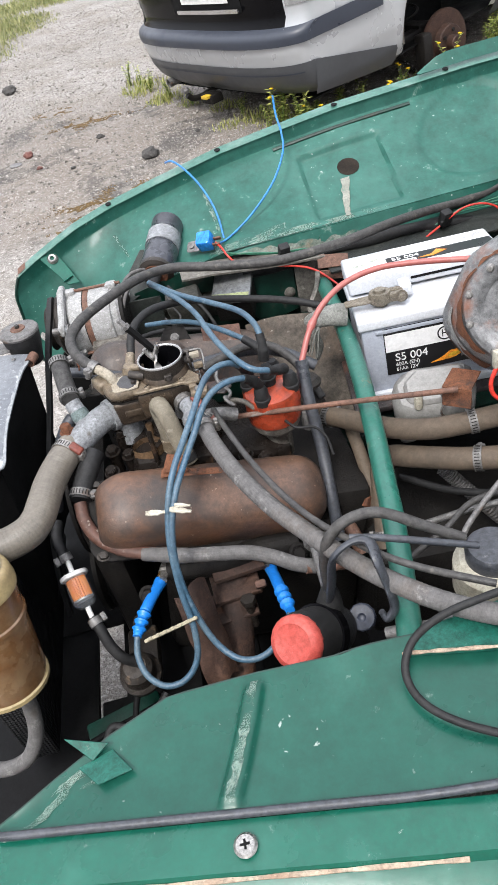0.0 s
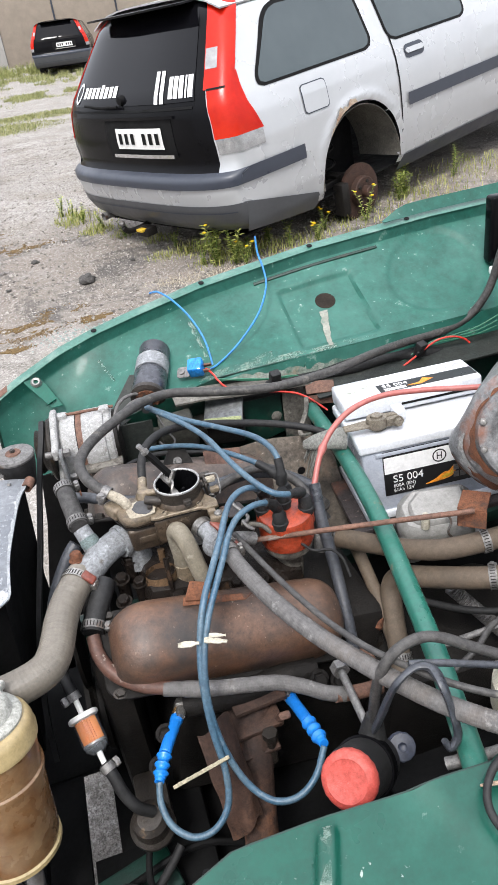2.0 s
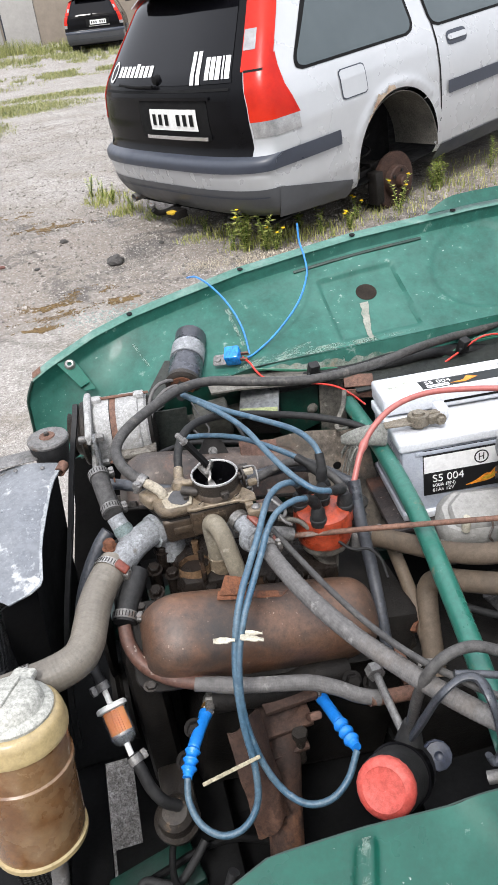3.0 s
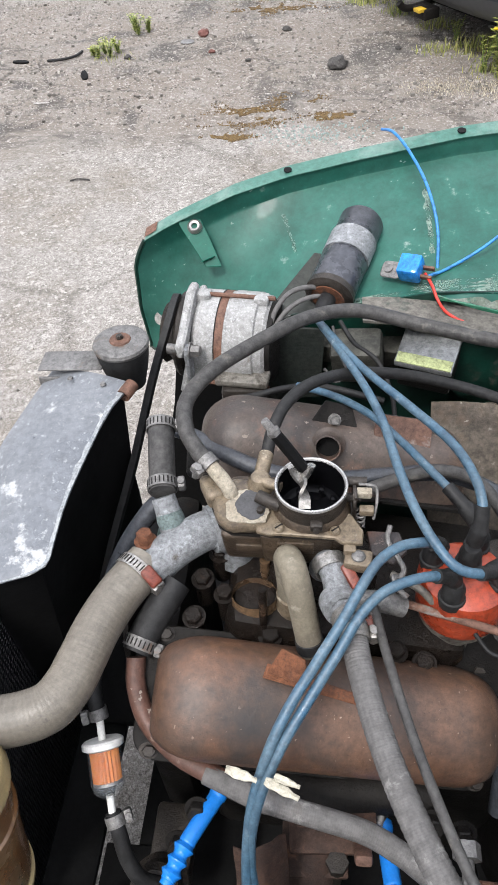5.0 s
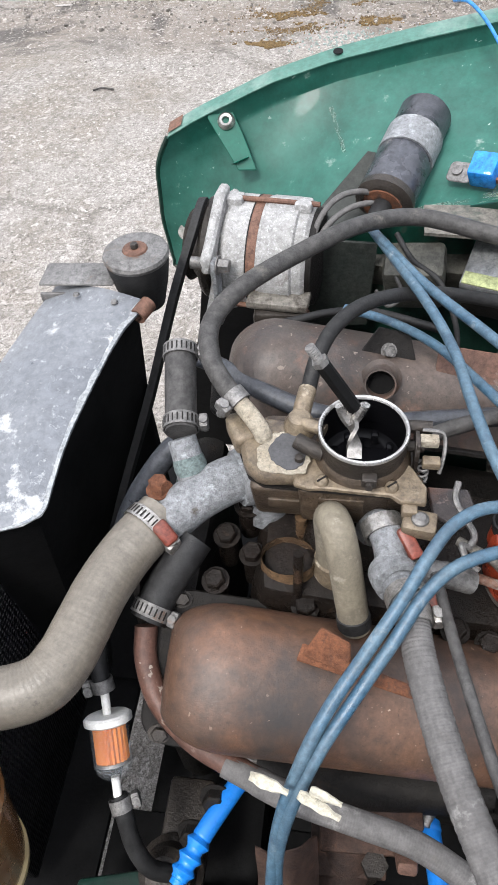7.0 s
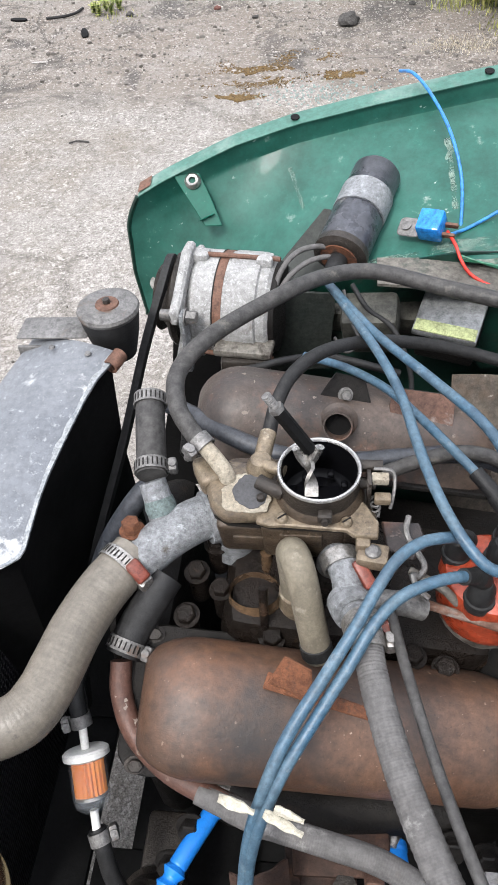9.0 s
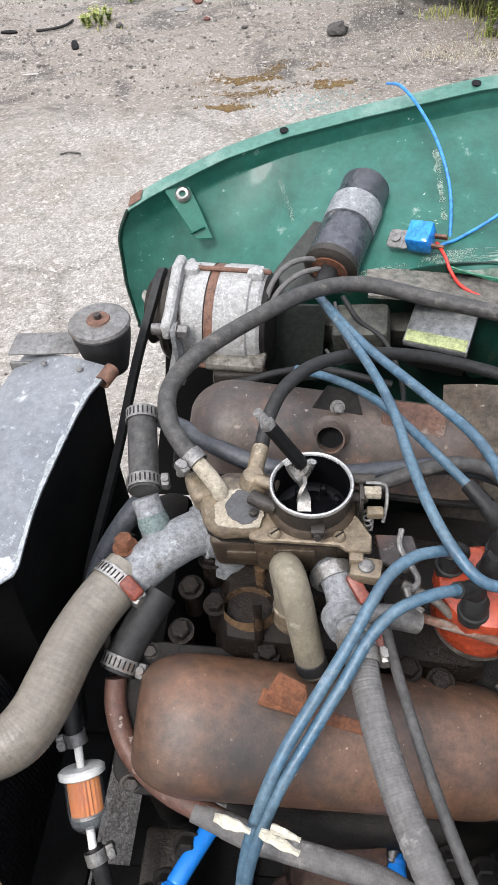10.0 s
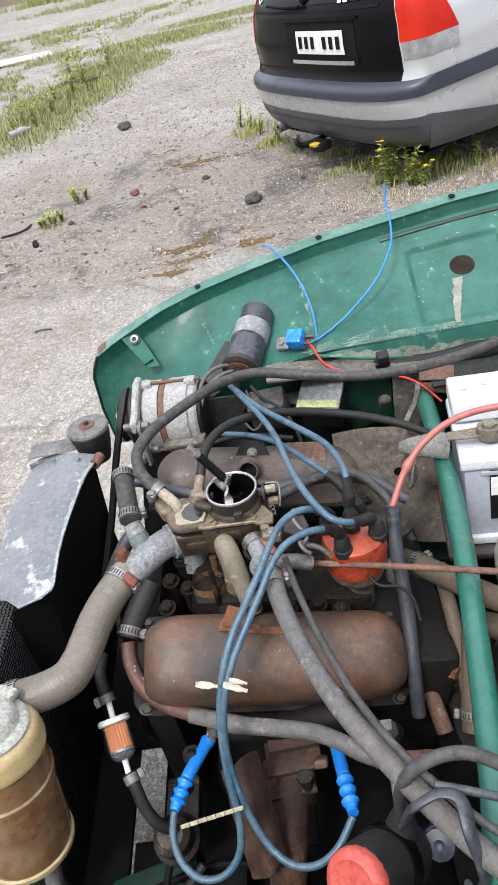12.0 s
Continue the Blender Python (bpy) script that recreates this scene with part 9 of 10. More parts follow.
            part("hub", lathe([(0, 0.075), (0.03, 0.075), (0.034, 0.07), (0.034, 0.035), (0, 0.035)], 22, dm), BRAKE_DISC, d)
            for k in range(5):
                part("stud", lathe([(0, 0.034), (0.009, 0.034), (0.009, 0.042), (0, 0.042)], 10, dm @ Matrix.Rotation(k * math.tau / 5, 4, "Z") @ Matrix.Translation((0.055, 0, 0))), BLOCK, d)
            part("caliper", block(0.06, 0.17, 0.07, dm @ Matrix.Translation((-0.14, 0.0, -0.045)), 0.012), BLOCK, d)
            part("trailing_arm", joined(block(0.34 * S, 0.08 * S, 0.08 * S, Matrix.Translation((1.06 * S, -0.66 * S, 0.20 * S)), 0.015), block(0.10 * S, 0.30 * S, 0.10 * S, Matrix.Translation((1.18 * S, -0.55 * S, 0.20 * S)), 0.015)), BLOCK, car)
            part("spring", sweep([Vector((1.16 + 0.05 * math.cos(t), -0.60 + 0.05 * math.sin(t), 0.28 + 0.016 * t)) * S for t in steps(0, 19, 60)], 0.007 * S, 8, 2), BLOCK, car)
            part("arch_back", block(0.66 * S, 0.02 * S, 0.52 * S, Matrix.Translation((axle * S, -0.50 * S, 0.22 * S)), 0.01), BLACK, car)
    return car, tail, flank


VS = 1.12
VM = Matrix.Translation((0.485, 5.34, -0.111)) @ Matrix.Rotation(radians(25.3), 4, "Z") @ Matrix.Rotation(radians(-4.6), 4, "Y") @ Matrix.Rotation(radians(-1.25), 4, "X")
estate, etail, eflank = parked_car("silver_estate_car", "silver estate car with black tailgate and a missing rear wheel", VS, VM, SILVER_PAINT, BLACK_GLOSS, False)
gate_ob = [o for o in estate.children if o.name.startswith("tailgate")][0]
part("sticker_ring", sheet(lambda u, v: (car_rear(0.70 + 0.055 * math.cos(u) * (0.75 + 0.25 * v), 1.07 + 0.055 * math.sin(u) * (0.75 + 0.25 * v), 0.015)) * VS, steps(0, math.tau, 24), steps(0, 1, 1)), LABEL_WHITE, gate_ob, "white round sticker")
for i, a in enumerate(steps(0.60, 0.06, 8)[:-1]):
    part("sticker_bar", etail(a, a - 0.050, 1.045, 1.10 if i != 4 else 1.11, 0.015, 2, 3), LABEL_WHITE, gate_ob)
for i, a in enumerate((-0.42, -0.48, -0.57, -0.62, -0.67, -0.725, -0.75)):
    part("sticker_bar", etail(a, a - (0.040 if i != 5 else 0.014), 1.0 if i < 2 else 1.02, 1.15 if i < 2 else 1.12, 0.015, 2, 4), LABEL_WHITE, gate_ob)
part("rust_patch", joined(sheet(lambda u, v: car_side(1.20 + 0.385 * math.cos(radians(95 + 45 * u)) - 0.0, 0.36 + (0.383 + 0.036 * v * (1 + 0.5 * math.sin(14 * u) + 0.3 * math.sin(37 * u)) * math.sin(math.pi * u) ** 0.5) * math.sin(radians(95 + 45 * u)), 0.0165) * VS, steps(0, 1, 20), steps(0, 1, 3))), BARE_EDGE, estate, "rust bubbling on the wheel arch")
part("exhaust_tip", lathe([(0.026, 0), (0.03, 0), (0.03, 0.2), (0.026, 0.2), (0.026, 0)], 18, Matrix.Translation(Vector((0.04, 0.52, 0.305)) * VS) @ pose(0, 0, 0, 0, 90, 0)), STEEL_DULL, estate)
tow = part("tow_bar", joined(sweep([Vector(p) * VS for p in ((0.30, 0.10, 0.30), (0.08, 0.10, 0.265), (-0.03, 0.10, 0.27), (-0.07, 0.10, 0.305))], 0.018 * VS, 10, 5), block(0.10, 0.14, 0.06, Matrix.Translation(Vector((0.05, 0.02, 0.225)) * VS), 0.01)), BLOCK, estate)
part("tow_ball", lathe([(0, -0.025), (0.018, -0.018), (0.025, 0), (0.018, 0.018), (0, 0.025)], 18, Matrix.Translation(Vector((-0.07, 0.10, 0.335)) * VS)), STEEL_DULL, tow)
part("yellow_tag", block(0.05, 0.07, 0.02, Matrix.Translation(Vector((0.0, 0.0, 0.265)) * VS), 0.004), YELLOW_WIRE, tow)
parked_car("black_car", "black estate car parked far off by the wall", 1.12, Matrix.Translation((1.55, 28.0, lie(1.55, 28.0) - 0.02)) @ Matrix.Rotation(radians(82), 4, "Z"), BLACK_GLOSS, BLACK_GLOSS, True)

# ---- the yard's edge ----
tagged(put("wall_north", joined(block(32, 0.3, 5.6, Matrix.Translation((-4, 38.8, 0.3)), 0.01)), WALL_BEIGE), "beige rendered wall across the yard", "wall", kind="structure")
for x in (-2.6, -1.0):
    tagged(put("door_1", block(1.5, 0.06, 4.2, Matrix.Translation((x * 1.03, 38.62, 0.4)), 0.02), WALL_GREY), "pale grey door panel in the wall", "door", kind="structure")
tagged(put("trim", joined(*[block(0.08, 0.05, 5.2, Matrix.Translation((x * 1.03, 38.63, 0.4)), 0.01) for x in (-5.5, -1.75, -0.3, 2.2, 5.0)]), DARK_TRIM), "dark joints of the wall panels", "trim", kind="structure")

# ---- stones and debris ----
rng = random.Random(5)


def lump(r, seed, flat=0.7, sub=2):
    bm = bmesh.new()
    bmesh.ops.create_icosphere(bm, subdivisions=sub, radius=r)
    for v in bm.verts:
        q = v.co / r
        k = 1 + 0.4 * noise.noise(q * 1.4 + Vector((seed, seed * 2, 0))) + 0.18 * noise.noise(q * 4 + Vector((seed, 0, 3)))
        v.co = Vector((v.co.x * k * 1.25, v.co.y * k, v.co.z * k * flat))
    return bm


for x, y, r, mt, lb in ((-0.016, 5.02, 0.075, STONE, "dark lump of tarmac on the ground"), (-0.90, 5.72, 0.07, BRICK_RED, "broken piece of red brick"), (-1.33, 5.3, 0.045, STONE, "small dark stone on the asphalt"), (-0.35, 5.75, 0.05, STONE, "small dark stone on the asphalt"), (-1.245, 8.18, 0.10, STONE, "dark stone beside the grass"), (-0.55, 5.15, 0.03, STONE, "small dark stone on the asphalt"), (1.25, 4.62, 0.04, STONE_PALE, "pale stone among weeds"), (-0.8, 5.35, 0.035, BRICK_RED, "small bit of red brick"), (0.35, 5.3, 0.03, STONE, "small dark stone on the asphalt")):
    r *= 0.66 if r > 0.07 else 0.5
    b = lump(r, x * 7 + y, 0.7, 3)
    b.transform(Matrix.Translation((x, y, lie(x, y) + r * 0.4)) @ pose(0, 0, 0, 0, 0, rng.uniform(0, 360)))
    solo("stone", b, mt, lb, "stone")
bot = thing("plastic_bottle", "crushed clear plastic bottle in the grass", "bottle", (-2.63, 8.76, 0))
part("bottle_body", lathe([(0, 0), (0.045, 0), (0.05, 0.02), (0.048, 0.2), (0.02, 0.28), (0.018, 0.31), (0, 0.31)], 16, pose(-2.63, 8.76, 0.06, 0, 88, 50), squash=0.7), CLEAR_LAMP, bot)
solo("board", slab([(-0.9, -0.3), (0.9, -0.25), (0.85, 0.3), (-0.9, 0.3)], 0.03, pose(-4.42, 15.98, lie(-4.42, 15.98) + 0.03, 3, 2, 20)), LABEL_WHITE, "pale board lying in the grass", "board")
solo("twig", sweep([(-1.22, 3.55, 0.010), (-1.18, 3.56, 0.014), (-1.13, 3.555, 0.010)], 0.004, 6, 4), STONE, "short dark twig on the asphalt", "twig")
solo("branch", sweep([(-2.62, 11.55, lie(-2.6, 11.5) + 0.03), (-2.45, 11.75, lie(-2.4, 11.7) + 0.06), (-2.2, 11.65, lie(-2.2, 11.6) + 0.03), (-2.02, 11.68, lie(-2.0, 11.7) + 0.04)], 0.022, 7, 5), STONE, "dark branch at the edge of the grass", "branch")

# ---- gravel, moss, grass ----
verts, faces = [], []


def pebble(x, y, r):
    n0 = len(verts)
    a = rng.uniform(0, 6.28)
    z = lie(x, y)
    long = rng.uniform(0.6, 1.0)
    for k in range(5):
        t = a + k * 1.2566
        q = r * rng.uniform(0.6, 1.2) * (1.0 if k % 2 else long)
        verts.append((x + q * math.cos(t), y + q * math.sin(t), z - 0.2 * r))
    for k in range(4):
        t = a + 0.4 + k * 1.5708
        q = r * rng.uniform(0.5, 0.75)
        verts.append((x + q * math.cos(t), y + q * math.sin(t), z + r * rng.uniform(0.45, 0.75)))
    faces.append((n0 + 5, n0 + 6, n0 + 7, n0 + 8))
    faces.extend([(n0, n0 + 1, n0 + 5), (n0 + 1, n0 + 6, n0 + 5), (n0 + 1, n0 + 2, n0 + 6), (n0 + 2, n0 + 7, n0 + 6), (n0 + 2, n0 + 3, n0 + 7), (n0 + 3, n0 + 8, n0 + 7), (n0 + 3, n0 + 4, n0 + 8), (n0 + 4, n0, n0 + 8), (n0, n0 + 5, n0 + 8)])


for _ in range(190000):
    x, y = rng.uniform(-4.0, 2.8), rng.uniform(1.4, 13.0) if rng.random() < 0.92 else rng.uniform(-0.4, 1.5)
    dens = 0.45 + 0.9 * noise.noise(Vector((x * 0.9, y * 0.9, 1.7))) + (0.8 if 4.2 < y < 6.8 else 0.35 if y > 6.8 else -0.15)
    if rng.random() < dens:
        pebble(x, y, min(0.013, 0.0024 * rng.random() ** -0.38) * (1.35 if y > 4.2 else 0.75))
gm = bpy.data.meshes.new("gravel")
gm.from_pydata(verts, [], faces)
gm.transform(Matrix.Scale(TRUE, 4))


def pebble_material(name, dark, pale):
    m = surf(name, pale, dark, 0.9, 0, 6, 120, bump=0.3)
    n, l = m.node_tree.nodes, m.node_tree.links
    g = n.new("ShaderNodeNewGeometry")
    r = n.new("ShaderNodeValToRGB")
    r.color_ramp.elements[0].color, r.color_ramp.elements[1].color = (*dark, 1), (*pale, 1)
    l.new(g.outputs["Random Per Island"], r.inputs["Fac"])
    l.new(r.outputs["Color"], n["Principled BSDF"].inputs["Base Color"])
    return m


gm.materials.append(pebble_material("mixed_pebbles", (0.085, 0.077, 0.068), (0.36, 0.335, 0.305)))
tagged(new("gravel", gm), "loose grey gravel strewn over the asphalt", "gravel", kind="stuff")


def moss_patch(cx, cy, rx, ry, count, seed):
    """A ragged cushion of moss: very many fine tufts, thinning out at the edge."""
    global verts, faces
    verts, faces = [], []
    r = random.Random(seed)
    for _ in range(count):
        a, q = r.uniform(0, 6.283), abs(r.gauss(0, 0.50))
        x, y = cx + rx * q * math.cos(a), cy + ry * q * math.sin(a)
        if noise.noise(Vector((x * 7, y * 9, seed))) + 0.6 * noise.noise(Vector((x * 25, y * 25, seed))) > 0.25 * q - 0.05:
            pebble(x, y, r.uniform(0.0022, 0.006))
    me = bpy.data.meshes.new("moss")
    me.from_pydata(verts, [], faces)
    me.transform(Matrix.Scale(TRUE, 4))
    me.materials.append(MOSS_TUFT)
    tagged(new("moss", me), "brown and yellow moss patch on the asphalt", "moss", kind="stuff")


MOSS_TUFT = pebble_material("moss_tufts", (0.050, 0.032, 0.016), (0.175, 0.115, 0.045))
for i, (x, y, a, b) in enumerate(((-0.45, 4.30, 0.28, 0.20), (-0.47, 6.3, 0.40, 0.22), (-0.75, 6.9, 0.2, 0.15), (-0.22, 4.50, 0.14, 0.10), (-0.55, 4.02, 0.13, 0.04), (-0.02, 4.25, 0.18, 0.07))):
    moss_patch(x, y, a, b, 8000 if i < 2 else 5000, i)


def blades(spots, material, name, label, category):
    """Grass blades: rows of (x, y, radius x, radius y, count, height)."""
    vs, fs = [], []
    for cx, cy, rx, ry, count, h in spots:
        for _ in range(count):
            a, q = rng.uniform(0, 6.283), math.sqrt(rng.random())
            x, y = cx + rx * q * math.cos(a) * rng.uniform(0.7, 1.25), cy + ry * q * math.sin(a) * rng.uniform(0.7, 1.25)
            bare = noise.noise(Vector((x * 1.9, y * 1.1, 4.2))) + 0.5 * noise.noise(Vector((x * 6.0, y * 3.5, 7.7)))
            if h > 0.1 and y > 7 and bare < 0.02:
                continue
            hh = h * rng.uniform(0.25, 1.15) * (1 - 0.5 * q)
            w = (0.0022 if y < 7 else 0.0042) + 0.008 * h * rng.uniform(0.5, 1)
            d = rng.uniform(0, 6.283)
            lx, ly = hh * rng.uniform(0.1, 0.7) * math.cos(d), hh * rng.uniform(0.1, 0.7) * math.sin(d)
            sx, sy = -math.sin(d) * w, math.cos(d) * w
            n0 = len(vs)
            z = lie(x, y) - 0.005
            vs.extend([(x - sx, y - sy, z), (x + sx, y + sy, z), (x + lx * 0.4 + sx * 0.8, y + ly * 0.4 + sy * 0.8, z + hh * 0.6), (x + lx * 0.4 - sx * 0.8, y + ly * 0.4 - sy * 0.8, z + hh * 0.6), (x + lx, y + ly, z + hh)])
            fs.extend([(n0, n0 + 1, n0 + 2, n0 + 3), (n0 + 3, n0 + 2, n0 + 4)])
    me = bpy.data.meshes.new(name)
    me.from_pydata(vs, [], fs)
    me.transform(Matrix.Scale(TRUE, 4))
    me.materials.append(material)
    return tagged(new(name, me), label, category, kind="stuff")


def leaf_material(name, dark, pale):
    m = surf(name, dark, pale, 0.6, 0, 0.8, 20, bump=0)
    n, l = m.node_tree.nodes, m.node_tree.links
    g = n.new("ShaderNodeNewGeometry")
    r = n.new("ShaderNodeValToRGB")
    r.color_ramp.elements[0].color, r.color_ramp.elements[1].color = (*dark, 1), (*pale, 1)
    l.new(g.outputs["Random Per Island"], r.inputs["Fac"])
    l.new(r.outputs["Color"], n["Principled BSDF"].inputs["Base Color"])
    return m


blades([(-2.56, 9.07, 0.76, 1.05, 4800, 0.09), (-2.32, 10.66, 0.85, 1.35, 7680, 0.10), (-1.80, 12.55, 0.84, 1.30, 7040, 0.09), (-1.10, 14.85, 1.53, 0.93, 7680, 0.09), (0.20, 16.41, 1.61, 0.61, 5760, 0.08), (-4.47, 14.44, 2.87, 2.29, 16000, 0.12), (-4.84, 19.40, 3.89, 1.87, 14400, 0.15), (0.45, 21.18, 2.86, 1.09, 11200, 0.12), (-1.57, 27.92, 5.27, 1.53, 12800, 0.25), (1.67, 25.49, 2.71, 1.13, 6400, 0.15), (-3.06, 11.87, 1.05, 1.76, 4800, 0.11)], leaf_material("yard_grass", (0.085, 0.12, 0.03), (0.36, 0.34, 0.16)), "grass", "patchy yellow-green grass in the yard", "grass")
blades([(-1.6, 33.0, 2.6, 1.2, 5200, 0.62), (0.6, 31.5, 1.6, 0.9, 2600, 0.5), (-6.0, 34.0, 3.0, 1.5, 4200, 0.6)], leaf_material("tall_wall_grass", (0.09, 0.125, 0.03), (0.36, 0.35, 0.14)), "tall_grass", "tall yellow-green grass along the wall", "grass")
blades([(-1.42, 5.30, 0.16, 0.12, 60, 0.05), (0.02, 7.0, 0.16, 0.30, 420, 0.12), (0.22, 6.4, 0.16, 0.16, 300, 0.10), (0.42, 6.1, 0.14, 0.14, 160, 0.08), (0.62, 5.7, 0.14, 0.12, 140, 0.08), (0.80, 5.25, 0.14, 0.12, 160, 0.10), (1.15, 5.05, 0.22, 0.14, 220, 0.10), (0.55, 5.25, 0.12, 0.10, 90, 0.07), (0.75, 5.25, 0.3, 0.2, 140, 0.10), (1.0, 4.85, 0.3, 0.16, 260, 0.14), (1.4, 4.85, 0.35, 0.2, 260, 0.11), (2.0, 5.0, 0.45, 0.25, 280, 0.09), (2.7, 5.25, 0.45, 0.3, 320, 0.10), (3.4, 5.6, 0.6, 0.4, 400, 0.11), (0.3, 6.9, 0.3, 0.3, 200, 0.10)], leaf_material("weed_grass", (0.12, 0.16, 0.03), (0.40, 0.38, 0.14)), "weeds", "low weeds and grass round the silver car", "weeds")
blades([(0.60, 4.64, 0.30, 0.16, 1800, 0.022), (0.95, 4.55, 0.30, 0.15, 1500, 0.03), (1.5, 4.55, 0.35, 0.14, 900, 0.035)], leaf_material("straw_blades", (0.24, 0.20, 0.14), (0.56, 0.51, 0.41)), "dry_grass", "flattened straw-coloured dry grass", "dry grass")


def weed(x, y, h, seed, flowers):
    """An upright weed: stems with many small leaves, and yellow flowers."""
    r = random.Random(seed)
    w = thing("weed", "leafy green weed with yellow flowers" if flowers else "leafy green weed growing from the asphalt", "weed", (x, y, lie(x, y)), "weeds by the car")
    stems, vs, fs, tips = [], [], [], []
    for k in range(r.randint(3, 6)):
        a = r.uniform(0, 6.28)
        hh = h * r.uniform(0.55, 1.0)
        lean = hh * r.uniform(0.1, 0.4)
        g = lie(x, y)
        p = [Vector((x, y, g)), Vector((x + lean * 0.4 * math.cos(a), y + lean * 0.4 * math.sin(a), g + hh * 0.5)), Vector((x + lean * math.cos(a), y + lean * math.sin(a), g + hh))]
        stems.append(sweep(p, lambda t: 0.0032 * (1.1 - t * 0.7), 5, 5))
        path = spline(p, 9)
        tips.append(path[-1])
        for q in path[2:]:
            for _ in range(2):
                d = r.uniform(0, 6.28)
                le = max(0.024, 0.042 * h / 0.3) * r.uniform(0.5, 1.1)
                wd = le * 0.24
                c, s_ = math.cos(d), math.sin(d)
                up = r.uniform(-0.1, 0.7)
                n0 = len(vs)
                vs.extend([q, q + Vector((c * le * 0.5 - s_ * wd, s_ * le * 0.5 + c * wd, up * le * 0.6)), q + Vector((c * le, s_ * le, up * le * 0.7)), q + Vector((c * le * 0.5 + s_ * wd, s_ * le * 0.5 - c * wd, up * le * 0.6))])
                fs.append((n0, n0 + 1, n0 + 2, n0 + 3))
    for stalk in stems:
        part("stem", stalk, WEED, w)
    bm = bmesh.new()
    me = bpy.data.meshes.new("tmp")
    me.from_pydata(vs, [], fs)
    bm.from_mesh(me)
    bpy.data.meshes.remove(me)
    part("leaves", bm, WEED_LEAF, w)
    if flowers:
        for t in tips[:3]:
            part("flower", lathe([(0, 0), (0.012, 0.003), (0.014, 0.008), (0.006, 0.011), (0, 0.011)], 8, Matrix.Translation(t)), YELLOW_FLOWER, w)


WEED_LEAF = leaf_material("weed_leaves", (0.16, 0.22, 0.04), (0.44, 0.44, 0.14))
for i, (x, y, h, fl_) in enumerate(((0.86, 4.78, 0.36, True), (0.98, 4.70, 0.30, False), (1.10, 4.85, 0.26, True), (1.42, 4.85, 0.26, False), (1.32, 5.0, 0.30, True), (1.62, 4.80, 0.18, True), (2.06, 4.95, 0.26, True), (2.48, 5.25, 0.24, False), (2.55, 5.3, 0.28, False), (0.05, 7.05, 0.2, False), (0.12, 6.8, 0.18, False), (-0.04, 7.2, 0.22, False), (0.26, 6.45, 0.14, False), (0.40, 6.0, 0.16, False), (0.70, 5.4, 0.16, False), (0.78, 4.86, 0.22, False), (1.04, 4.66, 0.20, True), (0.92, 4.95, 0.16, False), (-1.50, 5.40, 0.11, False), (-1.45, 5.33, 0.10, False), (-1.56, 5.35, 0.09, False), (-1.42, 5.42, 0.10, False), (-1.52, 5.30, 0.08, False), (-1.36, 5.80, 0.13, False), (-1.30, 5.86, 0.11, False), (-1.40, 5.88, 0.12, False), (1.75, 5.0, 0.16, True), (3.1, 5.5, 0.26, False))):
    weed(x, y, h, 40 + i, fl_)
for i, (x, y) in enumerate(((-2.39, 11.87), (-2.17, 11.41), (-1.99, 12.81), (-2.42, 9.2), (-2.30, 9.7), (-2.52, 9.9), (-2.20, 10.3), (-2.45, 10.6), (-2.25, 10.9), (-2.60, 8.9), (-2.62, 9.5), (-2.05, 11.0))):
    weed(x, y, 0.55 if i < 3 else 0.34, 80 + i, False)


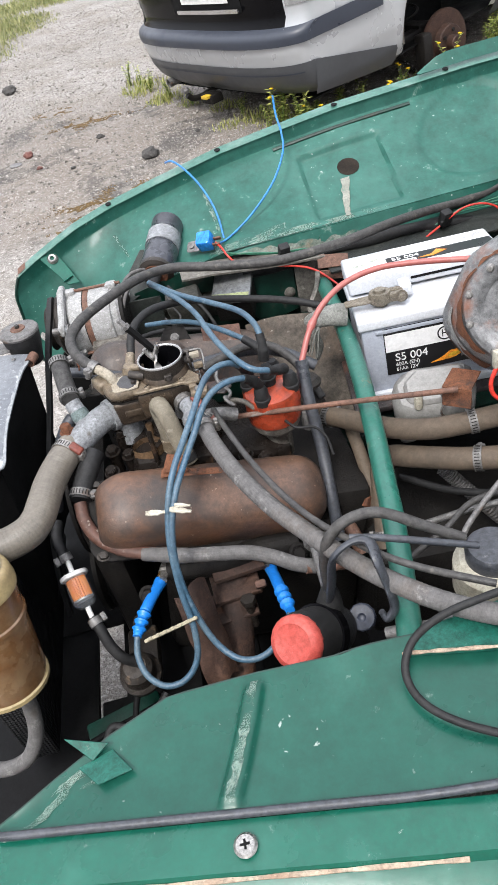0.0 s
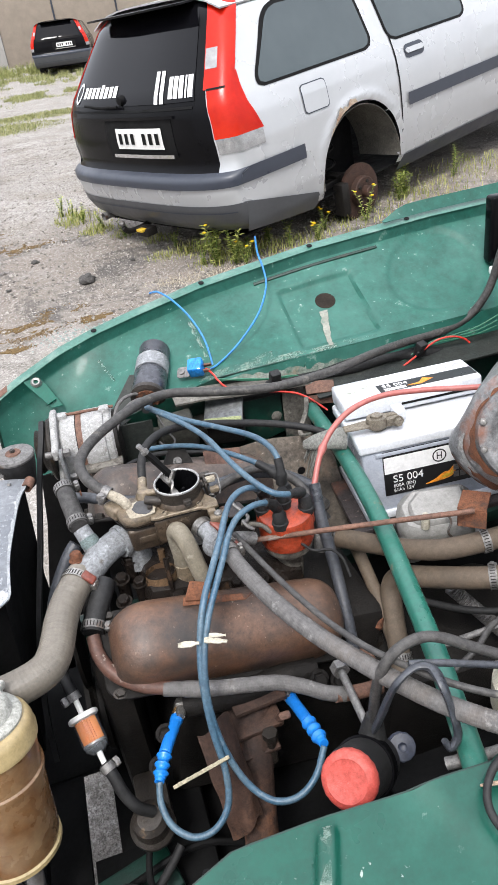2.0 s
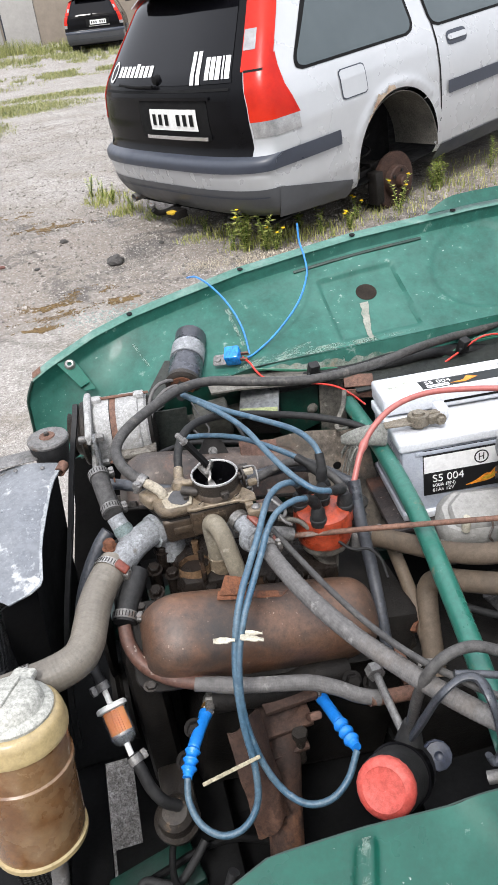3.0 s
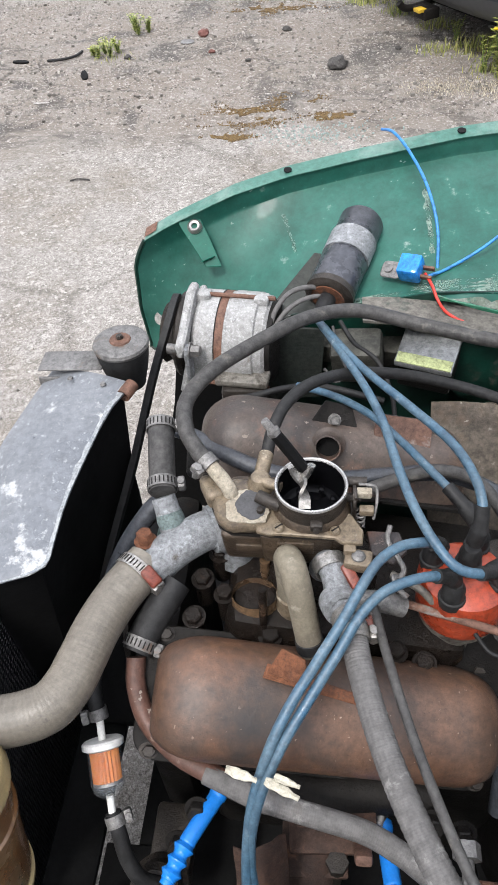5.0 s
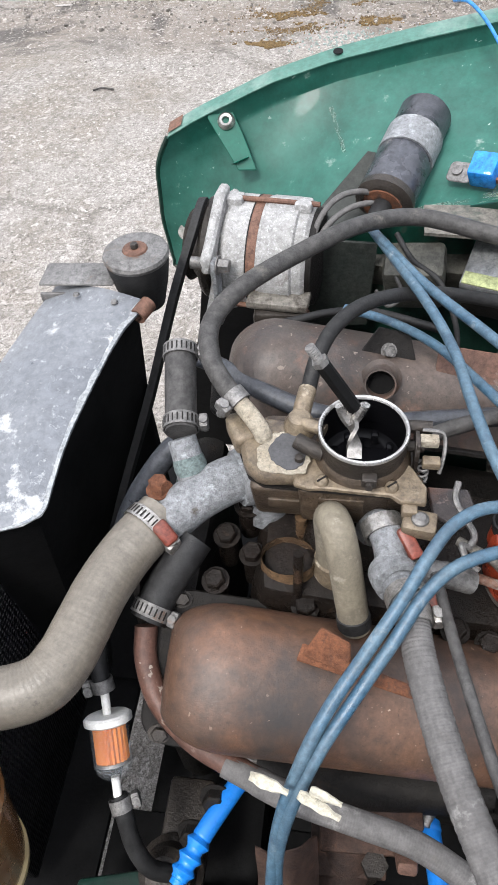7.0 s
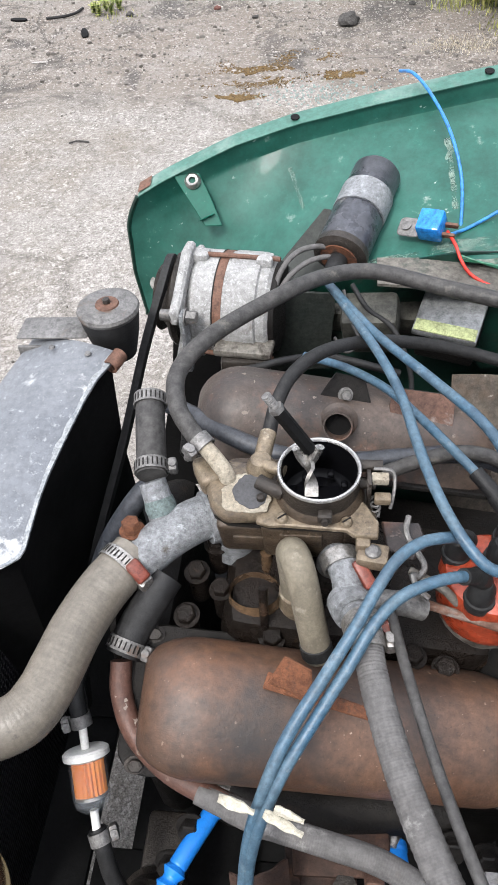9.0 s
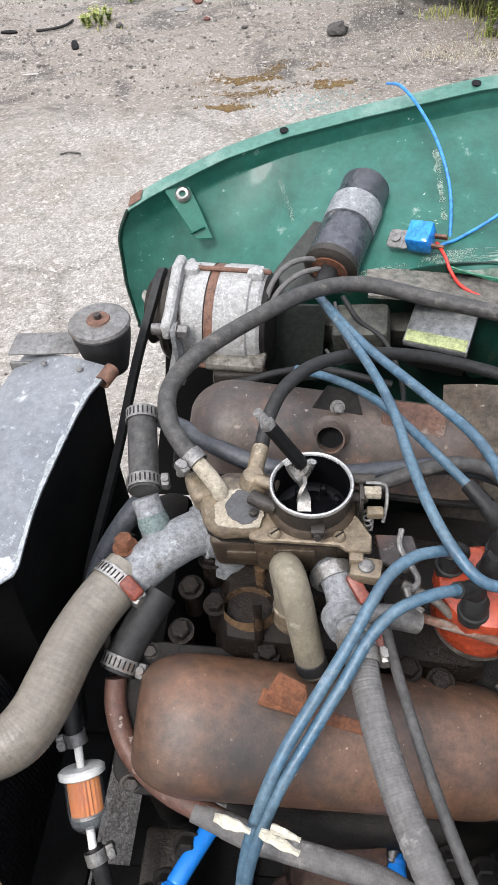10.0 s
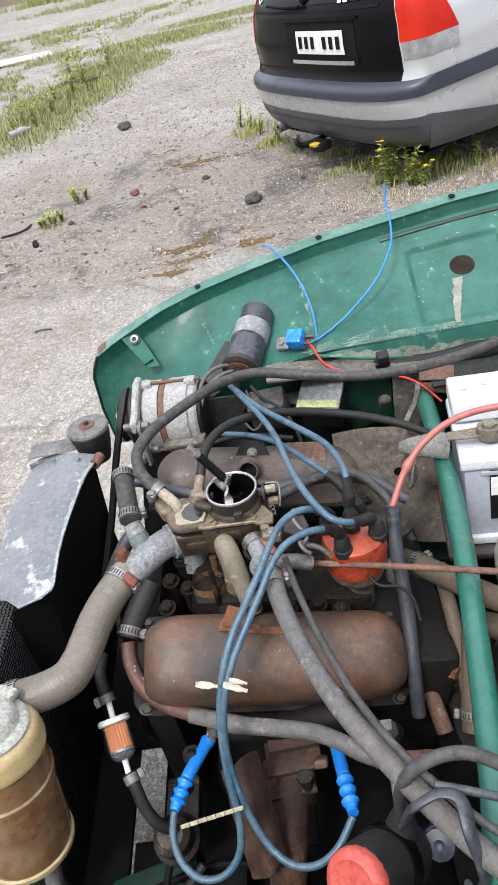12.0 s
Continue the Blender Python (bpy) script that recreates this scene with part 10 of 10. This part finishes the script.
# ---- litter on the asphalt ----
shards, shard_faces = [], []
lr = random.Random(77)
for _ in range(240):
    x, y = lr.gauss(-0.12, 0.17), lr.gauss(4.03, 0.075)
    a, q, z = lr.uniform(0, 6.28), lr.uniform(0.003, 0.0065), lie(x, y)
    n0 = len(shards)
    for k in range(4):
        t = a + k * 1.57
        shards.append((x + q * math.cos(t), y + q * math.sin(t), z - 0.001))
    for k in range(4):
        t = a + k * 1.57
        shards.append((x + 0.8 * q * math.cos(t), y + 0.8 * q * math.sin(t), z + lr.uniform(0.004, 0.007)))
    shard_faces.append((n0 + 4, n0 + 5, n0 + 6, n0 + 7))
    for k in range(4):
        shard_faces.append((n0 + k, n0 + (k + 1) % 4, n0 + 4 + (k + 1) % 4, n0 + 4 + k))
glass_mesh = bpy.data.meshes.new("broken_glass")
glass_mesh.from_pydata(shards, [], shard_faces)
glass_mesh.transform(Matrix.Scale(TRUE, 4))
glass_mesh.materials.append(surf("crushed_glass", (0.20, 0.27, 0.25), (0.34, 0.40, 0.38), 0.15, 0, 30, 100, bump=0, mottle=0.2))
tagged(new("broken_glass", glass_mesh), "crumbs of pale green broken glass", "broken glass", kind="stuff")


def litter(name, outline, x, y, turn, thick, material, label, category, tilt=4):
    g = Matrix.Translation((x, y, lie(x, y) + 0.002)) @ pose(0, 0, 0, tilt, 0, turn)
    solo(name, slab(ragged(outline, 0.12, x), thick, g, 0.002), material, label, category)


litter("plastic_plate", [(-0.05, 0), (-0.03, 0.045), (0.03, 0.045), (0.05, 0), (0.03, -0.04), (-0.03, -0.04)], -0.99, 5.58, 20, 0.008, STEEL_DULL, "flat grey oval scrap on the asphalt", "scrap")
litter("black_shard", [(-0.02, -0.05), (0.025, -0.05), (0.015, 0.06), (-0.02, 0.05)], -1.52, 4.96, 15, 0.014, BLACK, "black plastic shard lying on the asphalt", "scrap", 10)
litter("paper_scrap", [(-0.05, -0.008), (0.05, -0.014), (0.05, 0.010), (-0.04, 0.014)], -1.67, 4.56, 8, 0.004, STONE_PALE, "pale splinter lying on the asphalt", "scrap")
litter("black_shard", [(-0.06, -0.015), (0.06, -0.02), (0.05, 0.02), (-0.05, 0.018)], -2.02, 5.27, -8, 0.012, BLACK, "long black strip of plastic on the asphalt", "scrap", 6)
solo("wire_offcut", sweep([(-1.84, 5.26, 0.012), (-1.74, 5.27, 0.016), (-1.68, 5.33, 0.014), (-1.66, 5.44, 0.010)], 0.008, 8, 6), RUBBER_DARK, "curved offcut of black cable on the ground", "cable offcut")
